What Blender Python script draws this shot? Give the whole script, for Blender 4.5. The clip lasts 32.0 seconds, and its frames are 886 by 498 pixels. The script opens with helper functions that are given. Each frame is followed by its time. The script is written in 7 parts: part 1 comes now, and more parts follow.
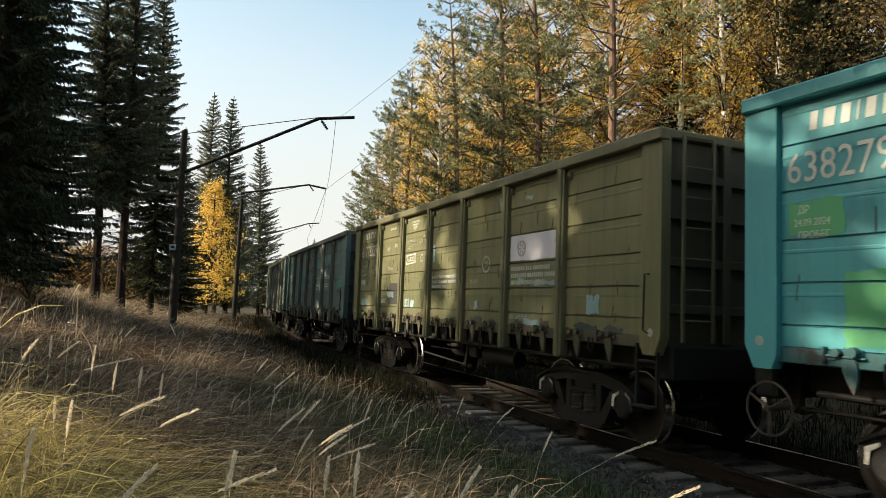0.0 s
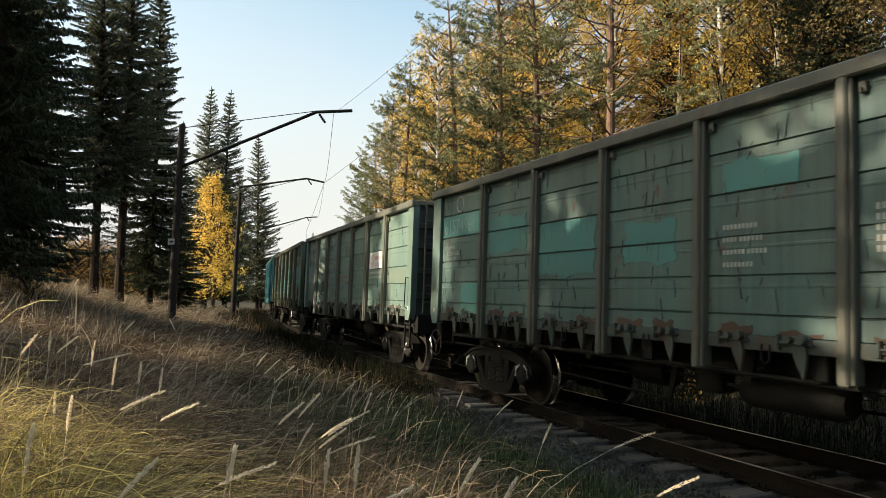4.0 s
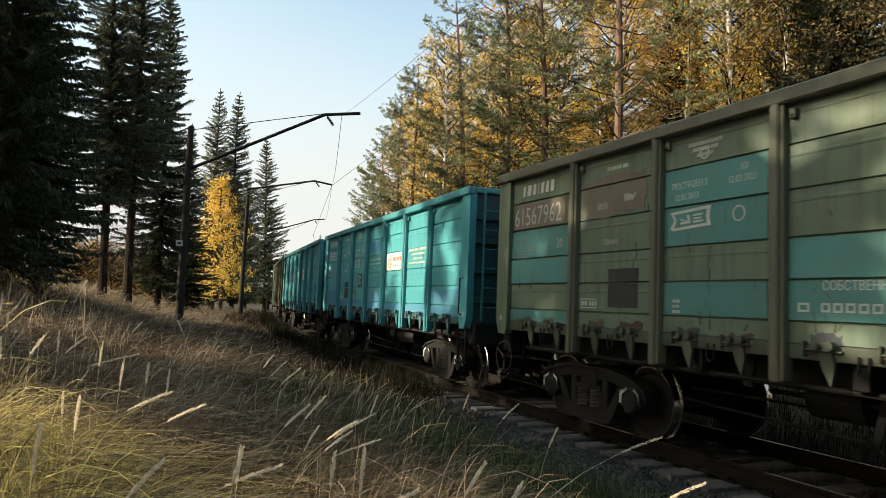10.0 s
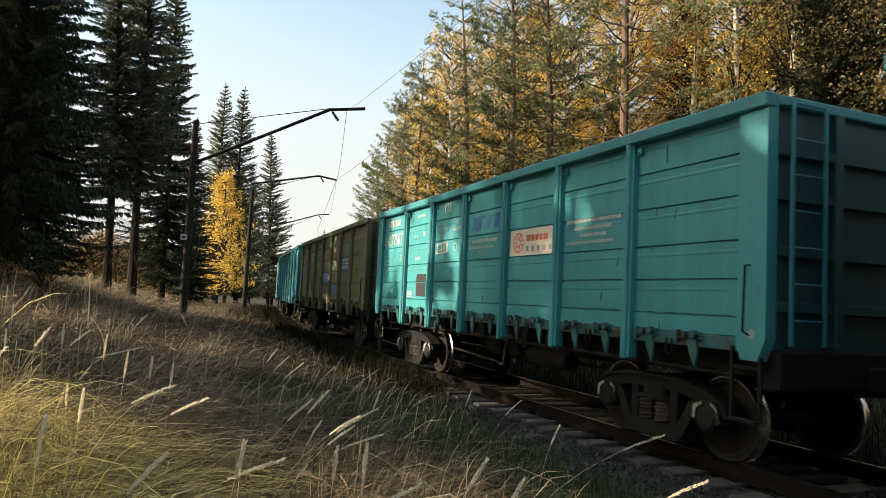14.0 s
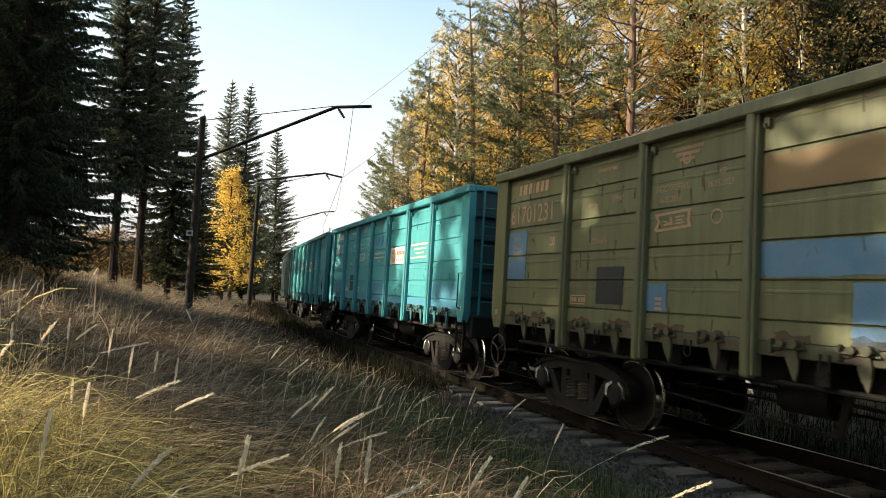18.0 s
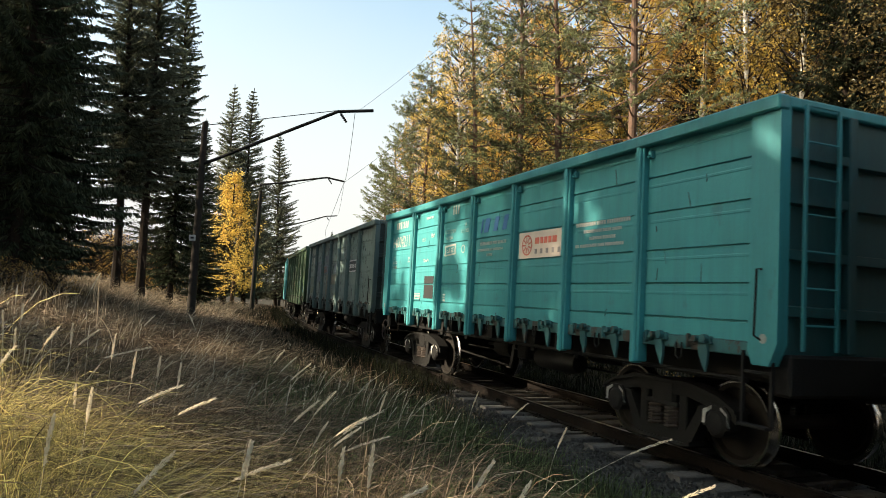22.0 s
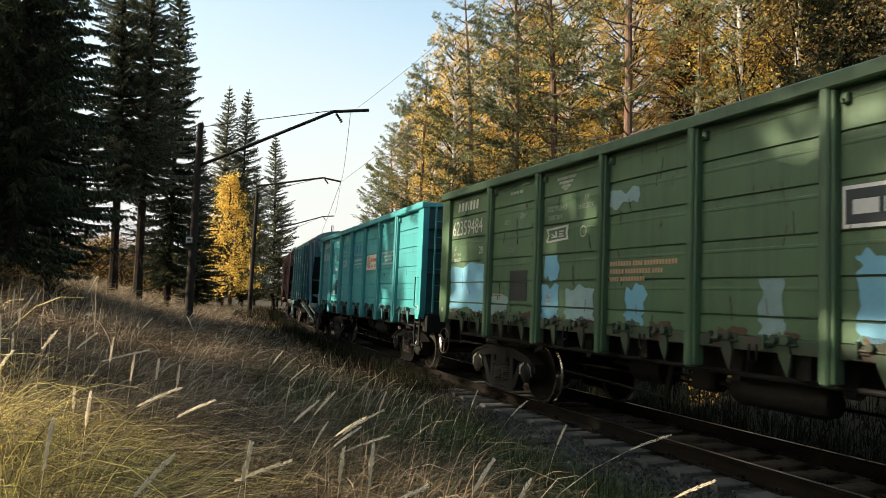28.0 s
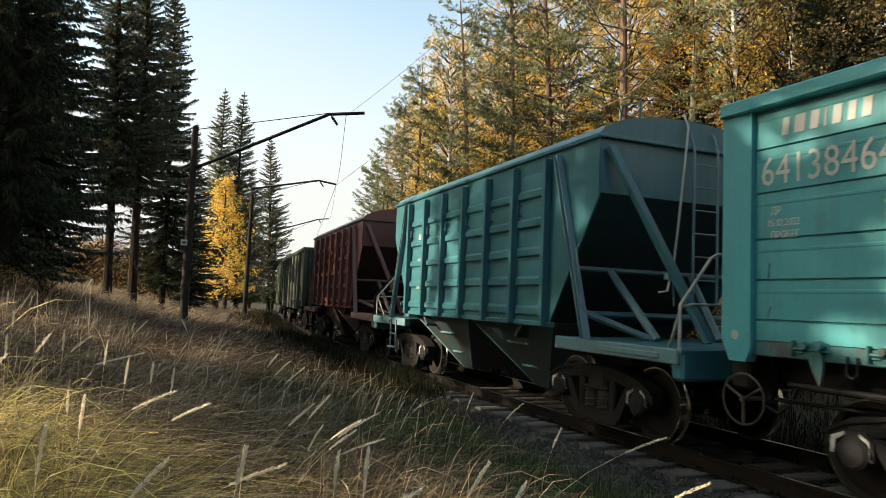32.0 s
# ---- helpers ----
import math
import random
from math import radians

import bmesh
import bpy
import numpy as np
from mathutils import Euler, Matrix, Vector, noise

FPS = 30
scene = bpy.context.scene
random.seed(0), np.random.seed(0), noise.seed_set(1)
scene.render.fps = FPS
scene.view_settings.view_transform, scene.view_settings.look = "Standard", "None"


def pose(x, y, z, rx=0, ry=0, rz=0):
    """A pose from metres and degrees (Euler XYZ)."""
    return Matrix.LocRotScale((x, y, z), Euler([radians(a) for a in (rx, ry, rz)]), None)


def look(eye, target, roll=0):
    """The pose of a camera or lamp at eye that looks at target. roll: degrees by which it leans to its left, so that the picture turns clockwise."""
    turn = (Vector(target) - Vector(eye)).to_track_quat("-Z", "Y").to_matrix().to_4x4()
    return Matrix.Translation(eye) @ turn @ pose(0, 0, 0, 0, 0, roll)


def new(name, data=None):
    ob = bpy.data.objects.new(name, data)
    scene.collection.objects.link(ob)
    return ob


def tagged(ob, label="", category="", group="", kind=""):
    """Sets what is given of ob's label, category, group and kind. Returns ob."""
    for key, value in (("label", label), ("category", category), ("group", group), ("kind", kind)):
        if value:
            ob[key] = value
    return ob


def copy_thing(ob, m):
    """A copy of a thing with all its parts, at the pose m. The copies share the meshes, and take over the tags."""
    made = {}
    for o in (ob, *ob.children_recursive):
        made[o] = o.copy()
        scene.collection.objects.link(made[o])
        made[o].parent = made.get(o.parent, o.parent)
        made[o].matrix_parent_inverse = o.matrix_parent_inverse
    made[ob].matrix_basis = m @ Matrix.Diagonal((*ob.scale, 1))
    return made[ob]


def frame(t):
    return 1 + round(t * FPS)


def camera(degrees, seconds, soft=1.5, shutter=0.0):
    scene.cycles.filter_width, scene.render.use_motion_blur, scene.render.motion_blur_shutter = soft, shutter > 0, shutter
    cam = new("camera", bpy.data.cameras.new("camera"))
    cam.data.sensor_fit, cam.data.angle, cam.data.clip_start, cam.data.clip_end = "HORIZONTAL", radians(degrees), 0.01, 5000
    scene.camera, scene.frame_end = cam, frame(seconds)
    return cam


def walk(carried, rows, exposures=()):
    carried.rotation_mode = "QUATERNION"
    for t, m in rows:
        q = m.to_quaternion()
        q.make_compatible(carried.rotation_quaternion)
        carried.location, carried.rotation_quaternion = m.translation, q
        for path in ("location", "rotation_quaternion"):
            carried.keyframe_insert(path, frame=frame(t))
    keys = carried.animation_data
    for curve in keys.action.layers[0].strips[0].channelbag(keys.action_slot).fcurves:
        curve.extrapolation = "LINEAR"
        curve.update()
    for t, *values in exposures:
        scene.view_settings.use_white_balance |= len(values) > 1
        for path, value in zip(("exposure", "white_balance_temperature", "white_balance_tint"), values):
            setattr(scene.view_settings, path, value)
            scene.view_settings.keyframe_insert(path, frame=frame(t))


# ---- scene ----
# The camera is hand-held in one spot beside the line: only its turn drifts.
EYE = Vector((0.0, 0.0, 1.869))
cam = camera(64.82, 32.0, soft=0.6, shutter=0.15)
SWAY = ((0.0, 4.12, 0.74, 0.72), (0.5, 3.98, 0.74, 0.82), (1.0, 3.91, 0.68, 0.88), (1.5, 3.94, 0.59, 0.97), (2.0, 3.94, 0.51, 1.03),
        (2.5, 3.83, 0.45, 1.03), (3.0, 3.73, 0.48, 0.96), (3.5, 3.63, 0.46, 0.91), (5.5, 3.49, 0.47, 0.47), (6.0, 3.56, 0.49, 0.35),
        (6.5, 3.58, 0.47, 0.26), (7.0, 3.59, 0.50, 0.23), (8.0, 3.66, 0.60, 0.17), (9.0, 3.77, 0.74, 0.23), (10.0, 3.79, 0.79, 0.25),
        (11.0, 3.70, 0.87, 0.18), (11.5, 3.67, 0.99, 0.11), (12.0, 3.62, 1.06, 0.05), (12.5, 3.58, 1.13, 0.01), (13.0, 3.52, 1.20, 0.0),
        (13.5, 3.46, 1.23, -0.02), (14.0, 3.46, 1.28, -0.06), (14.5, 3.46, 1.33, -0.08), (16.5, 3.29, 1.69, -0.16), (17.0, 3.28, 1.74, -0.24),
        (17.5, 3.26, 1.81, -0.37), (18.0, 3.31, 1.83, -0.47), (18.5, 3.33, 1.85, -0.55), (19.0, 3.33, 1.86, -0.63), (19.5, 3.37, 1.81, -0.67),
        (20.0, 3.49, 1.76, -0.64), (20.5, 3.62, 1.63, -0.63), (21.0, 3.73, 1.61, -0.62), (21.5, 3.73, 1.64, -0.63), (22.0, 3.62, 1.65, -0.67),
        (22.5, 3.55, 1.67, -0.70), (23.0, 3.49, 1.69, -0.70), (23.5, 3.48, 1.62, -0.65), (24.0, 3.49, 1.49, -0.61), (25.0, 3.44, 1.30, -0.56),
        (25.5, 3.45, 1.17, -0.51), (27.5, 3.47, 0.88, -0.46), (28.0, 3.52, 0.88, -0.45), (28.5, 3.52, 0.87, -0.43), (29.0, 3.45, 0.88, -0.40),
        (29.5, 3.41, 0.89, -0.32), (30.0, 3.38, 0.84, -0.26), (30.5, 3.43, 0.80, -0.17), (31.0, 3.60, 0.79, -0.14), (31.5, 3.75, 0.84, -0.12),
        (32.0, 3.76, 0.88, -0.08))


def sway_pose(tilt, lean, turn):
    a, b = radians(tilt), radians(turn)
    return look(EYE, EYE + Vector((math.sin(b) * math.cos(a), math.cos(b) * math.cos(a), math.sin(a))), lean)


walk(cam, [(t, sway_pose(a, b, c)) for t, a, b, c in SWAY], [(0.0, 1.43, 6750, 8), (12.0, 1.43, 6750, 8), (18.0, 1.65, 6750, 8), (21.0, 1.59, 6750, 8), (25.0, 1.51, 6750, 8), (32.0, 1.53, 6750, 8)])

# ---- light: low autumn sun across the line, clear sky ----
SUN_AZ, SUN_EL = radians(-98), radians(24)       # azimuth from +y towards +x
world = bpy.data.worlds.new("sky")
scene.world = world
world.use_nodes = True
wn = world.node_tree.nodes
sky = wn.new("ShaderNodeTexSky")
sky.sky_type, sky.sun_disc = "NISHITA", False
sky.sun_elevation, sky.sun_rotation = SUN_EL, SUN_AZ
sky.air_density, sky.dust_density, sky.ozone_density = 0.8, 2.6, 0.4
wn["Background"].inputs[1].default_value = 0.15
# thin bright haze low over the horizon, all round
wl = world.node_tree.links.new
way = wn.new("ShaderNodeTexCoord")
split = wn.new("ShaderNodeSeparateXYZ")
wl(way.outputs["Generated"], split.inputs[0])
wisp = wn.new("ShaderNodeTexNoise")
wisp.inputs["Scale"].default_value, wisp.inputs["Detail"].default_value = 2.2, 4
wl(way.outputs["Generated"], wisp.inputs[0])
low = wn.new("ShaderNodeMapRange")
low.interpolation_type = "SMOOTHSTEP"
low.inputs[1].default_value, low.inputs[2].default_value, low.inputs[3].default_value, low.inputs[4].default_value = 0.08, 0.46, 0.95, 0.0
wl(split.outputs[2], low.inputs[0])
veil = wn.new("ShaderNodeMath")
veil.operation = "MULTIPLY_ADD"
veil.inputs[1].default_value, veil.inputs[2].default_value = 0.6, -0.24
wl(wisp.outputs[0], veil.inputs[0])
total = wn.new("ShaderNodeMath")
total.operation, total.use_clamp = "ADD", True
wl(low.outputs[0], total.inputs[0])
wl(veil.outputs[0], total.inputs[1])
haze = wn.new("ShaderNodeMix")
haze.data_type = "RGBA"
haze.inputs[7].default_value = (2.2, 2.22, 2.2, 1)
wl(total.outputs[0], haze.inputs[0])
cast = wn.new("ShaderNodeMix")
cast.data_type, cast.blend_type = "RGBA", "MULTIPLY"
cast.inputs[0].default_value, cast.inputs[7].default_value = 1.0, (0.98, 1.04, 0.89, 1)
wl(sky.outputs[0], cast.inputs[6])
wl(cast.outputs[2], haze.inputs[6])
wl(haze.outputs[2], wn["Background"].inputs[0])
sun = new("sun", bpy.data.lights.new("sun", "SUN"))
sun.data.energy, sun.data.angle, sun.data.color = 4.0, radians(0.53), (1.0, 0.86, 0.66)
SUN_DIR = Vector((math.sin(SUN_AZ) * math.cos(SUN_EL), math.cos(SUN_AZ) * math.cos(SUN_EL), math.sin(SUN_EL)))
sun.matrix_world = look((0, 0, 60), Vector((0, 0, 60)) - SUN_DIR)

# ---- plan of the line: a circular curve to the right, rail heads at z = 0, slightly canted ----
HEAD, BEND, GAP, CANT = radians(-24.707), 0.0035445, 7.1138, radians(1.6555)
RADIUS = 1 / BEND
NORMAL = Vector((math.cos(HEAD), -math.sin(HEAD)))
CENTRE = NORMAL * (GAP + RADIUS)


def line_point(s):
    a = HEAD + BEND * s
    return Vector((NORMAL.x * GAP + (math.cos(HEAD) - math.cos(a)) * RADIUS, NORMAL.y * GAP + (math.sin(a) - math.sin(HEAD)) * RADIUS))


def line_pose(s):
    """On the axis at rail height: x along the line, y to its left, canted."""
    a, p = HEAD + BEND * s, line_point(s)
    return Matrix.Translation((p.x, p.y, 0)) @ Matrix.Rotation(math.pi / 2 - a, 4, "Z") @ Matrix.Rotation(CANT, 4, "X")


def at_line(s, left, z=None):
    """The world place at a distance left of the axis, on the ground or at height z."""
    a, p = HEAD + BEND * s, line_point(s)
    x, y = p.x - math.cos(a) * left, p.y + math.sin(a) * left
    return Vector((x, y, ground_height(x, y) if z is None else z))


def left_of_line(x, y):
    return math.hypot(x - CENTRE.x, y - CENTRE.y) - RADIUS


PROFILE = ((-400, 30), (-120, 17), (-40, 8.5), (-22, 4.6), (-11, 1.3), (-6, -0.35), (-4, -0.75), (-2.5, -0.55), (-1.6, -0.36), (1.5, -0.31), (1.9, -0.295),
           (2.4, -0.29), (3.2, -0.18), (4.4, 0.0), (5.6, 0.13), (7.2, 0.28), (10, 1.0), (14, 2.0), (22, 2.65), (40, 2.9), (400, 3.0))
PX, PZ = np.array([p[0] for p in PROFILE], float), np.array([p[1] for p in PROFILE], float)


def ground_height(x, y):
    o = left_of_line(x, y)
    z = float(np.interp(o, PX, PZ))
    rough = min(1.0, max(0.0, (abs(o) - 3.0) / 4.0))
    far = max(0.0, min(1.0, (y - 45) / 60)) if o > 3 else 0.0
    z -= far * max(0.0, min(2.2, z + 0.5))
    return z + rough * (0.16 * noise.noise((x * 0.35, y * 0.35, 3)) + 0.05 * noise.noise((x * 1.3, y * 1.3, 7)))


# ---- materials ----
def material(name, colour, rough=0.7, metal=0.0, second=None, scale=8.0, amount=0.5, bump=0.2, fine=60.0, vary=0.08, through_light=0.0, spots=None, spot_at=0.62, axis=(1, 1, 1), gloss=0.5, mottle=0.0, streak=0.0):
    """Two-scale noise over a base colour, with bump; second: the stain colour; spots: wear breaking through; vary: change from object to object;
    mottle: how far single blades differ; streak: dirt run down with the rain."""
    m = bpy.data.materials.new(name)
    m.use_nodes = True
    nt = m.node_tree
    n, l = nt.nodes, nt.links.new
    b = n["Principled BSDF"]
    tc = n.new("ShaderNodeTexCoord")
    mp = n.new("ShaderNodeMapping")
    mp.inputs["Scale"].default_value = axis
    l(tc.outputs["Object"], mp.inputs[0])
    big = n.new("ShaderNodeTexNoise")
    big.inputs["Scale"].default_value, big.inputs["Detail"].default_value, big.inputs["Roughness"].default_value = scale, 6, 0.65
    small = n.new("ShaderNodeTexNoise")
    small.inputs["Scale"].default_value, small.inputs["Detail"].default_value = fine, 4
    l(mp.outputs[0], big.inputs[0])
    l(mp.outputs[0], small.inputs[0])
    ramp = n.new("ShaderNodeValToRGB")
    ramp.color_ramp.elements[0].position, ramp.color_ramp.elements[1].position = 0.42, 0.68
    l(big.outputs[0], ramp.inputs[0])
    mix = n.new("ShaderNodeMix")
    mix.data_type = "RGBA"
    mul = n.new("ShaderNodeMath")
    mul.operation = "MULTIPLY"
    mul.inputs[1].default_value = amount
    l(ramp.outputs[0], mul.inputs[0])
    l(mul.outputs[0], mix.inputs[0])
    mix.inputs[6].default_value = (*colour, 1)
    mix.inputs[7].default_value = (*(second or [c * 0.6 for c in colour]), 1)
    col = mix.outputs[2]
    if spots:
        sp = n.new("ShaderNodeTexNoise")
        sp.inputs["Scale"].default_value, sp.inputs["Detail"].default_value, sp.inputs["Roughness"].default_value = scale * 2.3, 9, 0.75
        l(mp.outputs[0], sp.inputs[0])
        r2 = n.new("ShaderNodeValToRGB")
        r2.color_ramp.elements[0].position, r2.color_ramp.elements[1].position = spot_at, spot_at + 0.04
        l(sp.outputs[0], r2.inputs[0])
        mx = n.new("ShaderNodeMix")
        mx.data_type = "RGBA"
        l(r2.outputs[0], mx.inputs[0])
        l(col, mx.inputs[6])
        mx.inputs[7].default_value = (*spots, 1)
        col = mx.outputs[2]
    if streak:
        run_map = n.new("ShaderNodeMapping")
        run_map.inputs["Scale"].default_value = (5.5, 5.5, 0.32)
        l(tc.outputs["Object"], run_map.inputs[0])
        drip = n.new("ShaderNodeTexNoise")
        drip.inputs["Scale"].default_value, drip.inputs["Detail"].default_value, drip.inputs["Roughness"].default_value = 1.7, 7, 0.7
        l(run_map.outputs[0], drip.inputs[0])
        cut = n.new("ShaderNodeMapRange")
        cut.inputs[1].default_value, cut.inputs[2].default_value, cut.inputs[3].default_value, cut.inputs[4].default_value = 0.44, 0.74, 0.0, streak
        l(drip.outputs[0], cut.inputs[0])
        run_mix = n.new("ShaderNodeMix")
        run_mix.data_type = "RGBA"
        l(cut.outputs[0], run_mix.inputs[0])
        l(col, run_mix.inputs[6])
        run_mix.inputs[7].default_value = (*[c * 0.3 + 0.012 for c in colour], 1)
        col = run_mix.outputs[2]
    hsv = n.new("ShaderNodeHueSaturation")
    info = n.new("ShaderNodeObjectInfo")
    geo = n.new("ShaderNodeNewGeometry")
    add = n.new("ShaderNodeMath")
    add.operation = "ADD"
    l(info.outputs["Random"], add.inputs[0])
    l(small.outputs[0], add.inputs[1])
    if through_light:
        add2 = n.new("ShaderNodeMath")
        add2.operation = "ADD"
        l(add.outputs[0], add2.inputs[0])
        l(geo.outputs["Random Per Island"], add2.inputs[1])
        add = add2
    rng = n.new("ShaderNodeMapRange")
    rng.inputs[1].default_value, rng.inputs[2].default_value = 0.3, (2.2 if through_light else 1.3)
    rng.inputs[3].default_value, rng.inputs[4].default_value = 1 - vary * 2, 1 + vary * 2
    l(add.outputs[0], rng.inputs[0])
    if mottle:
        power = n.new("ShaderNodeMath")
        power.operation = "POWER"
        power.inputs[1].default_value = 2.4
        l(geo.outputs["Random Per Island"], power.inputs[0])
        wide = n.new("ShaderNodeMath")
        wide.operation = "MULTIPLY_ADD"
        wide.inputs[1].default_value, wide.inputs[2].default_value = mottle * 2.4, 1 - mottle
        l(power.outputs[0], wide.inputs[0])
        both = n.new("ShaderNodeMath")
        both.operation = "MULTIPLY"
        l(wide.outputs[0], both.inputs[0])
        l(rng.outputs[0], both.inputs[1])
        rng = both
    l(rng.outputs[0], hsv.inputs["Value"])
    l(col, hsv.inputs["Color"])
    l(hsv.outputs[0], b.inputs["Base Color"])
    rr = n.new("ShaderNodeMapRange")
    rr.inputs[3].default_value, rr.inputs[4].default_value = max(0.05, rough - 0.12), min(1, rough + 0.12)
    l(big.outputs[0], rr.inputs[0])
    l(rr.outputs[0], b.inputs["Roughness"])
    b.inputs["Metallic"].default_value = metal
    b.inputs["Specular IOR Level"].default_value = gloss
    if bump:
        bp = n.new("ShaderNodeBump")
        bp.inputs["Strength"].default_value, bp.inputs["Distance"].default_value = bump, 0.02
        l(small.outputs[0], bp.inputs["Height"])
        l(bp.outputs[0], b.inputs["Normal"])
    if through_light:
        b.inputs["Specular IOR Level"].default_value = 0.08
        b.inputs["Roughness"].default_value = rough
        tr = n.new("ShaderNodeBsdfTranslucent")
        l(hsv.outputs[0], tr.inputs[0])
        ms = n.new("ShaderNodeMixShader")
        ms.inputs[0].default_value = through_light
        l(b.outputs[0], ms.inputs[1])
        l(tr.outputs[0], ms.inputs[2])
        l(ms.outputs[0], n["Material Output"].inputs[0])
    return m


RUST, GRIME = (0.10, 0.045, 0.022), (0.045, 0.04, 0.035)


def paint(name, colour, wear=0.4, spots=None, spot_at=0.66, stain=None):
    if spots is None:
        spots, spot_at = [c * 0.72 + 0.012 for c in colour], 0.60
    return material(name, colour, 0.55, 0.0, stain or [c * 0.62 + 0.02 for c in colour], 0.9 if stain else 1.6, wear, 0.12, 45.0, 0.05, 0.0, spots, spot_at, (1, 1, 0.45), 0.55, 0.0, 0.1 + 0.75 * wear)


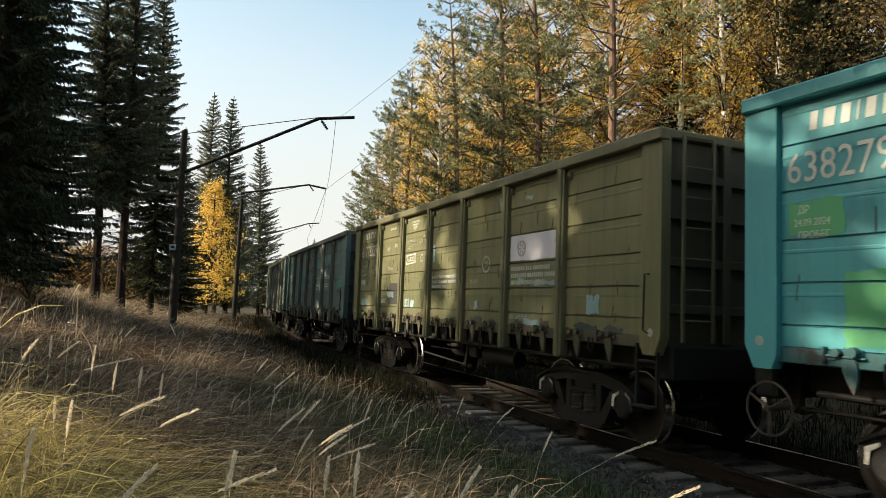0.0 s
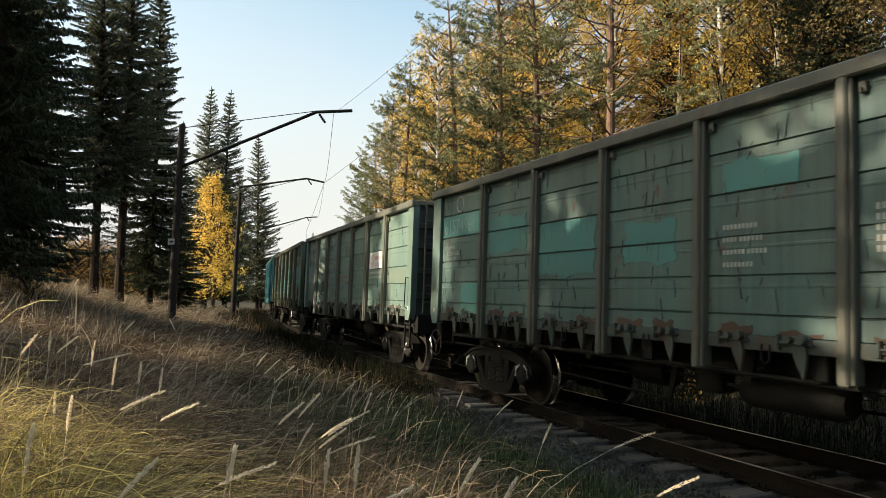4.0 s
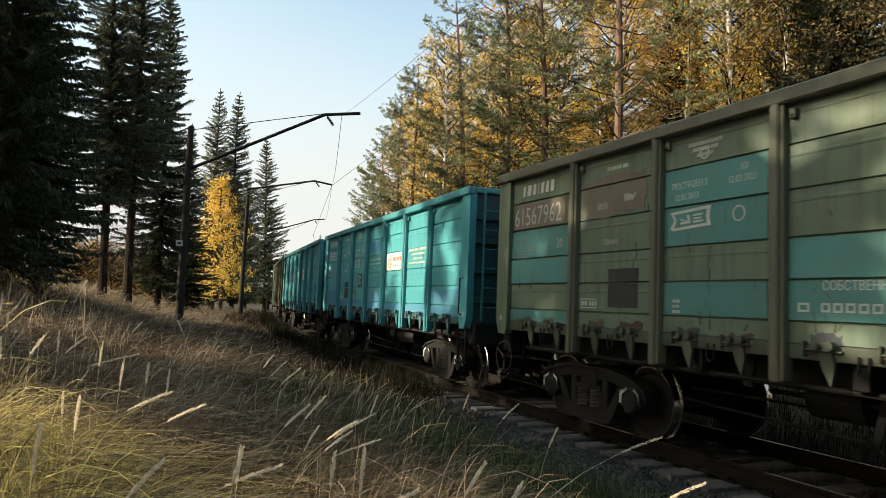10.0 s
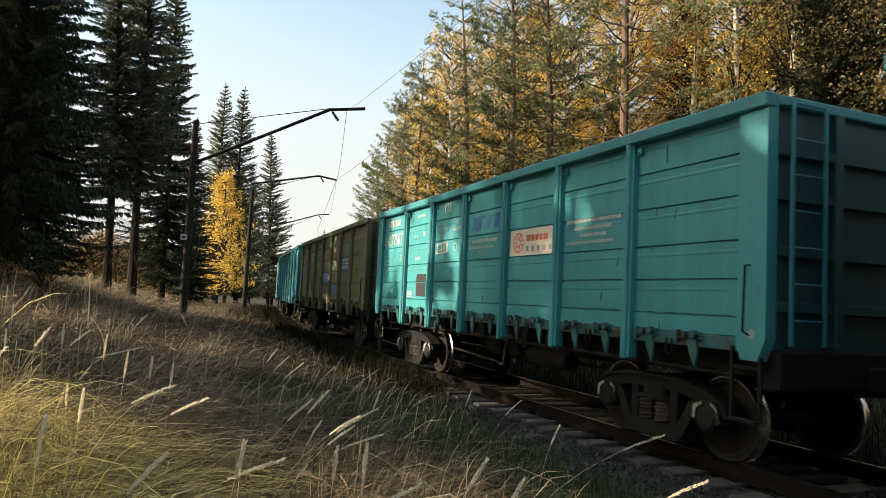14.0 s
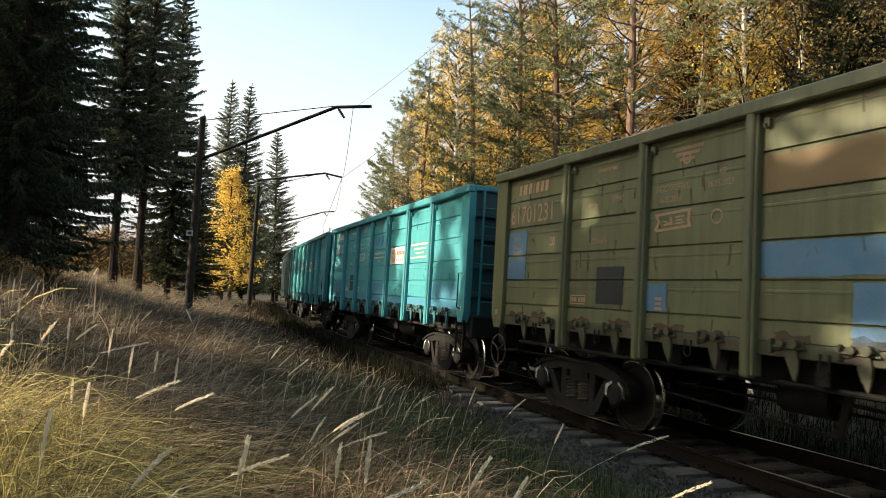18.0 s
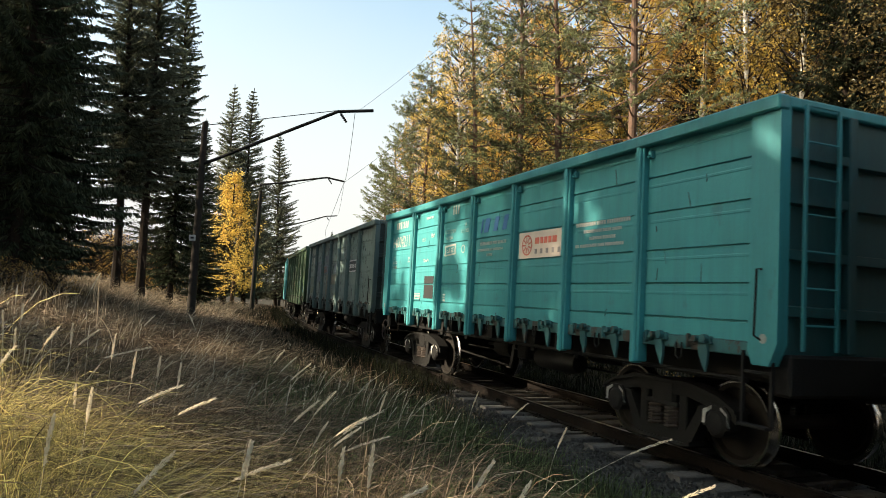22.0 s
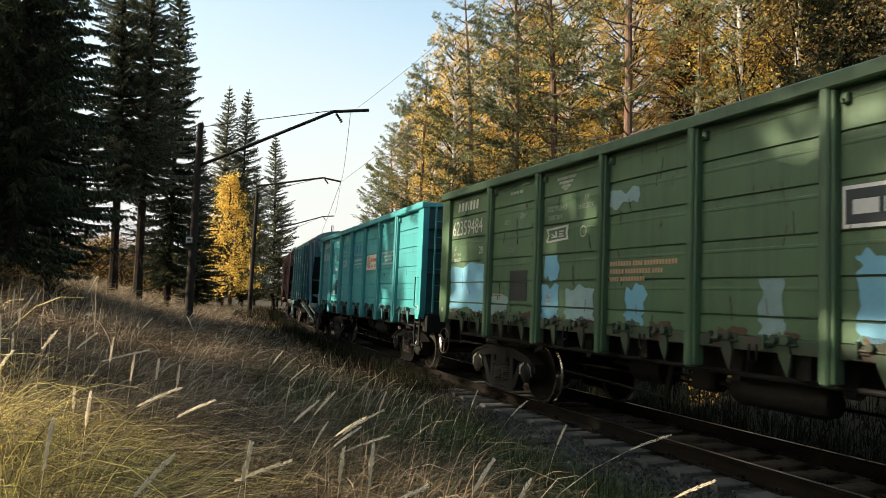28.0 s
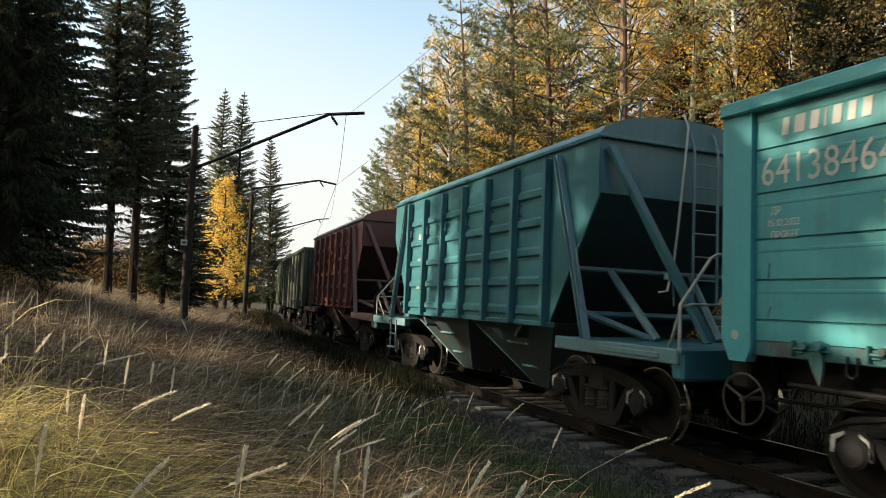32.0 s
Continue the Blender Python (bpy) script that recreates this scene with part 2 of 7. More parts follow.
M = {
    "soil": material("dry_soil_and_litter", (0.040, 0.033, 0.023), 0.95, 0, (0.02, 0.017, 0.011), 1.1, 0.8, 0.8, 24, 0.2, gloss=0.1),
    "ballast": material("grey_ballast", (0.045, 0.044, 0.043), 0.9, 0, (0.016, 0.014, 0.013), 3, 0.6, 0.8, 30, 0.3, gloss=0.15),
    "sleeper": material("weathered_sleeper", (0.080, 0.077, 0.074), 0.9, 0, (0.035, 0.03, 0.026), 5, 0.8, 0.5, 40, 0.3, gloss=0.15),
    "rail": material("rusty_rail", (0.011, 0.0095, 0.0085), 0.8, 0.0, (0.020, 0.0135, 0.011), 6, 0.6, 0.3, 50, 0.05, gloss=0.06),
    "rail_top": material("polished_rail_head", (0.45, 0.42, 0.4), 0.3, 1.0, (0.3, 0.27, 0.24), 8, 0.4, 0.05, 60, 0.02),
    "steel": material("dirty_dark_steel", (0.0095, 0.0093, 0.0092), 0.7, 0.0, (0.017, 0.0155, 0.014), 4, 0.6, 0.3, 40, 0.1, gloss=0.2),
    "wheel": material("brown_wheel_steel", (0.013, 0.010, 0.008), 0.75, 0.0, (0.008, 0.007, 0.006), 5, 0.5, 0.15, 40, 0.05, gloss=0.25),
    "tread": material("polished_wheel_tread", (0.6, 0.58, 0.55), 0.22, 1.0, (0.4, 0.38, 0.36), 8, 0.3, 0.03, 60, 0.02),
    "white": material("white_stencil_paint", (0.46, 0.47, 0.44), 0.7, 0, (0.3, 0.31, 0.29), 6, 0.5, 0.05, 60, 0.05),
    "dim_white": material("faded_white_stencil_paint", (0.34, 0.36, 0.33), 0.7, 0, (0.2, 0.2, 0.18), 7, 0.6, 0.05, 60, 0.05),
    "black": material("black_stencil_paint", (0.014, 0.015, 0.018), 0.7, 0, (0.03, 0.03, 0.03), 5, 0.5, 0.05, 60, 0.05),
    "blue": material("faded_blue_paint", (0.045, 0.12, 0.35), 0.7, 0, (0.06, 0.2, 0.36), 5, 0.5, 0.05, 60, 0.05),
    "sky_blue": material("light_blue_paint", (0.12, 0.3, 0.45), 0.7, 0, (0.16, 0.36, 0.42), 3, 0.6, 0.05, 60, 0.05),
    "red": material("faded_red_print", (0.5, 0.1, 0.07), 0.7, 0, (0.45, 0.2, 0.14), 6, 0.5, 0.02, 60, 0.05),
    "banner": material("cream_banner_sheet", (0.66, 0.58, 0.5), 0.6, 0, (0.55, 0.45, 0.38), 4, 0.5, 0.03, 60, 0.04),
    "lime": material("lime_green_paint", (0.065, 0.29, 0.12), 0.6, 0, (0.05, 0.27, 0.18), 4, 0.5, 0.05, 60, 0.05),
    "iron": material("brown_iron_paint", (0.045, 0.033, 0.027), 0.75, 0.0, (0.09, 0.08, 0.072), 9, 0.5, 0.1, 60, 0.1, gloss=0.25),
    "jaw": material("worn_white_jaw_paint", (0.42, 0.41, 0.38), 0.75, 0, (0.12, 0.11, 0.1), 14, 0.8, 0.1, 60, 0.1),
    "lilac": material("faded_lilac_sheet", (0.50, 0.49, 0.56), 0.7, 0, (0.36, 0.36, 0.42), 3, 0.6, 0.05, 60, 0.05),
    "sheet_white": material("white_sign_sheet", (0.66, 0.64, 0.64), 0.6, 0, (0.5, 0.48, 0.48), 4, 0.5, 0.03, 60, 0.04),
    "banner_grey": material("grey_print", (0.22, 0.2, 0.2), 0.7, 0, None, 6, 0.4, 0.02, 60, 0.05),
    "banner_pink": material("faded_pink_print", (0.5, 0.27, 0.3), 0.7, 0, (0.5, 0.4, 0.42), 6, 0.6, 0.02, 60, 0.05),
    "pale": material("pale_blue_grey_paint", (0.20, 0.29, 0.31), 0.7, 0, (0.13, 0.22, 0.25), 4, 0.6, 0.05, 60, 0.1),
    "teal_old": material("old_teal_repaint", (0.055, 0.19, 0.185), 0.65, 0, (0.08, 0.16, 0.14), 2.5, 0.6, 0.05, 60, 0.08),
    "brown_old": material("old_brown_primer", (0.13, 0.105, 0.08), 0.7, 0, (0.09, 0.075, 0.055), 3, 0.6, 0.05, 60, 0.1),
    "red_dull": material("dull_red_paint", (0.22, 0.09, 0.06), 0.7, 0, (0.12, 0.06, 0.05), 4, 0.5, 0.05, 60, 0.1),
    "rust": material("rust_scrape", (0.062, 0.034, 0.022), 0.85, 0, (0.06, 0.035, 0.025), 6, 0.6, 0.2, 60, 0.1),
    "sage_dark": material("dull_grey_green_repaint", (0.095, 0.135, 0.11), 0.7, 0, (0.12, 0.14, 0.11), 3, 0.6, 0.05, 60, 0.08),
    "slate_dark": material("dark_slate_paint", (0.020, 0.027, 0.034), 0.6, 0, (0.032, 0.04, 0.048), 4, 0.5, 0.05, 60, 0.05),
    "slate_green": material("dark_green_repaint", (0.04, 0.13, 0.11), 0.65, 0, (0.06, 0.14, 0.12), 4, 0.5, 0.05, 60, 0.05),
    "slate_blue": material("worn_slate_blue_paint", (0.12, 0.15, 0.19), 0.7, 0, (0.14, 0.18, 0.17), 2, 0.7, 0.05, 60, 0.08),
    "board_blue": material("blue_tinted_teal_board", (0.04, 0.16, 0.27), 0.6, 0, (0.04, 0.2, 0.24), 2, 0.7, 0.05, 60, 0.06),
    "blue_old": material("old_blue_patch", (0.065, 0.155, 0.26), 0.7, 0, (0.12, 0.17, 0.26), 3, 0.6, 0.05, 60, 0.08),
    "orange_old": material("old_orange_patch", (0.19, 0.125, 0.06), 0.7, 0, (0.2, 0.13, 0.06), 2, 0.6, 0.05, 60, 0.08),
    "orange_white": material("faded_orange_stencil", (0.42, 0.26, 0.17), 0.7, 0, (0.3, 0.2, 0.13), 6, 0.5, 0.05, 60, 0.05),
    "sand_old": material("sandy_primer_patch", (0.165, 0.155, 0.115), 0.7, 0, (0.13, 0.14, 0.115), 2, 0.7, 0.05, 60, 0.08),
    "concrete": material("weathered_mast", (0.030, 0.025, 0.021), 0.9, 0, (0.018, 0.015, 0.012), 3, 0.6, 0.4, 30, 0.1, gloss=0.15),
    "wood": material("weathered_brown_mast", (0.085, 0.052, 0.032), 0.9, 0, (0.045, 0.028, 0.018), 3, 0.6, 0.4, 30, 0.1, gloss=0.15),
    "wire": material("dark_wire", (0.012, 0.012, 0.012), 0.7, 0.0, None, 3, 0.2, 0, 30, 0.02, gloss=0.2),
    "bark_spruce": material("spruce_bark", (0.030, 0.022, 0.017), 0.95, 0, (0.015, 0.012, 0.010), 4, 0.7, 0.8, 25, 0.1, gloss=0.1),
    "bark_pine": material("orange_pine_bark", (0.135, 0.085, 0.062), 0.9, 0, (0.06, 0.042, 0.034), 3, 0.7, 0.7, 20, 0.1, gloss=0.1),
    "bark_birch": material("birch_bark", (0.55, 0.52, 0.46), 0.8, 0, (0.08, 0.07, 0.06), 5, 0.8, 0.3, 20, 0.1),
    "needle_spruce": material("spruce_needles", (0.034, 0.042, 0.025), 0.8, 0, (0.072, 0.078, 0.048), 0.6, 0.6, 0, 8, 0.3, 0.2, mottle=0.35),
    # paler copy of the spruce needles: sunlight put into the colour
    "needle_sunlit": material("grey_green_spruce_needles", (0.085, 0.094, 0.062), 0.8, 0, (0.17, 0.165, 0.11), 0.6, 0.6, 0, 8, 0.3, 0.2, mottle=0.35),
    "needle_pine": material("pine_needles", (0.150, 0.168, 0.085), 0.7, 0, (0.235, 0.225, 0.11), 0.6, 0.7, 0, 8, 0.25, 0.25, mottle=0.4),
    "leaf_gold": material("golden_autumn_leaves", (0.64, 0.44, 0.105), 0.6, 0, (0.47, 0.36, 0.11), 0.5, 0.7, 0, 8, 0.2, 0.5, mottle=0.25),
    "leaf_orange": material("orange_autumn_leaves", (0.46, 0.275, 0.075), 0.6, 0, (0.28, 0.205, 0.075), 0.5, 0.7, 0, 8, 0.2, 0.5, mottle=0.25),
    "leaf_brown": material("brown_autumn_leaves", (0.17, 0.125, 0.055), 0.7, 0, (0.11, 0.095, 0.042), 0.5, 0.7, 0, 8, 0.3, 0.35, mottle=0.4),
    "grass_dry": material("dry_grass", (0.228, 0.168, 0.115), 0.75, 0, (0.088, 0.063, 0.042), 1.7, 0.8, 0, 9, 0.25, 0.35, mottle=0.68),
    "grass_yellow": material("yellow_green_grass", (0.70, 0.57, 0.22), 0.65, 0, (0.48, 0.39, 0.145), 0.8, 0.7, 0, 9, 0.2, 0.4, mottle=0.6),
    "grass_green": material("green_grass", (0.070, 0.098, 0.040), 0.7, 0, (0.10, 0.105, 0.055), 0.9, 0.5, 0, 9, 0.3, 0.4, mottle=0.6),
    "grass_rust": material("rust_brown_grass", (0.140, 0.093, 0.061), 0.8, 0, (0.05, 0.036, 0.025), 1.3, 0.8, 0, 9, 0.25, 0.3, mottle=0.6),
    # near-black blades: shade by and beneath the train is in their colour
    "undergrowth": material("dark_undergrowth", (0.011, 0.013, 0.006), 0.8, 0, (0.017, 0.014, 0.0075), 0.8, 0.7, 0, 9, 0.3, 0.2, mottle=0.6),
    "straw": material("pale_straw", (0.39, 0.31, 0.22), 0.7, 0, (0.20, 0.152, 0.105), 1.7, 0.7, 0, 9, 0.2, 0.3, mottle=0.6),
    "seed": material("pale_seed_heads", (0.76, 0.68, 0.55), 0.75, 0, (0.6, 0.52, 0.4), 2, 0.5, 0, 9, 0.15, 0.45),
}


# ---- mesh building ----
class Geo:
    """Vertices and faces of one mesh, gathered from simple shaped solids."""

    def __init__(self):
        self.v, self.f = [], []

    def add(self, verts, faces):
        k = len(self.v)
        self.v += [tuple(p) for p in verts]
        self.f += [tuple(i + k for i in f) for f in faces]
        return self

    def box(self, x0, x1, y0, y1, z0, z1, bev=0.006):
        b = min(bev, (x1 - x0) * 0.3, (y1 - y0) * 0.3, (z1 - z0) * 0.3)
        if b < 0.001:
            c = [(x, y, z) for x in (x0, x1) for y in (y0, y1) for z in (z0, z1)]
            return self.add(c, [(0, 1, 3, 2), (4, 6, 7, 5), (0, 4, 5, 1), (2, 3, 7, 6), (0, 2, 6, 4), (1, 5, 7, 3)])
        vs, idx = [], {}
        for i, x in enumerate((x0, x1)):
            for j, y in enumerate((y0, y1)):
                for k, z in enumerate((z0, z1)):
                    sx, sy, sz = (1, -1)[i] * b, (1, -1)[j] * b, (1, -1)[k] * b
                    for a, p in enumerate(((x, y + sy, z + sz), (x + sx, y, z + sz), (x + sx, y + sy, z))):
                        idx[i, j, k, a] = len(vs)
                        vs.append(p)
        fs = []
        for a in range(3):
            for side in (0, 1):
                u, w = [q for q in range(3) if q != a]
                loop = []
                for cu, cw in ((0, 0), (1, 0), (1, 1), (0, 1)):
                    key = [0, 0, 0]
                    key[a], key[u], key[w] = side, cu, cw
                    loop.append(idx[(*key, a)])
                fs.append(tuple(loop if (side == 1) == (a != 1) else loop[::-1]))
        for a in range(3):
            u, w = [q for q in range(3) if q != a]
            for cu in (0, 1):
                for cw in (0, 1):
                    k0, k1 = [0, 0, 0], [0, 0, 0]
                    k0[u] = k1[u] = cu
                    k0[w] = k1[w] = cw
                    k1[a] = 1
                    loop = (idx[(*k0, u)], idx[(*k1, u)], idx[(*k1, w)], idx[(*k0, w)])
                    fs.append(loop if (cu + cw) % 2 == (0 if a != 1 else 1) else loop[::-1])
        for i in (0, 1):
            for j in (0, 1):
                for k in (0, 1):
                    t = (idx[i, j, k, 0], idx[i, j, k, 1], idx[i, j, k, 2])
                    fs.append(t if (i + j + k) % 2 else t[::-1])
        return self.add(vs, fs)

    def tube(self, path, r, n=8, cap=True, ends=None):
        path = [Vector(p) for p in path]
        rs = r if isinstance(r, (list, tuple)) else [r] * len(path)
        vs, fs, up = [], [], None
        for i, p in enumerate(path):
            d = (path[min(i + 1, len(path) - 1)] - path[max(i - 1, 0)]).normalized()
            if up is None:
                up = d.orthogonal().normalized()
            up = (up - d * up.dot(d))
            up = up.normalized() if up.length > 1e-6 else d.orthogonal().normalized()
            side = d.cross(up)
            vs += [p + (up * math.cos(2 * math.pi * k / n) + side * math.sin(2 * math.pi * k / n)) * rs[i] for k in range(n)]
        for i in range(len(path) - 1):
            for k in range(n):
                a, b = i * n + k, i * n + (k + 1) % n
                fs.append((a, b, b + n, a + n))
        if cap:
            fs += [tuple(range(n))[::-1], tuple(range((len(path) - 1) * n, len(path) * n))]
        return self.add(vs, fs)

    def prism(self, poly, axis, a, b):
        """A flat outline pushed along an axis; poly holds the two other coordinates."""
        n = len(poly)
        put = (lambda p, t: (t, p[0], p[1])) if axis == "x" else (lambda p, t: (p[0], t, p[1])) if axis == "y" else (lambda p, t: (p[0], p[1], t))
        vs = [put(p, a) for p in poly] + [put(p, b) for p in poly]
        fs = [tuple(range(n)), tuple(range(2 * n - 1, n - 1, -1))] + [(i, i + n, (i + 1) % n + n, (i + 1) % n) for i in range(n)]
        return self.add(vs, fs)

    def lathe(self, prof, n=24, axis="y", centre=(0, 0, 0), closed=True):
        """prof: (radius, along) pairs turned round an axis."""
        vs, fs, m = [], [], len(prof)
        for k in range(n):
            c, s = math.cos(2 * math.pi * k / n), math.sin(2 * math.pi * k / n)
            for r, t in prof:
                p = (r * c, t, r * s) if axis == "y" else (r * c, r * s, t) if axis == "z" else (t, r * c, r * s)
                vs.append((p[0] + centre[0], p[1] + centre[1], p[2] + centre[2]))
        for k in range(n):
            for i in range(m if closed else m - 1):
                a, b = k * m + i, k * m + (i + 1) % m
                c, d = ((k + 1) % n) * m + (i + 1) % m, ((k + 1) % n) * m + i
                fs.append((a, b, c, d))
        return self.add(vs, fs)

    def mesh(self, name, mat, smooth=True):
        me = bpy.data.meshes.new(name)
        me.from_pydata(self.v, [], self.f)
        bm = bmesh.new()
        bm.from_mesh(me)
        bmesh.ops.recalc_face_normals(bm, faces=bm.faces)
        bm.to_mesh(me)
        bm.free()
        if smooth:
            me.polygons.foreach_set("use_smooth", [True] * len(me.polygons))
            me.set_sharp_from_angle(angle=radians(35))
        me.materials.append(mat)
        return me


def part(name, geo, mat, parent, label="", place=None):
    """One mesh object under a thing or a part; geo may be a Geo or a ready mesh."""
    ob = new(name, geo.mesh(name, mat) if isinstance(geo, Geo) else geo)
    ob.parent = parent
    if place is not None:
        ob.matrix_basis = place
    ob.material_slots[0].link = "OBJECT"
    ob.material_slots[0].material = mat
    if label:
        ob["label"] = label
    return ob


def thing(name, label, category, group="", place=None):
    ob = new(name)
    ob.empty_display_size = 0.3
    if place is not None:
        ob.matrix_basis = place
    return tagged(ob, label, category, group)


def raw_mesh(name, verts, faces, mat, smooth=False):
    me = bpy.data.meshes.new(name)
    me.from_pydata(verts, [], faces)
    if smooth:
        me.polygons.foreach_set("use_smooth", [True] * len(me.polygons))
    me.materials.append(mat)
    return me


TEXTS = {}


def lettering(words, size, spread=1.0):
    """A flat mesh of letters, from the built-in font, centred on its left end."""
    key = (words, size, spread)
    if key not in TEXTS:
        cu = bpy.data.curves.new("lettering", "FONT")
        cu.body, cu.size, cu.extrude, cu.resolution_u, cu.space_character = words, size, 0.0008, 2, spread
        ob = new("lettering", cu)
        me = bpy.data.meshes.new_from_object(ob.evaluated_get(bpy.context.evaluated_depsgraph_get()))
        bpy.data.objects.remove(ob)
        me.materials.clear()
        me.materials.append(M["white"])
        TEXTS[key] = me
    return TEXTS[key]


# ---- ground: one sheet to the horizon ----
def build_ground():
    u = np.linspace(-1, 1, 211)
    xs = np.sinh(u * 6.2) / np.sinh(6.2) * 1800 - 2
    ys = np.sinh(u * 6.2) / np.sinh(6.2) * 1800 + 12
    verts = [(x, y, ground_height(x, y)) for y in ys for x in xs]
    n = len(xs)
    faces = [(j * n + i, j * n + i + 1, (j + 1) * n + i + 1, (j + 1) * n + i) for j in range(n - 1) for i in range(n - 1)]
    ob = new("ground", raw_mesh("ground", verts, faces, M["soil"], True))
    tagged(ob, "brown soil with dry grass litter beside the line", "ground", "", "structure")


build_ground()


# ---- the track ----
def build_track():
    track = tagged(new("track"), "single curved railway track with rusty rails on worn sleepers", "railway track", "", "structure")
    ss = np.arange(-200, 191, 2.0)
    # ballast bed
    g = Geo()
    prof = ((2.75, -0.7), (2.0, -0.33), (1.5, -0.255), (0.8, -0.25), (0.0, -0.27), (-0.8, -0.25), (-1.5, -0.26), (-1.95, -0.34), (-2.75, -0.7))
    fine = np.arange(-200, 191, 1.0)
    for s in fine:
        m = line_pose(s)
        g.v += [tuple(m @ Vector((0, o, z + 0.03 * noise.noise((s, o, 0))))) for o, z in prof]
    k = len(prof)
    for i in range(len(fine) - 1):
        for j in range(k - 1):
            g.f.append((i * k + j, i * k + j + 1, (i + 1) * k + j + 1, (i + 1) * k + j))
    bed = part("ballast_bed", g, M["ballast"], track, "dark grey crushed stone")
    for side in (1, -1):
        g, top = Geo(), Geo()
        o = 0.797 * side
        prof = ((-0.075, -0.18), (0.075, -0.18), (0.075, -0.168), (0.012, -0.15), (0.01, -0.045), (0.036, -0.035), (0.036, -0.006), (0.03, 0), (-0.03, 0), (-0.036, -0.006), (-0.036, -0.035),
                (-0.01, -0.045), (-0.012, -0.15), (-0.075, -0.168))
        k = len(prof)
        for s in ss:
            m = line_pose(s)
            g.v += [tuple(m @ Vector((0, o + a, z - 0.003))) for a, z in prof]
            top.v += [tuple(m @ Vector((0, o + a, z))) for a, z in ((-0.027, 0.0005), (0.027, 0.0005))]
        for i in range(len(ss) - 1):
            for j in range(k):
                g.f.append((i * k + j, i * k + (j + 1) % k, (i + 1) * k + (j + 1) % k, (i + 1) * k + j))
            top.f.append((2 * i, 2 * i + 1, 2 * i + 3, 2 * i + 2))
        rail = part("rail", g, M["rail"], track)
        part("rail_head", top, M["rail_top"], rail, "bright running surface")
    # joint plates on the near rail
    for s in (15.2, 40.2, -9.8):
        g = Geo().box(-0.4, 0.4, -0.05, -0.014, -0.14, -0.045, 0.008).box(-0.4, 0.4, 0.014, 0.05, -0.14, -0.045, 0.008)
        for x in (-0.33, -0.2, -0.07, 0.07, 0.2, 0.33):
            g.tube([(x, 0.05, -0.095), (x, 0.075, -0.095)], 0.018, 6)
        part("joint_plate", g, M["rail"], track, "bolted rust-brown joint plate", line_pose(s) @ Matrix.Translation((0, 0.797, 0)))
    shapes = []
    for i in range(6):
        r = random.Random(i)
        g = Geo()
        xs, ys = (-0.125, -0.04, 0.05, 0.125), np.linspace(-1.375, 1.375, 9)
        for y in ys:
            for x in (-0.125, -0.1, 0.1, 0.125):
                g.v.append((x + r.uniform(-0.008, 0.008), y, (-0.183 if abs(x) < 0.11 else -0.205) + r.uniform(-0.006, 0.003)))
            g.v += [(0.125, y, -0.36), (-0.125, y, -0.36)]
        for j in range(8):
            for k in range(6):
                g.f.append((j * 6 + k, j * 6 + (k + 1) % 6, (j + 1) * 6 + (k + 1) % 6, (j + 1) * 6 + k))
        g.f += [(0, 1, 2, 3, 4, 5), tuple(range(53, 47, -1))]
        shapes.append(g.mesh("sleeper", M["sleeper"]))
    plate = Geo()
    for y in (0.797, -0.797):
        plate.box(-0.09, 0.09, y - 0.17, y + 0.17, -0.19, -0.172, 0.004)
        for q in (-0.11, 0.11):
            plate.tube([(0.04, y + q, -0.172), (0.04, y + q, -0.13)], 0.016, 6).tube([(-0.04, y + q, -0.172), (-0.04, y + q, -0.13)], 0.016, 6)
    plate = plate.mesh("base_plate", M["rail"])
    rest, step = Geo(), 0.5435
    for i in range(-340, 340):
        s = 3.1 + i * step
        r = random.Random(i * 7 + 1)
        m = line_pose(s) @ pose(0, r.uniform(-0.06, 0.06), r.uniform(-0.012, 0.004), 0, 0, r.uniform(-1.2, 1.2))
        if -30 <= i < 130:
            ob = part("sleeper", shapes[i % 6], M["sleeper"], track, "", m)
            part("base_plate", plate, M["rail"], ob)
        else:
            src = shapes[i % 6]
            rest.add([m @ v.co for v in src.vertices], [tuple(p.vertices) for p in src.polygons])
    tagged(part("far_sleeper", rest, M["sleeper"], track), kind="stuff")


build_track()


def build_stones():
    """Loose ballast on the near shoulder and between the sleepers."""
    r, v, f = random.Random(5), [], []
    base = [Vector(p).normalized() for p in ((1, 0, 0), (-1, 0, 0), (0, 1, 0), (0, -1, 0), (0, 0, 1), (0, 0, -1))]
    tri = ((0, 2, 4), (2, 1, 4), (1, 3, 4), (3, 0, 4), (2, 0, 5), (1, 2, 5), (3, 1, 5), (0, 3, 5))
    for i in range(11000):
        s = 2 + 33 * r.random() ** 1.5
        o = r.uniform(-1.5, 1.5) if r.random() < 0.4 else 1.3 + abs(r.gauss(0, 0.55))
        z = float(np.interp(o, (1.5, 2.0, 2.75), (-0.25, -0.325, -0.7)))
        p = line_pose(s) @ Vector((0, o, z + r.uniform(-0.005, 0.02)))
        p.z = max(p.z, ground_height(p.x, p.y) + 0.005)
        q = Euler((r.random() * 6, r.random() * 6, r.random() * 6)).to_matrix()
        sz = r.uniform(0.014, 0.036)
        k = len(v)
        v += [tuple(p + q @ Vector((b.x * sz * r.uniform(0.8, 1.5), b.y * sz, b.z * sz * r.uniform(0.6, 1)))) for b in base]
        f += [(a + k, b + k, c + k) for a, b, c in tri]
    tagged(new("ballast_stones", raw_mesh("ballast_stones", v, f, M["ballast"])), "loose grey crushed stones along the sleepers", "gravel", "", "stuff")


build_stones()


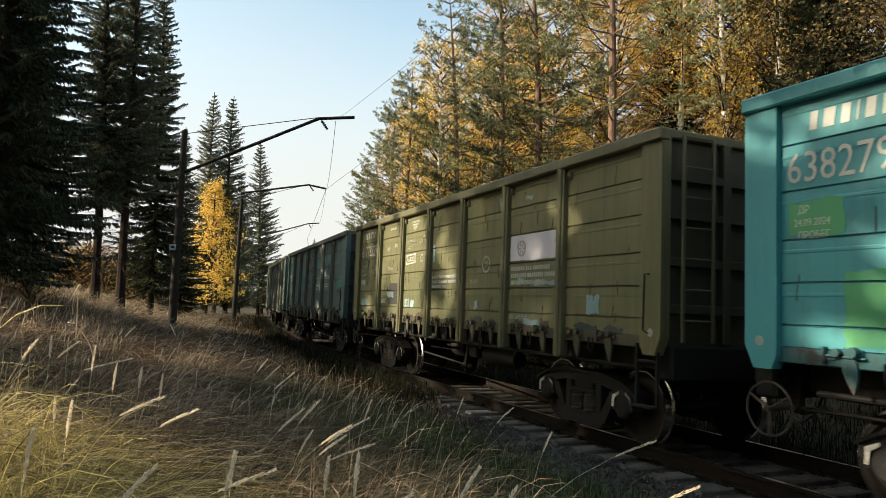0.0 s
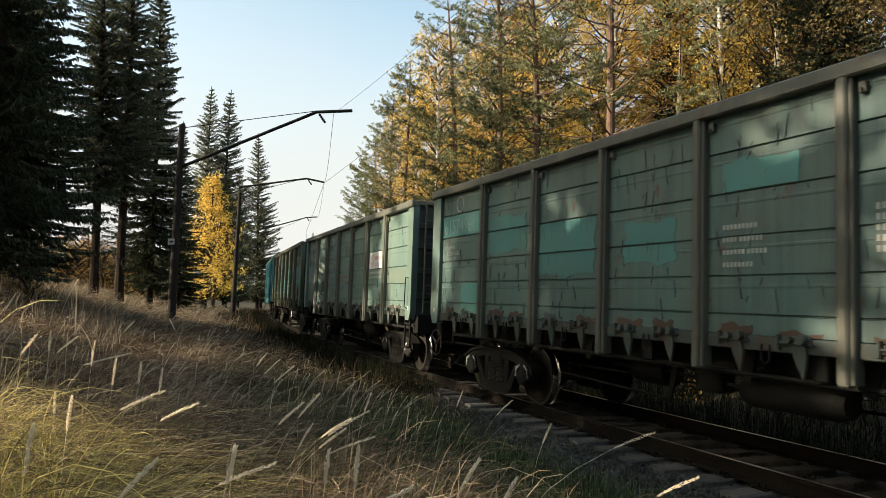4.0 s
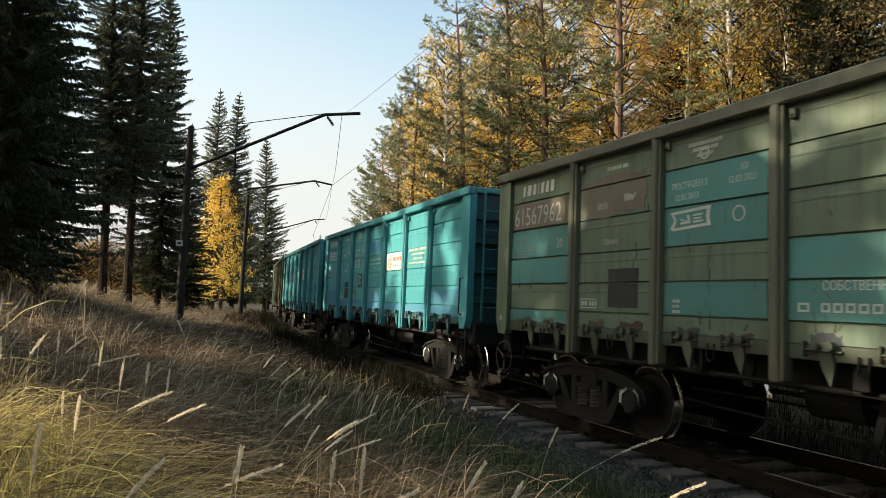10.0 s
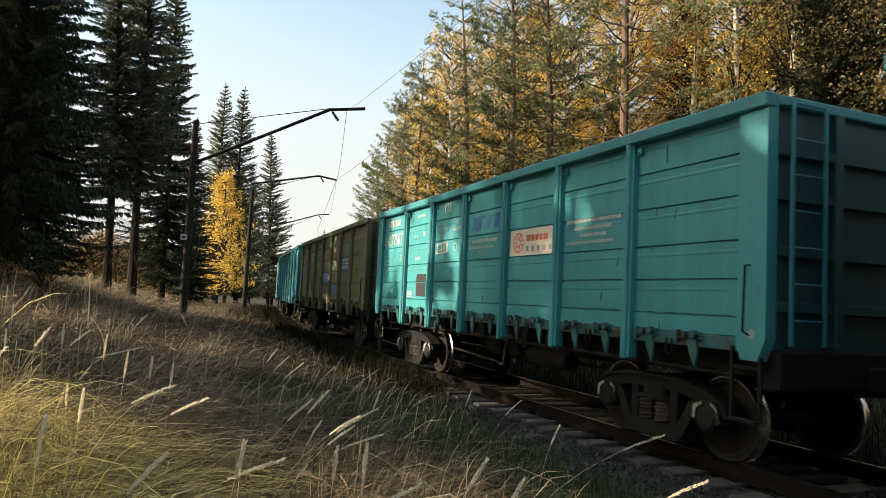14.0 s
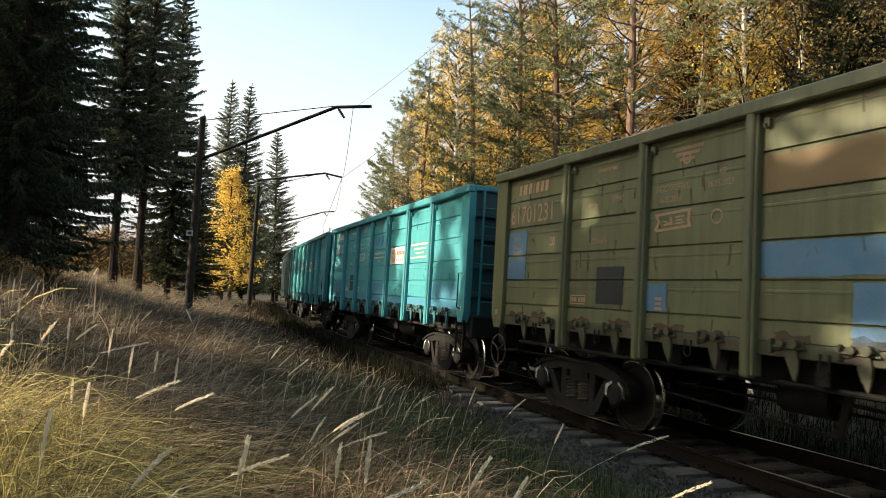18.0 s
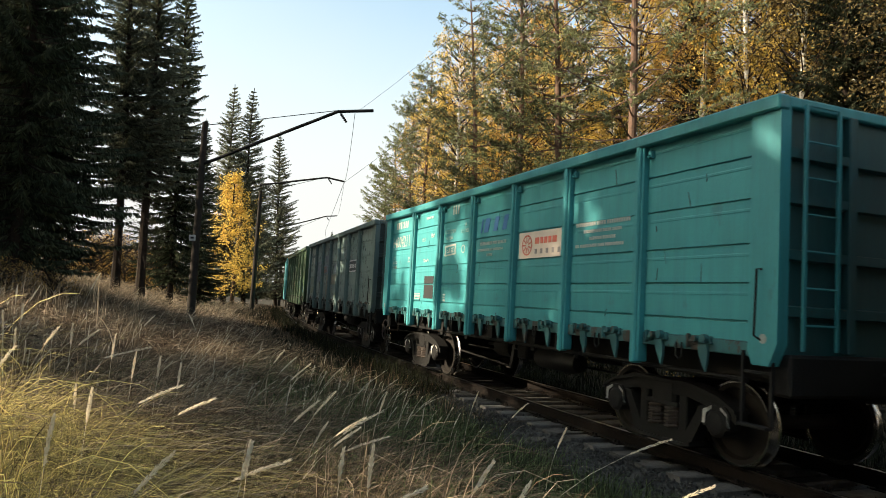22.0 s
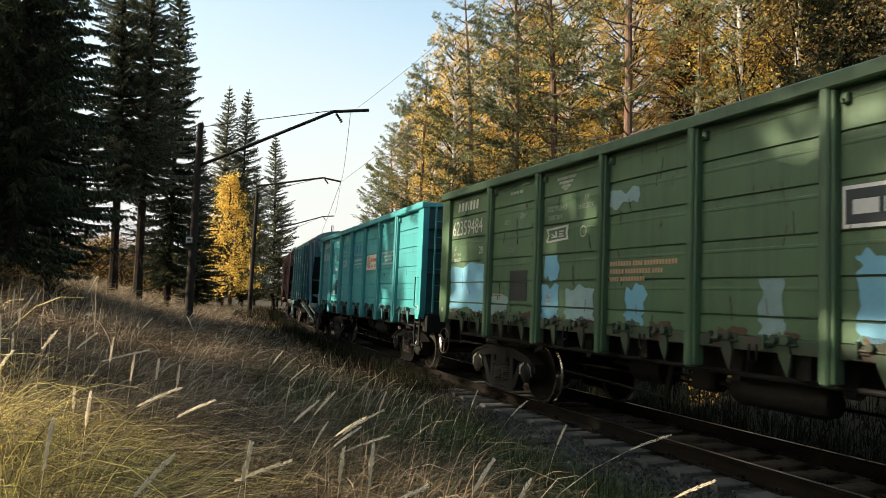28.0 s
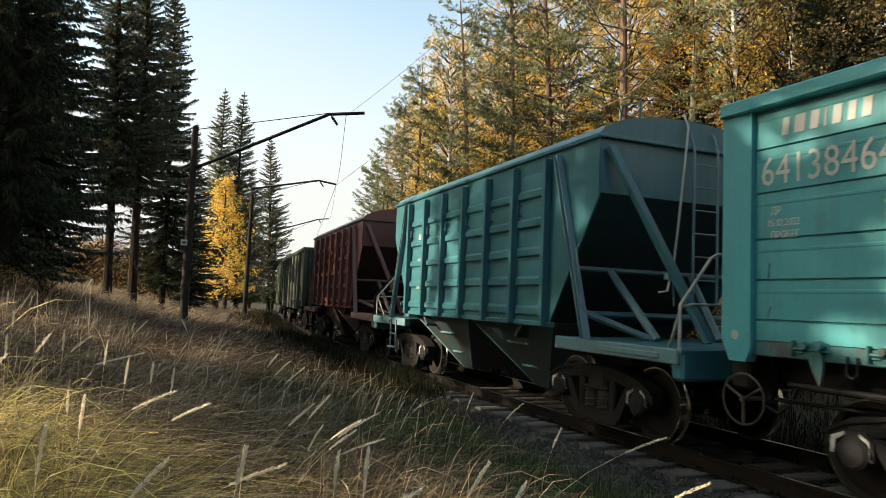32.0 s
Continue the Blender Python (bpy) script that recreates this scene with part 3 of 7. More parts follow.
# ---- open goods wagons ----
TOP, SILL, FOOT, HALF, OUT = 3.86, 1.372, 1.042, 6.40, 1.58
OLD_BAY, NEW_BAY = 1.70, 1.70      # post spacing of the two makes of open wagon
SPAN = {}
SEAMS = (SILL + 0.05, 1.63, 2.02, 2.42, 2.88, 3.32, TOP - 0.13)
FACE = 1.465
WHEEL_R = 0.4785
AXLES = (5.25, 3.4, -3.4, -5.25)


def panel_mesh(x0, x1, mat):
    """A side panel pressed into broad boards: open seams, and a shallow swage under each."""
    prof = [(1.40, SEAMS[0])]
    for a, b in zip(SEAMS, SEAMS[1:]):
        prof += [(FACE - 0.03, a), (FACE - 0.03, a + 0.006), (FACE, a + 0.012)]
        if b - a > 0.35:
            prof += [(FACE, b - 0.13), (FACE + 0.004, b - 0.12), (FACE + 0.004, b - 0.10), (FACE, b - 0.09)]
        prof += [(FACE, b - 0.012), (FACE - 0.03, b - 0.006)]
    prof.append((1.40, SEAMS[-1]))
    return Geo().prism(prof, "x", x0, x1).mesh("side_panel", mat, False)


def wheelset(parent, x):
    axle = part("wheelset", Geo().lathe([(0.0, -1.02), (0.065, -1.02), (0.075, -0.9), (0.095, -0.8), (0.08, 0), (0.095, 0.8), (0.075, 0.9), (0.065, 1.02), (0.0, 1.02)], 14, closed=False), M["wheel"], parent, "", Matrix.Translation((x, 0, WHEEL_R)))
    for sd in (1, -1):
        y = 0.797 * sd
        prof = [(0.10, -0.09), (0.14, -0.09), (0.16, -0.02), (0.36, -0.035), (0.39, -0.062), (0.455, -0.062), (0.46, 0.06), (0.40, 0.06), (0.37, 0.012), (0.17, 0.035), (0.14, 0.1), (0.10, 0.1)]
        part("wheel", Geo().lathe([(r, y + t * sd) for r, t in prof], 28), M["wheel"], axle)
        ring = [(0.452, y - 0.066 * sd), (0.505, y - 0.066 * sd), (0.508, y - 0.052 * sd), (0.484, y - 0.036 * sd), (WHEEL_R, y - 0.02 * sd), (WHEEL_R - 0.004, y + 0.062 * sd), (0.452, y + 0.062 * sd)]
        part("tyre", Geo().lathe(ring, 36), M["tread"], axle, "bright worn wheel tread")
    return axle


def bogie(parent, x):
    """A cast three-piece bogie: bolster, two side frames, coil springs and axle boxes."""
    bol = part("bogie", Geo().box(-0.22, 0.22, -1.15, 1.15, 0.55, 0.86, 0.04).box(-0.3, 0.3, -0.4, 0.4, 0.8, 0.95, 0.02), M["steel"], parent, "dark cast steel bogie", Matrix.Translation((x, 0, 0)))
    for sd in (1, -1):
        y0, y1 = sorted((0.98 * sd, 1.14 * sd))
        g = Geo()
        # top chord, arched; lower chord, dropped under the springs; columns
        top = [(-1.2, 0.62), (-0.95, 0.74), (-0.5, 0.83), (0.5, 0.83), (0.95, 0.74), (1.2, 0.62), (1.2, 0.5), (1.05, 0.6), (0.78, 0.64), (0.45, 0.70), (-0.45, 0.70), (-0.78, 0.64), (-1.05, 0.6), (-1.2, 0.5)]
        g.prism(top, "y", y0, y1)
        low = [(-0.78, 0.64), (-0.64, 0.64), (-0.42, 0.30), (0.42, 0.30), (0.64, 0.64), (0.78, 0.64), (0.52, 0.19), (0.4, 0.16), (-0.4, 0.16), (-0.52, 0.19)]
        g.prism(low, "y", y0, y1)
        for cx in (-0.36, 0.36):
            g.box(cx - 0.07, cx + 0.07, y0, y1, 0.28, 0.74, 0.015)
        part("side_frame", g, M["steel"], bol, "cast steel side frame")
        rim = [(-1.2, 0.66), (-0.95, 0.78), (-0.5, 0.87), (0.5, 0.87), (0.95, 0.78), (1.2, 0.66), (1.2, 0.62), (0.95, 0.74), (0.5, 0.83), (-0.5, 0.83), (-0.95, 0.74), (-1.2, 0.62)]
        part("flange", Geo().prism(rim, "y", *sorted((0.95 * sd, 1.175 * sd))), M["steel"], bol, "cast top flange")
        foot = [(-0.52, 0.19), (-0.4, 0.16), (0.4, 0.16), (0.52, 0.19), (0.52, 0.15), (0.4, 0.12), (-0.4, 0.12), (-0.52, 0.15)]
        part("flange", Geo().prism(foot, "y", *sorted((0.95 * sd, 1.175 * sd))), M["steel"], bol, "cast lower flange")
        for cx in (-0.15, 0.15):
            path = [(cx + 0.10 * math.cos(k * 0.9), (y0 + y1) / 2 + 0.02 * sd + 0.10 * math.sin(k * 0.9), 0.31 + 0.25 * k / 42) for k in range(43)]
            part("spring", Geo().tube(path, 0.021, 5), M["iron"], bol)
        part("spring_cap", Geo().box(-0.3, 0.3, y0 - 0.01, y1 + 0.02, 0.55, 0.60, 0.01), M["steel"], bol)
        for ax in (-0.925, 0.925):
            part("axle_box", Geo().lathe([(0.0, 0.9 * sd), (0.15, 0.92 * sd), (0.155, 1.16 * sd), (0.12, 1.19 * sd), (0.0, 1.2 * sd)], 18, centre=(ax, 0, WHEEL_R), closed=False), M["steel"], bol)
            jaw = [(ax - 0.2, WHEEL_R - 0.05), (ax - 0.2, WHEEL_R + 0.12), (ax - 0.13, WHEEL_R + 0.2), (ax + 0.13, WHEEL_R + 0.2), (ax + 0.2, WHEEL_R + 0.12), (ax + 0.2, WHEEL_R - 0.05),
                   (ax + 0.155, WHEEL_R - 0.05), (ax + 0.155, WHEEL_R + 0.09), (ax + 0.1, WHEEL_R + 0.145), (ax - 0.1, WHEEL_R + 0.145), (ax - 0.155, WHEEL_R + 0.09), (ax - 0.155, WHEEL_R - 0.05)]
            part("box_jaw", Geo().prism(jaw, "y", *sorted((1.0 * sd, 1.165 * sd))), M["steel"], bol)
            for q in (-0.19, 0.19):
                g = Geo().prism([(ax + q - 0.02, WHEEL_R - 0.02), (ax + q + 0.02, WHEEL_R - 0.02), (ax + q * 0.95 + 0.02, WHEEL_R + 0.13), (ax + q * 0.35, WHEEL_R + 0.19), (ax + q * 0.35, WHEEL_R + 0.155), (ax + q * 0.8, WHEEL_R + 0.1)], "y", *sorted((1.16 * sd, 1.169 * sd)))
                part("paint_mark", g, M["jaw"], bol, "white paint on the jaw edge")
    return bol


def latch_geo(x):
    """A hatch dog on the sill: bracket, hinged pawl and its hanging hook."""
    g = Geo().box(x - 0.13, x + 0.13, 1.44, 1.50, SILL - 0.02, SILL + 0.075, 0.012)
    g.tube([(x - 0.07, 1.5, SILL + 0.05), (x - 0.07, 1.565, SILL + 0.05)], 0.045, 10).tube([(x + 0.08, 1.5, SILL + 0.04), (x + 0.08, 1.555, SILL + 0.04)], 0.036, 10)
    g.box(x + 0.12, x + 0.24, 1.45, 1.49, SILL - 0.035, SILL + 0.03, 0.008).box(x + 0.205, x + 0.235, 1.45, 1.52, SILL - 0.06, SILL + 0.085, 0.008)
    g.tube([(x - 0.16, 1.50, SILL + 0.0), (x + 0.2, 1.50, SILL + 0.01)], 0.014, 6)
    g.prism([(x - 0.06, SILL - 0.0), (x + 0.075, SILL - 0.0), (x + 0.05, SILL - 0.12), (x + 0.015, SILL - 0.2), (x - 0.05, SILL - 0.31), (x - 0.075, SILL - 0.2), (x - 0.085, SILL - 0.1)], "y", 1.468, 1.498)
    return g


def gondola(BAY):
    """One open wagon, all in its own frame: x along, y to the side, z from the rail heads."""
    paint0 = M["steel"]
    w = thing("gondola_wagon", "open goods wagon", "railway wagon", "wagons of the train")
    SPAN[w.name] = BAY
    edges = [-HALF + 0.36] + [k * BAY for k in (-2.5, -1.5, -0.5, 0.5, 1.5, 2.5)] + [HALF - 0.36]
    flip = Matrix.Rotation(math.pi, 4, "Z")
    pm, em = panel_mesh(-BAY / 2 + 0.085, BAY / 2 - 0.085, paint0), panel_mesh(0.0, edges[1] - edges[0] - 0.085, paint0)
    em2 = panel_mesh(-(edges[1] - edges[0] - 0.085), 0.0, paint0)
    post = Geo().box(-0.085, 0.085, 1.40, OUT - 0.035, FOOT + 0.02, TOP - 0.1, 0.012).box(-0.05, 0.05, 1.44, OUT, FOOT, TOP - 0.12, 0.018).mesh("post", paint0)
    corner = Geo().prism([(HALF - 0.36, SILL - 0.02), (HALF - 0.30, SILL - 0.16), (HALF - 0.1, SILL - 0.16), (HALF, SILL + 0.06), (HALF, TOP - 0.1), (HALF - 0.36, TOP - 0.1)], "y", 1.40, 1.535).mesh("corner_post", paint0)
    clip = Geo().box(-0.035, 0.035, 1.5, 1.56, 3.56, 3.66, 0.008).tube([(0, 1.54, 3.6), (0.0, 1.59, 3.58)], 0.014, 6).mesh("lashing_ring", paint0)
    sill_g = Geo().box(-HALF + 0.1, HALF - 0.1, 1.38, 1.475, SILL - 0.09, SILL + 0.055, 0.01).mesh("side_sill", paint0)
    rail_g = Geo().box(-HALF - 0.02, HALF + 0.02, 1.43, OUT + 0.005, TOP - 0.15, TOP, 0.018).mesh("top_rail", paint0)
    for sd in (0, 1):
        m = flip if sd else Matrix.Identity(4)
        for k in range(7):
            if k == 0:
                part("side_panel", em, paint0, w, "", m @ Matrix.Translation((edges[0] + 0.0, 0, 0)))
            elif k == 6:
                part("side_panel", em2, paint0, w, "", m @ Matrix.Translation((edges[7], 0, 0)))
            else:
                part("side_panel", pm, paint0, w, "", m @ Matrix.Translation(((k - 3) * BAY, 0, 0)))
        for k in range(1, 7):
            part("post", post, paint0, w, "", m @ Matrix.Translation((edges[k], 0, 0)))
            part("lashing_ring", clip, paint0, w, "", m @ Matrix.Translation((edges[k] - 0.16, -0.04, 0)))
        part("corner_post", corner, paint0, w, "", m)
        cm = Geo().prism([(-HALF + 0.36, SILL - 0.02), (-HALF + 0.30, SILL - 0.16), (-HALF + 0.1, SILL - 0.16), (-HALF, SILL + 0.06), (-HALF, TOP - 0.1), (-HALF + 0.36, TOP - 0.1)], "y", 1.40, 1.535)
        part("corner_post", cm, paint0, w, "", m)
        for cx in (-HALF + 0.17, HALF - 0.17):
            part("paint_mark", Geo().lathe([(0.0, 1.5365), (0.05, 1.5365), (0.05, 1.533), (0.0, 1.533)], 9, "y", (cx, 0, SILL + 0.1), False), M["dim_white"], w, "white painted spot", m)
        part("side_sill", sill_g, paint0, w, "", m)
        part("top_rail", rail_g, paint0, w, "", m)
        for k in range(7):
            c = (k - 3) * BAY if 0 < k < 6 else (k - 3) * BAY + (0.09 if k == 0 else -0.09)
            for dx in (-0.36, 0.36):
                part("latch", latch_geo(c + dx), paint0, w, "", m)
            ring = [(c - 0.045, 1.50, SILL - 0.02), (c - 0.05, 1.505, SILL - 0.17), (c, 1.505, SILL - 0.21), (c + 0.05, 1.505, SILL - 0.17), (c + 0.045, 1.50, SILL - 0.02)]
            part("ring", Geo().tube(ring, 0.011, 5), M["steel"], w, "hanging steel loop", m)
        # grab handle on the corner post and the hanging step
        h = [(-HALF + 0.2, 1.535, 2.15), (-HALF + 0.2, 1.60, 2.15), (-HALF + 0.22, 1.60, 1.5), (-HALF + 0.2, 1.535, 1.46)]
        part("grab_handle", Geo().tube(h, 0.012, 6), M["steel"], w, "bent steel rod", m)
        st = Geo()
        for x in (-HALF + 0.1, -HALF + 0.46):
            st.box(x - 0.018, x + 0.018, 1.46, 1.50, 0.62, 1.34, 0.004)
        st.box(-HALF + 0.1, -HALF + 0.46, 1.45, 1.55, 0.60, 0.63, 0.004).box(-HALF + 0.1, -HALF + 0.46, 1.46, 1.49, 1.12, 1.15, 0.004)
        part("step", st, M["steel"], w, "hanging steel step", m)
        # end wall with ribs, its top rail and ladder
        prof = [(HALF - 0.12, SILL - 0.05), (HALF - 0.07, SILL - 0.05)]
        for z in (1.75, 2.3, 2.85, 3.3):
            prof += [(HALF - 0.07, z - 0.06), (HALF + 0.005, z - 0.045), (HALF + 0.005, z + 0.045), (HALF - 0.07, z + 0.06)]
        prof += [(HALF - 0.07, TOP - 0.06), (HALF - 0.12, TOP - 0.06)]
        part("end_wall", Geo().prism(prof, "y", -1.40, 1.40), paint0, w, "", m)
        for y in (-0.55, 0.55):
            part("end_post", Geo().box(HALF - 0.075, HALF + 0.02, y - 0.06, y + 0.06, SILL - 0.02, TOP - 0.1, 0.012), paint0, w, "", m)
        part("end_rail", Geo().box(HALF - 0.14, HALF + 0.005, -1.43, 1.43, TOP - 0.115, TOP - 0.004, 0.015), paint0, w, "", m)
        lad = Geo()
        for y in (-1.25, -0.80):
            lad.box(HALF + 0.03, HALF + 0.06, y - 0.022, y + 0.022, SILL, TOP - 0.08, 0.004)
        for z in np.arange(1.62, 3.8, 0.36):
            lad.tube([(HALF + 0.045, -1.25, z), (HALF + 0.045, -0.80, z)], 0.012, 6)
        part("ladder", lad, paint0, w, "narrow steel end ladder", m)
        b = Geo().box(HALF - 0.22, HALF + 0.02, -1.38, 1.38, 0.92, SILL - 0.04, 0.03)
        part("buffer_beam", b, M["steel"], w, "", m)
        c = Geo().box(HALF, HALF + 0.3, -0.13, 0.13, 0.92, 1.18, 0.03)
        c.prism([(HALF + 0.26, 0.22), (HALF + 0.5, 0.22), (HALF + 0.56, 0.04), (HALF + 0.5, -0.02), (HALF + 0.52, -0.2), (HALF + 0.26, -0.2)], "z", 0.88, 1.22)
        part("coupler", c, M["steel"], w, "automatic knuckle coupler", m)
        hose = [(HALF, 0.35, 0.95), (HALF + 0.12, 0.36, 0.7), (HALF + 0.3, 0.33, 0.58), (HALF + 0.5, 0.28, 0.62)]
        part("brake_hose", Geo().tube(hose, 0.022, 6), M["black"], w, "black rubber hose", m)
    part("floor", Geo().box(-HALF + 0.1, HALF - 0.1, -1.39, 1.39, SILL - 0.06, SILL + 0.02, 0), M["steel"], w)
    part("centre_sill", Geo().box(-HALF, HALF, -0.22, 0.22, 0.86, SILL - 0.06, 0.02), M["steel"], w)
    for x in (-2.2, 0.1, 2.0):
        part("cross_beam", Geo().box(x - 0.08, x + 0.08, -1.4, 1.4, 1.05, SILL - 0.06, 0.01), M["steel"], w)
    part("brake_cylinder", Geo().tube([(0.5, 0.62, 0.85), (1.1, 0.62, 0.85)], 0.2, 16).tube([(1.1, 0.62, 0.85), (1.7, 0.62, 0.85)], 0.03, 6), M["steel"], w)
    part("air_tank", Geo().tube([(-1.3, -0.6, 0.85), (-0.3, -0.6, 0.85)], 0.16, 16), M["steel"], w)
    for y in (-0.95, 0.95):
        part("floor_sill", Geo().box(-HALF + 0.3, HALF - 0.3, y - 0.06, y + 0.06, 1.0, SILL - 0.06, 0.01), M["steel"], w)
    part("hatch_shaft", Geo().tube([(-HALF + 0.6, 1.28, 1.02), (HALF - 0.6, 1.28, 1.02)], 0.03, 8), M["steel"], w)
    for x in (-2.6, -1.3, 1.4, 2.7):
        part("shaft_hanger", Geo().prism([(x - 0.12, 1.3), (x + 0.12, 1.3), (x + 0.05, 0.94), (x - 0.05, 0.94)], "y", 1.26, 1.30), M["steel"], w)
    part("brake_lever", Geo().prism([(0.2, 1.0), (0.3, 1.0), (0.42, 0.5), (0.34, 0.48)], "y", 0.78, 0.81).tube([(0.38, 0.8, 0.52), (2.9, 0.72, 0.6)], 0.02, 6), M["steel"], w)
    part("air_tank", Geo().lathe([(0.0, -2.25), (0.13, -2.22), (0.17, -2.12), (0.17, -1.12), (0.13, -1.02), (0.0, -0.99)], 16, "x", (0, 0.98, 0.82), False), M["steel"], w, "round brake air tank")
    part("air_valve", Geo().box(-0.75, -0.4, 0.85, 1.1, 0.74, 1.0, 0.03).tube([(-1.0, 0.98, 0.84), (-0.4, 0.98, 0.86), (0.5, 0.7, 0.86)], 0.022, 6), M["steel"], w)
    part("brake_rod", Geo().tube([(-3.0, 0.5, 0.72), (0.0, 0.55, 0.74), (3.0, 0.5, 0.72)], 0.018, 6), M["steel"], w)
    # spoked hand-brake wheel below the far corner
    hw = Geo()
    cx, cz = HALF - 0.25, 0.84
    hw.tube([(cx + 0.25 * math.cos(t), 1.5, cz + 0.25 * math.sin(t)) for t in np.linspace(0, 2 * math.pi, 25)], 0.012, 6, False)
    for a in (0.5, 2.6, 4.7):
        hw.tube([(cx, 1.49, cz), (cx + 0.25 * math.cos(a), 1.5, cz + 0.25 * math.sin(a))], 0.016, 6)
    hw.tube([(cx, 1.1, cz), (cx, 1.53, cz)], 0.024, 8)
    part("hand_wheel", hw, M["iron"], w, "spoked hand-brake wheel")
    part("brake_shaft", Geo().tube([(cx, 1.12, cz), (cx - 0.7, 0.9, cz - 0.02), (cx - 1.6, 0.55, cz)], 0.022, 6).box(cx - 0.05, cx + 0.05, 1.05, 1.15, cz - 0.05, SILL - 0.05, 0.01), M["steel"], w)
    for x in (4.325, -4.325):
        bogie(w, x)
    return w, [wheelset(w, x) for x in AXLES]


PAINTED = ("side_panel", "post", "corner_post", "lashing_ring", "side_sill", "top_rail", "latch", "end_wall", "end_post", "end_rail", "ladder")
GRIMY = ("latch", "side_sill")
# parts whose paint carries the shade between wagons
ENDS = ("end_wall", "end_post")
FRAMED = ("post", "lashing_ring", "side_sill", "top_rail", "latch", "end_wall", "end_post", "end_rail", "ladder")


def base_name(ob):
    return ob.name.split(".")[0]


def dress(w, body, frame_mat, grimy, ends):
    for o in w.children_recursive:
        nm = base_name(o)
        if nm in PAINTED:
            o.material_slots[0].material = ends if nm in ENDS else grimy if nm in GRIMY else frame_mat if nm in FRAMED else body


def bay_start(w, bay):
    """Where a bay of the visible side begins, at its leading edge."""
    return HALF - 0.36 if bay == 0 else (3.5 - bay) * SPAN[w.name] - 0.09


def sign(w, bay, x, z, words, size, mat, narrow=0.82):
    """Lettering on a side panel: x metres from the bay's start, z above the rails."""
    m = Matrix.Translation((bay_start(w, bay) - x, FACE + 0.0075, z)) @ Matrix(((-narrow, 0, 0, 0), (0, 0, 1, 0), (0, 1, 0, 0), (0, 0, 0, 1)))
    return part("lettering", lettering(words, size), mat, w, "", m)


def patch(w, bay, x, z, wide, high, mat, label, ragged=0.0, seed=0, name="paint_patch"):
    """A painted area or sheet, cut at the board seams; ragged: an uneven outline."""
    r, s, made = random.Random(seed), bay_start(w, bay) - x, None
    for lo, hi in zip(SEAMS, SEAMS[1:]):
        a, b = max(z, lo + 0.013), min(z + high, hi - 0.013)
        if b - a < 0.02:
            continue
        n, m = (18, 9) if ragged else (1, 1)
        free_a, free_b = a > lo + 0.02, b < hi - 0.02
        ph = [r.uniform(0, 6.28) for _ in range(8)]
        wave = lambda k, q: ragged * (0.6 * math.sin(k * 0.35 + ph[q]) + 0.3 * math.sin(k * 0.85 + ph[q + 1]) + 0.05 * r.uniform(-1, 1))
        pts = [(s - wide * k / n, a + (wave(k, 0) * min(1, k / 3, (n - k) / 3) if free_a else 0)) for k in range(n + 1)]
        pts += [(s - wide + wave(k, 2) * min(1, k / 3, (m - k) / 3), a + (b - a) * k / m) for k in range(1, m)]
        pts += [(s - wide * k / n, b + (wave(k, 4) * min(1, k / 3, (n - k) / 3) if free_b else 0)) for k in range(n, -1, -1)]
        pts += [(s + wave(k, 6) * min(1, k / 3, (m - k) / 3), a + (b - a) * k / m) for k in range(m - 1, 0, -1)]
        made = part(name, Geo().prism(pts, "y", FACE - 0.002, FACE + 0.0055), mat, w, label)
    return made


def bars(w, bay, x, z, widths, high, mat, step=None, label="small illegible lettering", slant=0.0, hollow=0.0):
    """Unreadable writing and emblems as plain bars, one row under the other; hollow: drawn as open frames of that stroke."""
    g = Geo()
    for i, row in enumerate(widths):
        zz, t = z - i * (step or high * 1.8), bay_start(w, bay) - x
        for wd in row:
            if wd > 0:
                lean = lambda a, b: (t - a - slant * b / high, zz + b)
                if hollow and wd > 3 * hollow:
                    h = hollow
                    cells = ((0, wd, 0, h), (0, wd, high - h, high), (0, h, h, high - h), (wd - h, wd, h, high - h))
                elif wd > 2.2 * high and high < 0.09:
                    n = max(2, round(wd / (0.95 * high)))
                    cells = [(wd * k / n, wd * (k + 0.66) / n, 0, high) for k in range(n)]
                else:
                    cells = ((0, wd, 0, high),)
                for a, b, c, d in cells:
                    g.prism([lean(a, c), lean(b, c), lean(b, d), lean(a, d)], "y", FACE + 0.006, FACE + 0.0085)
            t -= abs(wd) + high * 0.35
    return tagged(part("marking", g, mat, w, label), kind="stuff")


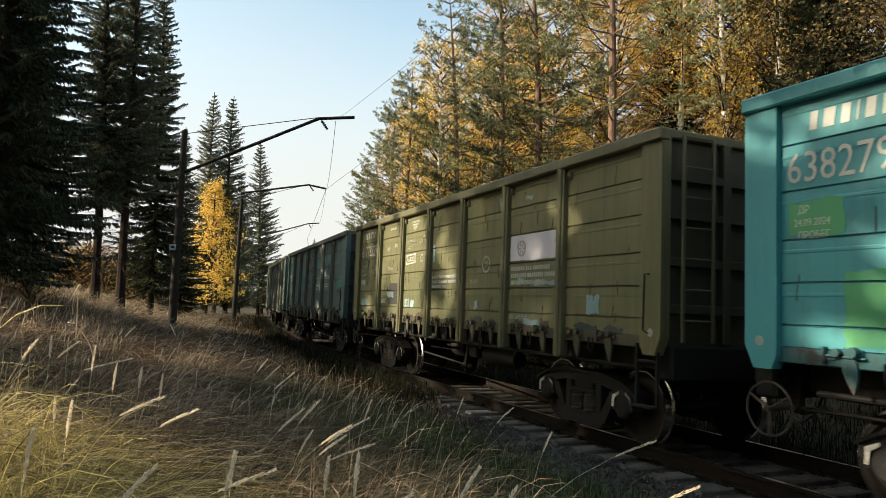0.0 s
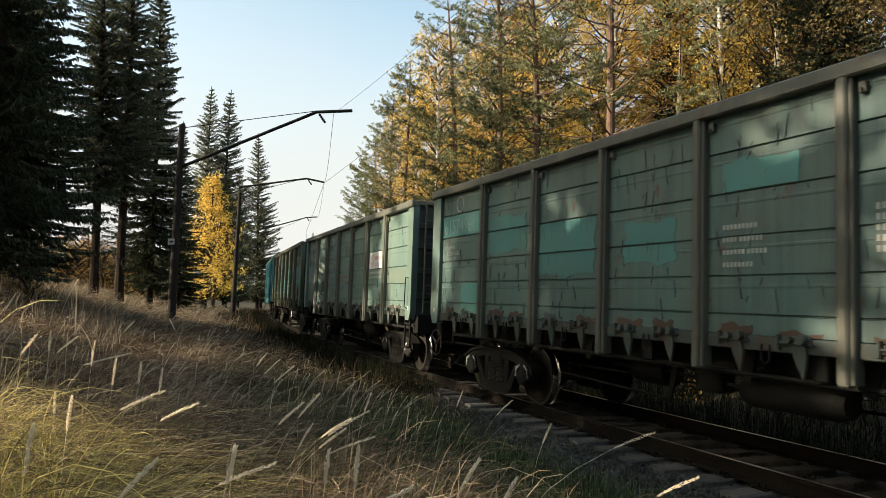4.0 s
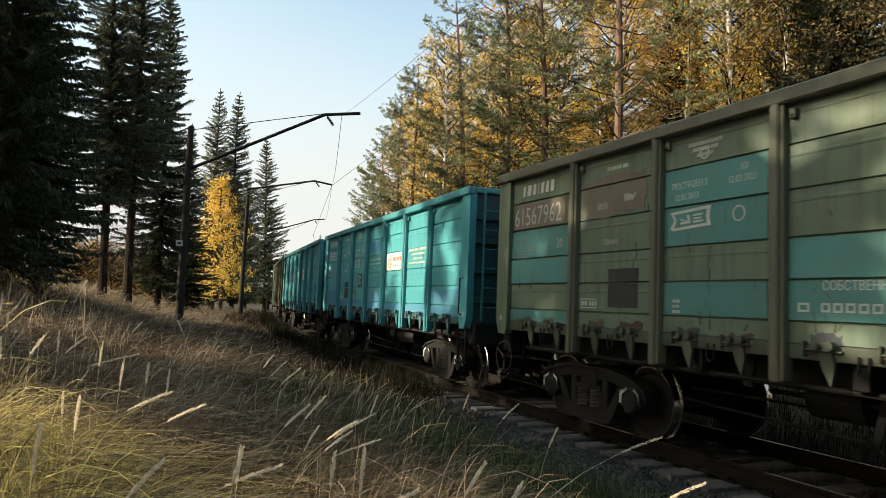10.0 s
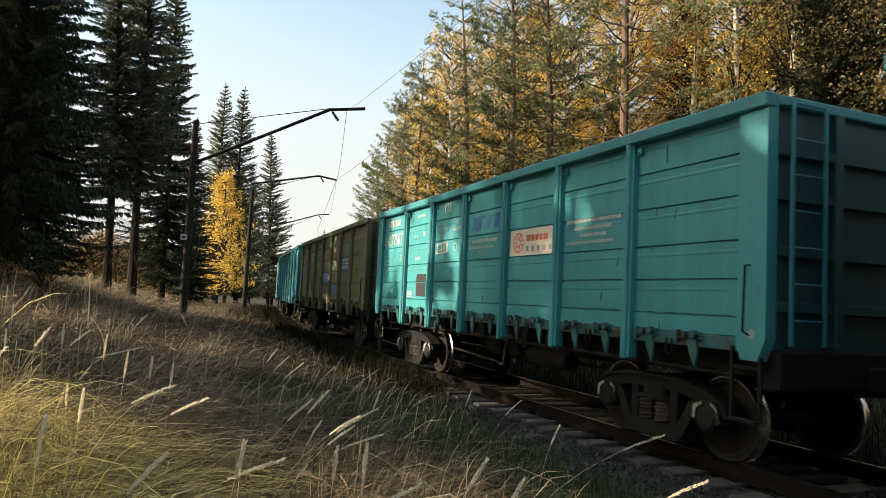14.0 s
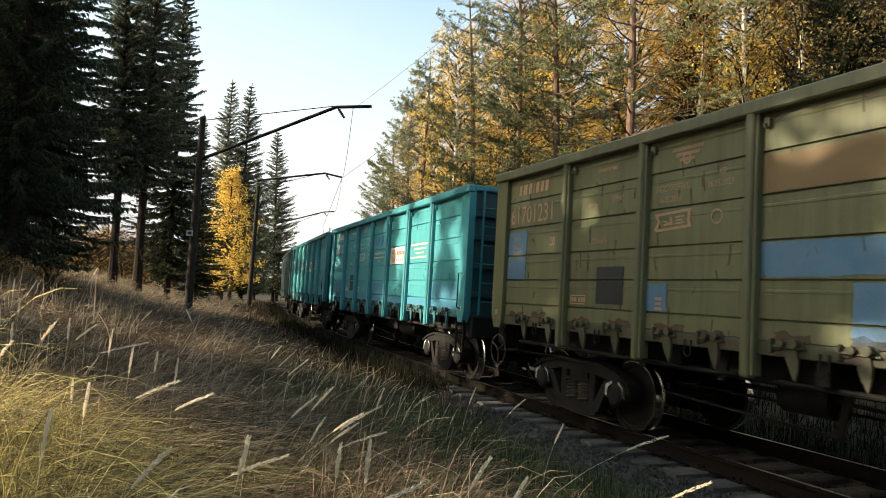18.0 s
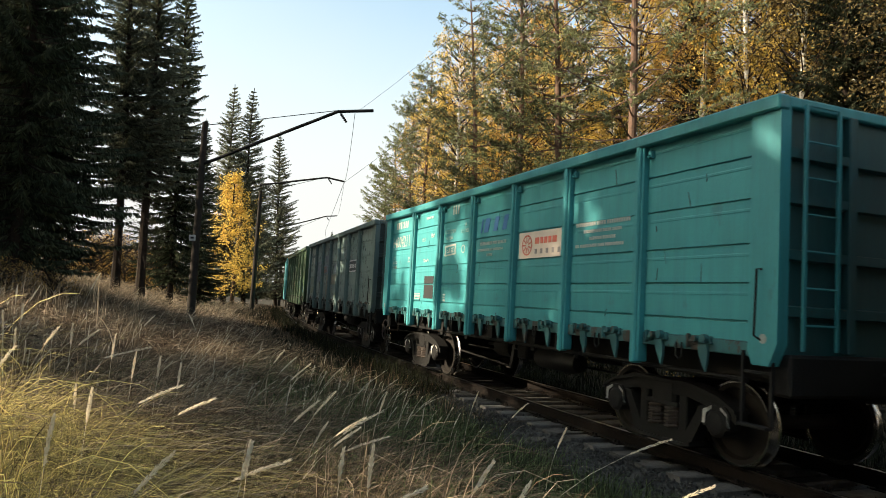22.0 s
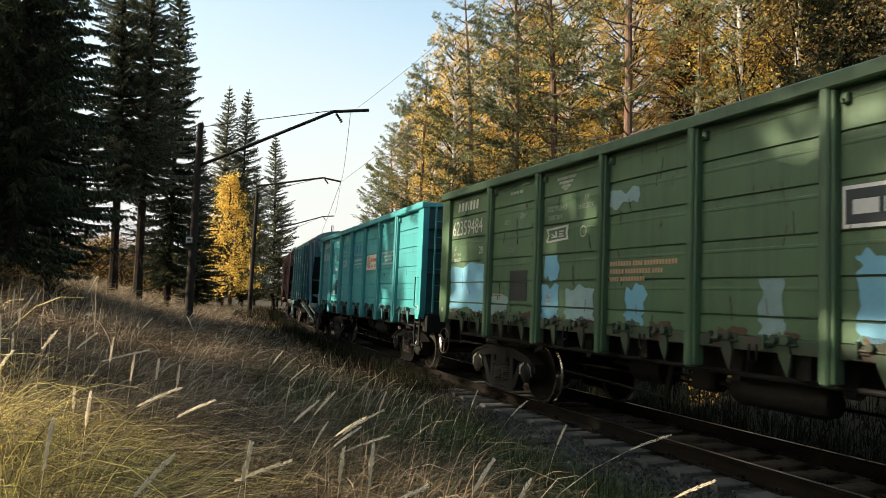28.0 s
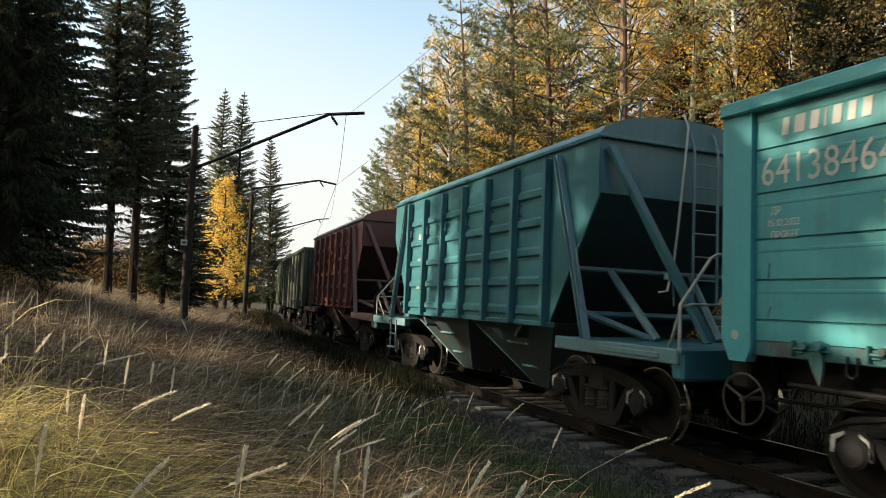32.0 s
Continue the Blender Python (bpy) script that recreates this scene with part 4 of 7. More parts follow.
def emblem(w, bay, x, z, mat):
    """A framed maker's emblem, as plain shapes."""
    s, g = bay_start(w, bay) - x, Geo()
    y = (FACE + 0.006, FACE + 0.0085)
    for q in (((0.0, 0.22), (0.62, 0.25), (0.58, 0.215), (0.06, 0.19)), ((0.04, 0.0), (0.62, 0.03), (0.58, 0.06), (0.0, 0.03)), ((0.0, 0.22), (0.06, 0.19), (0.1, 0.12), (0.06, 0.12)), ((0.06, 0.12), (0.1, 0.12), (0.06, 0.03), (0.0, 0.03)),
              ((0.56, 0.22), (0.62, 0.25), (0.6, 0.13), (0.55, 0.13)), ((0.55, 0.13), (0.6, 0.13), (0.62, 0.03), (0.57, 0.05)), ((0.16, 0.07), (0.28, 0.075), (0.28, 0.1), (0.16, 0.095)), ((0.13, 0.13), (0.18, 0.13), (0.28, 0.1), (0.24, 0.1)),
              ((0.28, 0.075), (0.32, 0.075), (0.3, 0.17), (0.26, 0.17)), ((0.36, 0.075), (0.5, 0.08), (0.5, 0.1), (0.36, 0.095)), ((0.36, 0.15), (0.5, 0.155), (0.5, 0.175), (0.36, 0.17)), ((0.37, 0.11), (0.48, 0.115), (0.48, 0.135), (0.37, 0.13))):
        g.prism([(s - a, z + b) for a, b in q], "y", *y)
    return part("marking", g, mat, w, "framed emblem in plain strokes")


def ring_mark(w, bay, x, z, r, mat, thick=0.02, spokes=0):
    s = bay_start(w, bay) - x
    g = Geo()
    n = 28
    for k in range(n):
        a, b = 2 * math.pi * k / n, 2 * math.pi * (k + 1) / n
        g.prism([(s + r * math.cos(a), z + r * math.sin(a)), (s + r * math.cos(b), z + r * math.sin(b)), (s + (r - thick) * math.cos(b), z + (r - thick) * math.sin(b)), (s + (r - thick) * math.cos(a), z + (r - thick) * math.sin(a))], "y", FACE + 0.0065, FACE + 0.009)
    for k in range(spokes):
        a = 2 * math.pi * k / spokes
        c, d = math.cos(a), math.sin(a)
        g.prism([(s + 0.25 * r * c - 0.012 * d, z + 0.25 * r * d + 0.012 * c), (s + 0.8 * r * c - 0.012 * d, z + 0.8 * r * d + 0.012 * c), (s + 0.8 * r * c + 0.012 * d, z + 0.8 * r * d - 0.012 * c), (s + 0.25 * r * c + 0.012 * d, z + 0.25 * r * d - 0.012 * c)], "y", FACE + 0.0065, FACE + 0.009)
    return part("marking", g, mat, w, "round emblem in plain strokes")


def scrapes(w, n, seed, mat, low=1.5, high=3.6):
    """Short upright scrapes and dents along the boards, one loose set a wagon."""
    r, g = random.Random(seed), Geo()
    for i in range(n):
        bay = r.randrange(7)
        s = bay_start(w, bay) - r.uniform(0.05, 1.42)
        seam = r.choice(SEAMS[1:-1])
        z = seam + r.uniform(-0.3, 0.04) if r.random() < 0.8 else r.uniform(low, high)
        ln, wd = r.uniform(0.04, 0.26), r.uniform(0.003, 0.010)
        z1 = min(z + ln, TOP - 0.16)
        dx = r.uniform(-0.05, 0.05)
        for lo, hi in zip(SEAMS, SEAMS[1:]):
            a, b = max(z, lo + 0.013), min(z1, hi - 0.013)
            if b - a > 0.02:
                k0, k1 = (a - z) / (z1 - z), (b - z) / (z1 - z)
                g.prism([(s + dx * k0 - wd, a), (s + dx * k0 + wd * 0.4, a), (s + dx * k1 + wd * 0.6, b), (s + dx * k1 - wd * 0.3, b)], "y", FACE + 0.0005, FACE + 0.0062)
    return tagged(part("scrape", g, mat, w, "dark upright scrapes"), kind="stuff")


def plain_marks(w, number, mat, small, date, checks):
    """The stencils that every open wagon carries."""
    bars(w, 0, 0.3, 3.42, [[0.075, 0.11, 0.085, 0.02, 0.085, 0.075, 0.085]], 0.17, mat, label="owner's stencil", slant=0.02)
    sign(w, 0, 0.06, 2.95, number, 0.41, mat, 0.83)
    sign(w, 0, 1.3, 2.55, "20", 0.2, mat)
    for k, t in enumerate(date):
        sign(w, 0, 0.14 + 0.04 * (k % 2 == 0), 2.66 - 0.12 * k, t, 0.1, small)
    sign(w, 1, 0.4, 3.0, "69.5т", 0.13, small)
    sign(w, 1, 0.95, 3.06, "88м³", 0.14, small)
    if checks:
        sign(w, 1, 0.5, 2.52, "120км/ч", 0.12, small)
        bars(w, 1, 0.6, 3.5, [[0.3, 0.1]], 0.05, small)
        patch(w, 1, 0.66, 1.7, 0.58, 0.5, M["black"], "black repainted square")
        bars(w, 1, 0.06, 1.68, [[0.36]], 0.13, small, hollow=0.014, label="framed tare mark")
        bars(w, 1, 0.09, 1.715, [[0.05, 0.05, -0.01, 0.04, 0.04, 0.04]], 0.06, small)
        if number.startswith("63") or number.startswith("64"):
            bars(w, 2, 0.48, 3.46, [[0.06, 0.06, 0.06]], 0.19, small, label="certification mark")
        else:
            for k, wd in enumerate((0.5, 0.38, 0.24)):
                bars(w, 2, 0.62 - wd / 2, 3.54 - 0.065 * k, [[wd]], 0.04, small, label="winged emblem in plain strokes", slant=0.02)
            ring_mark(w, 2, 0.62, 3.44, 0.07, small, 0.02)
        sign(w, 2, 0.12, 3.08, "ПОСТРОЕН 5", 0.105, small)
        sign(w, 2, 0.16, 2.95, checks, 0.105, small)
        sign(w, 2, 1.12, 3.17, "КР", 0.1, small)
        sign(w, 2, 0.95, 3.05, checks[:6] + str(int(checks[6:]) + 10), 0.105, small)
        emblem(w, 2, 0.1, 2.6, mat)
        ring_mark(w, 2, 1.1, 2.72, 0.085, small, 0.018)
        bars(w, 2, 0.15, 1.78, [[0.05, 0.06], [0.12], [0.06, 0.05]], 0.035, small, 0.06)


def banner(w, bay, emblem_mat=None, text_mat=None, sheet=None):
    patch(w, bay, 0.06, 2.435, 1.38, 0.43, sheet or M["banner"], "printed banner sheet", 0, 0, "banner")
    ring_mark(w, bay, 0.34, 2.65, 0.17, emblem_mat or M["red"], 0.025, 9)
    bars(w, bay, 0.6, 2.66, [[0.13, 0.09, 0.09, 0.09, 0.13]], 0.1, emblem_mat or M["red"], label="name on the banner")
    bars(w, bay, 0.6, 2.5, [[0.07, -0.05, 0.07, -0.05, 0.07, -0.05, 0.07, -0.05, 0.07]], 0.08, text_mat or M["banner_grey"], label="name on the banner")


def company(w, blue):
    bars(w, 3, 0.18, 2.98, [[0.06, 0.2, -0.02, 0.16, -0.02, 0.16]], 0.26, blue, label="blue company emblem", slant=0.08)
    bars(w, 3, 0.2, 2.74, [[0.52, 0.2, 0.32]], 0.06, M["white"])
    bars(w, 3, 0.1, 2.63, [[0.1, 0.4, 0.12, 0.4]], 0.045, M["white"])
    bars(w, 3, 0.5, 2.53, [[0.25]], 0.05, M["white"])
    for k, (x, row) in enumerate(((0.1, [0.5, 0.22, 0.52]), (0.3, [0.45, 0.2, 0.22]), (0.45, [0.3, 0.3]), (0.1, [0.1, 0.42, 0.16, 0.42]))):
        bars(w, 5, x, 2.83 - 0.1 * k, [row], 0.055 if k == 0 else 0.045, M["white"])


def mark_wagons(w):
    W, D = M["white"], M["dim_white"]
    plain_marks(w[0], "638279", W, W, ("ДР", "24.09.2024", "ПРОБЕГ"), "08.06.2018")
    patch(w[0], 0, 0.08, 2.45, 0.55, 0.32, M["lime"], "lime green repaint", 0.03, 1)
    patch(w[0], 0, 0.62, 1.46, 1.0, 0.66, M["lime"], "lime green repaint", 0.03, 2)
    plain_marks(w[1], "61773529", W, D, ("СРОЧНЫЙ", "ГРУЗ", "31.08.2024"), "31.08.2013")
    patch(w[1], 5, 0.04, 2.46, 1.42, 0.42, M["lilac"], "faded pale lilac sheet", 0.012, 3, "banner")
    ring_mark(w[1], 5, 0.4, 2.65, 0.13, M["banner_grey"], 0.03, 6)
    bars(w[1], 5, 0.08, 2.3, [[0.45, 0.2, 0.5], [0.5, 0.12, 0.35, 0.3], [0.12, 0.6, 0.3]], 0.065, D, 0.11)
    sign(w[1], 5, 0.05, 1.53, "АВТОРЕЖИМ", 0.12, D)
    ring_mark(w[1], 4, 0.85, 2.45, 0.15, D, 0.03)
    sign(w[1], 4, 0.77, 2.4, "СП", 0.13, D)
    sign(w[1], 4, 0.2, 2.12, "24.10.19", 0.11, D)
    bars(w[1], 3, 0.05, 2.25, [[0.35, 0.15, 0.7], [0.3, 0.5, 0.4], [0.1, 0.4, 0.2]], 0.06, D, 0.1)
    for k, (bay, x, z, a, b) in enumerate(((0, 0.2, 1.62, 0.5, 0.2), (0, 0.12, 2.2, 0.35, 0.12), (2, 0.1, 1.6, 0.12, 0.22), (2, 0.3, 1.62, 0.1, 0.2), (2, 0.5, 1.64, 0.2, 0.16), (3, 0.05, 2.6, 0.1, 0.35), (5, 0.3, 2.08, 0.2, 0.1), (5, 0.8, 2.06, 0.6, 0.07),
                                           (5, 0.5, 1.45, 0.5, 0.09), (4, 0.4, 1.66, 0.15, 0.15), (6, 0.5, 1.66, 0.3, 0.25), (5, 0.5, 3.42, 0.22, 0.06), (4, 1.3, 3.4, 0.1, 0.16), (1, 0.5, 1.85, 0.5, 0.14))):
        patch(w[1], bay, x, z, a, b, M["pale"], "pale blue-grey paint dab", 0.025, 20 + k)
    scrapes(w[1], 22, 31, M["black"])
    sign(w[2], 0, 0.08, 2.95, "61574961", 0.41, M["pale"], 0.83)
    patch(w[2], 0, 0.02, 2.9, 1.7, 0.4, M["teal_old"], "brighter teal repaint", 0.02, 41)
    ring_mark(w[2], 0, 0.75, 3.5, 0.15, D, 0.012)
    for k, t in enumerate(("ДР 660", "31.12.2018-2021", "ПРОБЕГ")):
        sign(w[2], 0, 0.3 - 0.1 * (k == 1), 2.66 - 0.12 * k, t, 0.11, D)
    for k, (bay, x, z, a, b) in enumerate(((1, 0.1, 2.5, 1.2, 0.6), (2, 0.0, 2.1, 1.4, 0.8), (3, 0.3, 2.2, 0.9, 0.5), (4, 0.2, 2.9, 0.9, 0.3), (6, 0.5, 2.1, 1.0, 0.4), (0, 0.9, 1.5, 0.8, 0.5), (5, 0.6, 2.95, 0.9, 0.3))):
        patch(w[2], bay, x, z, a, b, M["teal_old"], "brighter teal repaint", 0.05, 50 + k)
    bars(w[2], 5, 0.3, 2.75, [[0.35]], 0.07, D)
    bars(w[2], 5, 0.15, 2.55, [[0.25, 0.4], [0.3, 0.5], [0.4], [0.15, 0.4], [0.2, 0.4]], 0.055, D, 0.09)
    bars(w[2], 4, 0.2, 2.5, [[0.45], [0.2, 0.3], [0.3, 0.25], [0.4]], 0.05, D, 0.13)
    scrapes(w[2], 150, 61, M["black"])
    plain_marks(w[3], "61446480", D, D, ("ДР 595", "13.10.10", "2023"), "01.12.2015")
    banner(w[3], 5, M["banner_pink"], M["lilac"], M["sheet_white"])
    bars(w[3], 5, 0.05, 2.3, [[0.3, 0.4, 0.55], [0.25, 0.35, 0.35, 0.25]], 0.05, D, 0.12)
    sign(w[3], 1, 0.78, 1.73, "ТАРА 24", 0.12, W)
    bars(w[3], 3, 0.05, 2.25, [[0.3, 0.15, 0.6], [0.5]], 0.06, M["red_dull"], 0.11)
    for k, (bay, x, z, a, b) in enumerate(((6, 0.3, 2.05, 1.2, 0.35), (4, 0.1, 2.5, 1.0, 0.4), (1, 0.1, 2.45, 1.3, 0.4), (2, 0.3, 1.5, 0.8, 0.4), (3, 0.6, 2.9, 0.8, 0.35))):
        patch(w[3], bay, x, z, a, b, M["sage_dark"], "duller grey-green repaint", 0.06, 70 + k)
    scrapes(w[3], 45, 81, M["rust"])
    plain_marks(w[4], "61567962", W, W, ("ДР 670", "11.12.2018-2021", "ПРОБЕГ"), "12.03.2013")
    for k, (bay, x, z, a, b) in enumerate(((0, 0.0, 2.02, 1.74, 0.84), (0, 0.0, 1.45, 1.6, 0.2), (2, 0.0, 2.42, 1.45, 0.9), (2, 0.0, 1.63, 1.45, 0.4), (3, 0.0, 1.63, 1.45, 0.8), (4, 0.0, 2.0, 1.45, 0.9), (5, 0.0, 1.5, 0.5, 0.2), (6, 0.0, 2.02, 1.5, 0.85), (4, 0.0, 1.63, 1.45, 0.38))):
        patch(w[4], bay, x, z, a, b, M["teal_old"], "teal repainted boards", 0.008, 90 + k)
    patch(w[4], 0, 0.02, 2.9, 1.66, 0.4, M["brown_old"], "brown patch under the number", 0.03, 97)
    patch(w[4], 1, 0.05, 2.92, 1.3, 0.5, M["brown_old"], "brown patch", 0.06, 98)
    patch(w[4], 4, 0.5, 1.66, 0.7, 0.2, M["black"], "black blot of paint", 0.06, 99)
    sign(w[4], 3, 0.35, 1.92, "СОБСТВЕННИК:", 0.12, W)
    bars(w[4], 3, 0.1, 1.72, [[0.12, -0.06, 0.09, 0.09, 0.09, 0.09, 0.09, 0.09, -0.06, 0.09, 0.09, 0.09]], 0.085, W, hollow=0.02)
    bars(w[4], 4, 0.3, 2.25, [[0.5], [], [0.3, 0.6]], 0.08, W, 0.11)
    scrapes(w[4], 50, 101, M["rust"])
    for k, (i, num, built, dates) in enumerate(((5, "63658520", "08.06.2018", ("ДР 521", "24.05.2024", "ПРОБЕГ")), (6, "64077587", "10.10.2018", ("ДР", "12.02.2022", "ПРОБЕГ")), (8, "63807762", "04.09.2018", ("ДР", "04.08.2024", "ПРОБЕГ")),
                                                (9, "64004211", "16.11.2018", ("ДР", "16.11.2021", "ПРОБЕГ")), (12, "64138464", "05.02.2019", ("ДР", "05.02.2022", "ПРОБЕГ")))):
        plain_marks(w[i], num, W, W, dates, built)
        company(w[i], M["blue"])
        banner(w[i], 4)
    patch(w[5], 0, 0.05, 2.36, 0.42, 0.3, M["slate_dark"], "dark patch under the date", 0.02, 111)
    patch(w[5], 2, 0.62, 2.0, 0.4, 0.42, M["slate_dark"], "dark inspection label", 0.03, 112)
    bars(w[5], 2, 0.72, 2.3, [[0.05, 0.04, 0.06], [0.1], [0.06, 0.04, 0.05]], 0.05, W, 0.085)
    patch(w[5], 2, 0.05, 1.66, 0.3, 0.3, M["slate_green"], "dark green repaint", 0.03, 113)
    for i in (5, 8):
        for bay in range(7):
            patch(w[i], bay, 0.01, 1.44, 1.45 if bay not in (0, 6) else 1.75, 0.17 if bay % 3 else 0.5, M["board_blue"], "blue-tinted lower board", 0.01, 120 + bay)
    plain_marks(w[7], "61701231", M["orange_white"], M["orange_white"], ("ДР 634", "19.04.2023", "ПРОБЕГ"), "16.05.2013")
    for k, (bay, x, z, a, b, m) in enumerate(((0, 0.02, 2.42, 0.6, 0.4, "blue_old"), (0, 0.02, 2.03, 0.6, 0.36, "blue_old"), (2, 0.0, 1.65, 0.35, 0.33, "blue_old"), (3, 0.0, 2.06, 1.5, 0.34, "blue_old"), (3, 1.0, 1.5, 0.5, 0.5, "blue_old"), (4, 0.3, 1.6, 1.0, 0.35, "blue_old"),
                                                 (3, 0.0, 2.9, 1.5, 0.38, "orange_old"), (5, 0.05, 2.44, 1.4, 0.42, "blue_old"), (4, 0.2, 2.92, 1.0, 0.36, "orange_old"))):
        patch(w[7], bay, x, z, a, b, M[m], "repainted patch", 0.015, 130 + k)
    bars(w[7], 5, 0.15, 2.74, [[0.5, 0.6], [0.3, 0.4, 0.4], [0.6, 0.4]], 0.06, W, 0.11)
    scrapes(w[7], 30, 141, M["rust"])
    sign(w[10], 0, 0.1, 2.95, "62098033", 0.38, D, 0.83)
    emblem(w[10], 2, 0.1, 2.5, M["red_dull"])
    for k, (bay, x, z, a, b, m) in enumerate(((1, 0.1, 2.1, 1.2, 0.9, "slate_blue"), (2, 0.2, 2.45, 1.2, 0.75, "slate_blue"), (3, 0.6, 2.4, 0.8, 0.4, "slate_blue"), (3, 0.0, 2.0, 1.4, 0.4, "sand_old"), (0, 0.2, 1.7, 0.9, 0.7, "sage_dark"), (2, 0.7, 1.5, 0.6, 0.9, "sand_old"), (1, 0.7, 1.7, 0.45, 0.5, "black"))):
        patch(w[10], bay, x, z, a, b, M[m], "old repaint", 0.05, 150 + k)
    plain_marks(w[11], "62359484", W, D, ("ДР", "24.12.2022", "ПРОБЕГ"), "24.05.2014")
    for i in (10, 11):
        patch(w[i], 5, 0.02, 2.44, 1.44, 0.38, M["sheet_white"], "dark sign board with white frame", 0, 0, "sign_board")
        g = Geo()
        s = bay_start(w[i], 5) - 0.05
        g.prism([(s, 2.475), (s - 1.38, 2.475), (s - 1.38, 2.785), (s, 2.785)], "y", FACE + 0.005, FACE + 0.0065)
        part("sign_face", g, M["slate_dark"], w[i], "dark sign face")
        bars(w[i], 5, 0.12, 2.56, [[0.24, 0.015, 0.08, 0.07, 0.08, -0.02, 0.08, 0.08, 0.07, 0.08, 0.08, 0.07]], 0.13, M["sheet_white"], label="name on the sign board")
    scrapes(w[10], 210, 161, M["black"])
    for k, (bay, x, z, a, b) in enumerate(((0, 0.05, 1.5, 1.5, 0.85), (1, 0.0, 1.46, 0.6, 0.3), (2, 0.0, 1.46, 0.5, 0.5), (2, 0.7, 1.46, 0.7, 0.45), (3, 0.4, 1.48, 0.35, 0.45), (4, 0.8, 1.45, 0.3, 0.6), (5, 0.15, 1.45, 0.35, 0.75), (5, 1.1, 1.45, 0.12, 0.8), (6, 0.3, 1.5, 0.2, 0.6), (6, 0.9, 1.6, 0.12, 0.4), (2, 0.1, 2.05, 0.35, 0.4), (3, 0.0, 3.0, 0.6, 0.2))):
        patch(w[11], bay, x, z, a, b, M["pale"] if k % 2 else M["sky_blue"], "pale blue splashed paint", 0.07, 170 + k)
    bars(w[11], 3, 0.05, 2.2, [[0.45, 0.2, 0.6], [0.3, 0.5, 0.2], [0.2, 0.5]], 0.06, M["orange_white"], 0.1)
    scrapes(w[11], 60, 181, M["rust"])
    for i in (0, 5, 6, 8, 9, 12):
        scrapes(w[i], 18, 400 + i, M["slate_dark"])
    for i in (1, 3, 4, 7):
        scrapes(w[i], 60, 430 + i, M["rust"])
    # rust and soot round the hatch dogs
    r = random.Random(77)
    for i in (1, 2, 3, 4, 7, 10, 11):
        for bay in range(7):
            for x in (0.22, 0.95):
                patch(w[i], bay, x + r.uniform(-0.1, 0.05), 1.425, r.uniform(0.3, 0.5), r.uniform(0.05, 0.11), M["rust"] if r.random() < 0.7 else M["slate_dark"], "rust round the hatch dogs", 0.035, 500 + bay + 10 * i)


# the coat that shows in blotches under the worn paint
OLD_COATS = {"sage": (0.075, 0.15, 0.14), "moss": (0.085, 0.125, 0.10), "slate": (0.05, 0.115, 0.115), "ochre": (0.095, 0.105, 0.05), "grey": (0.15, 0.195, 0.18), "khaki": (0.095, 0.105, 0.05)}


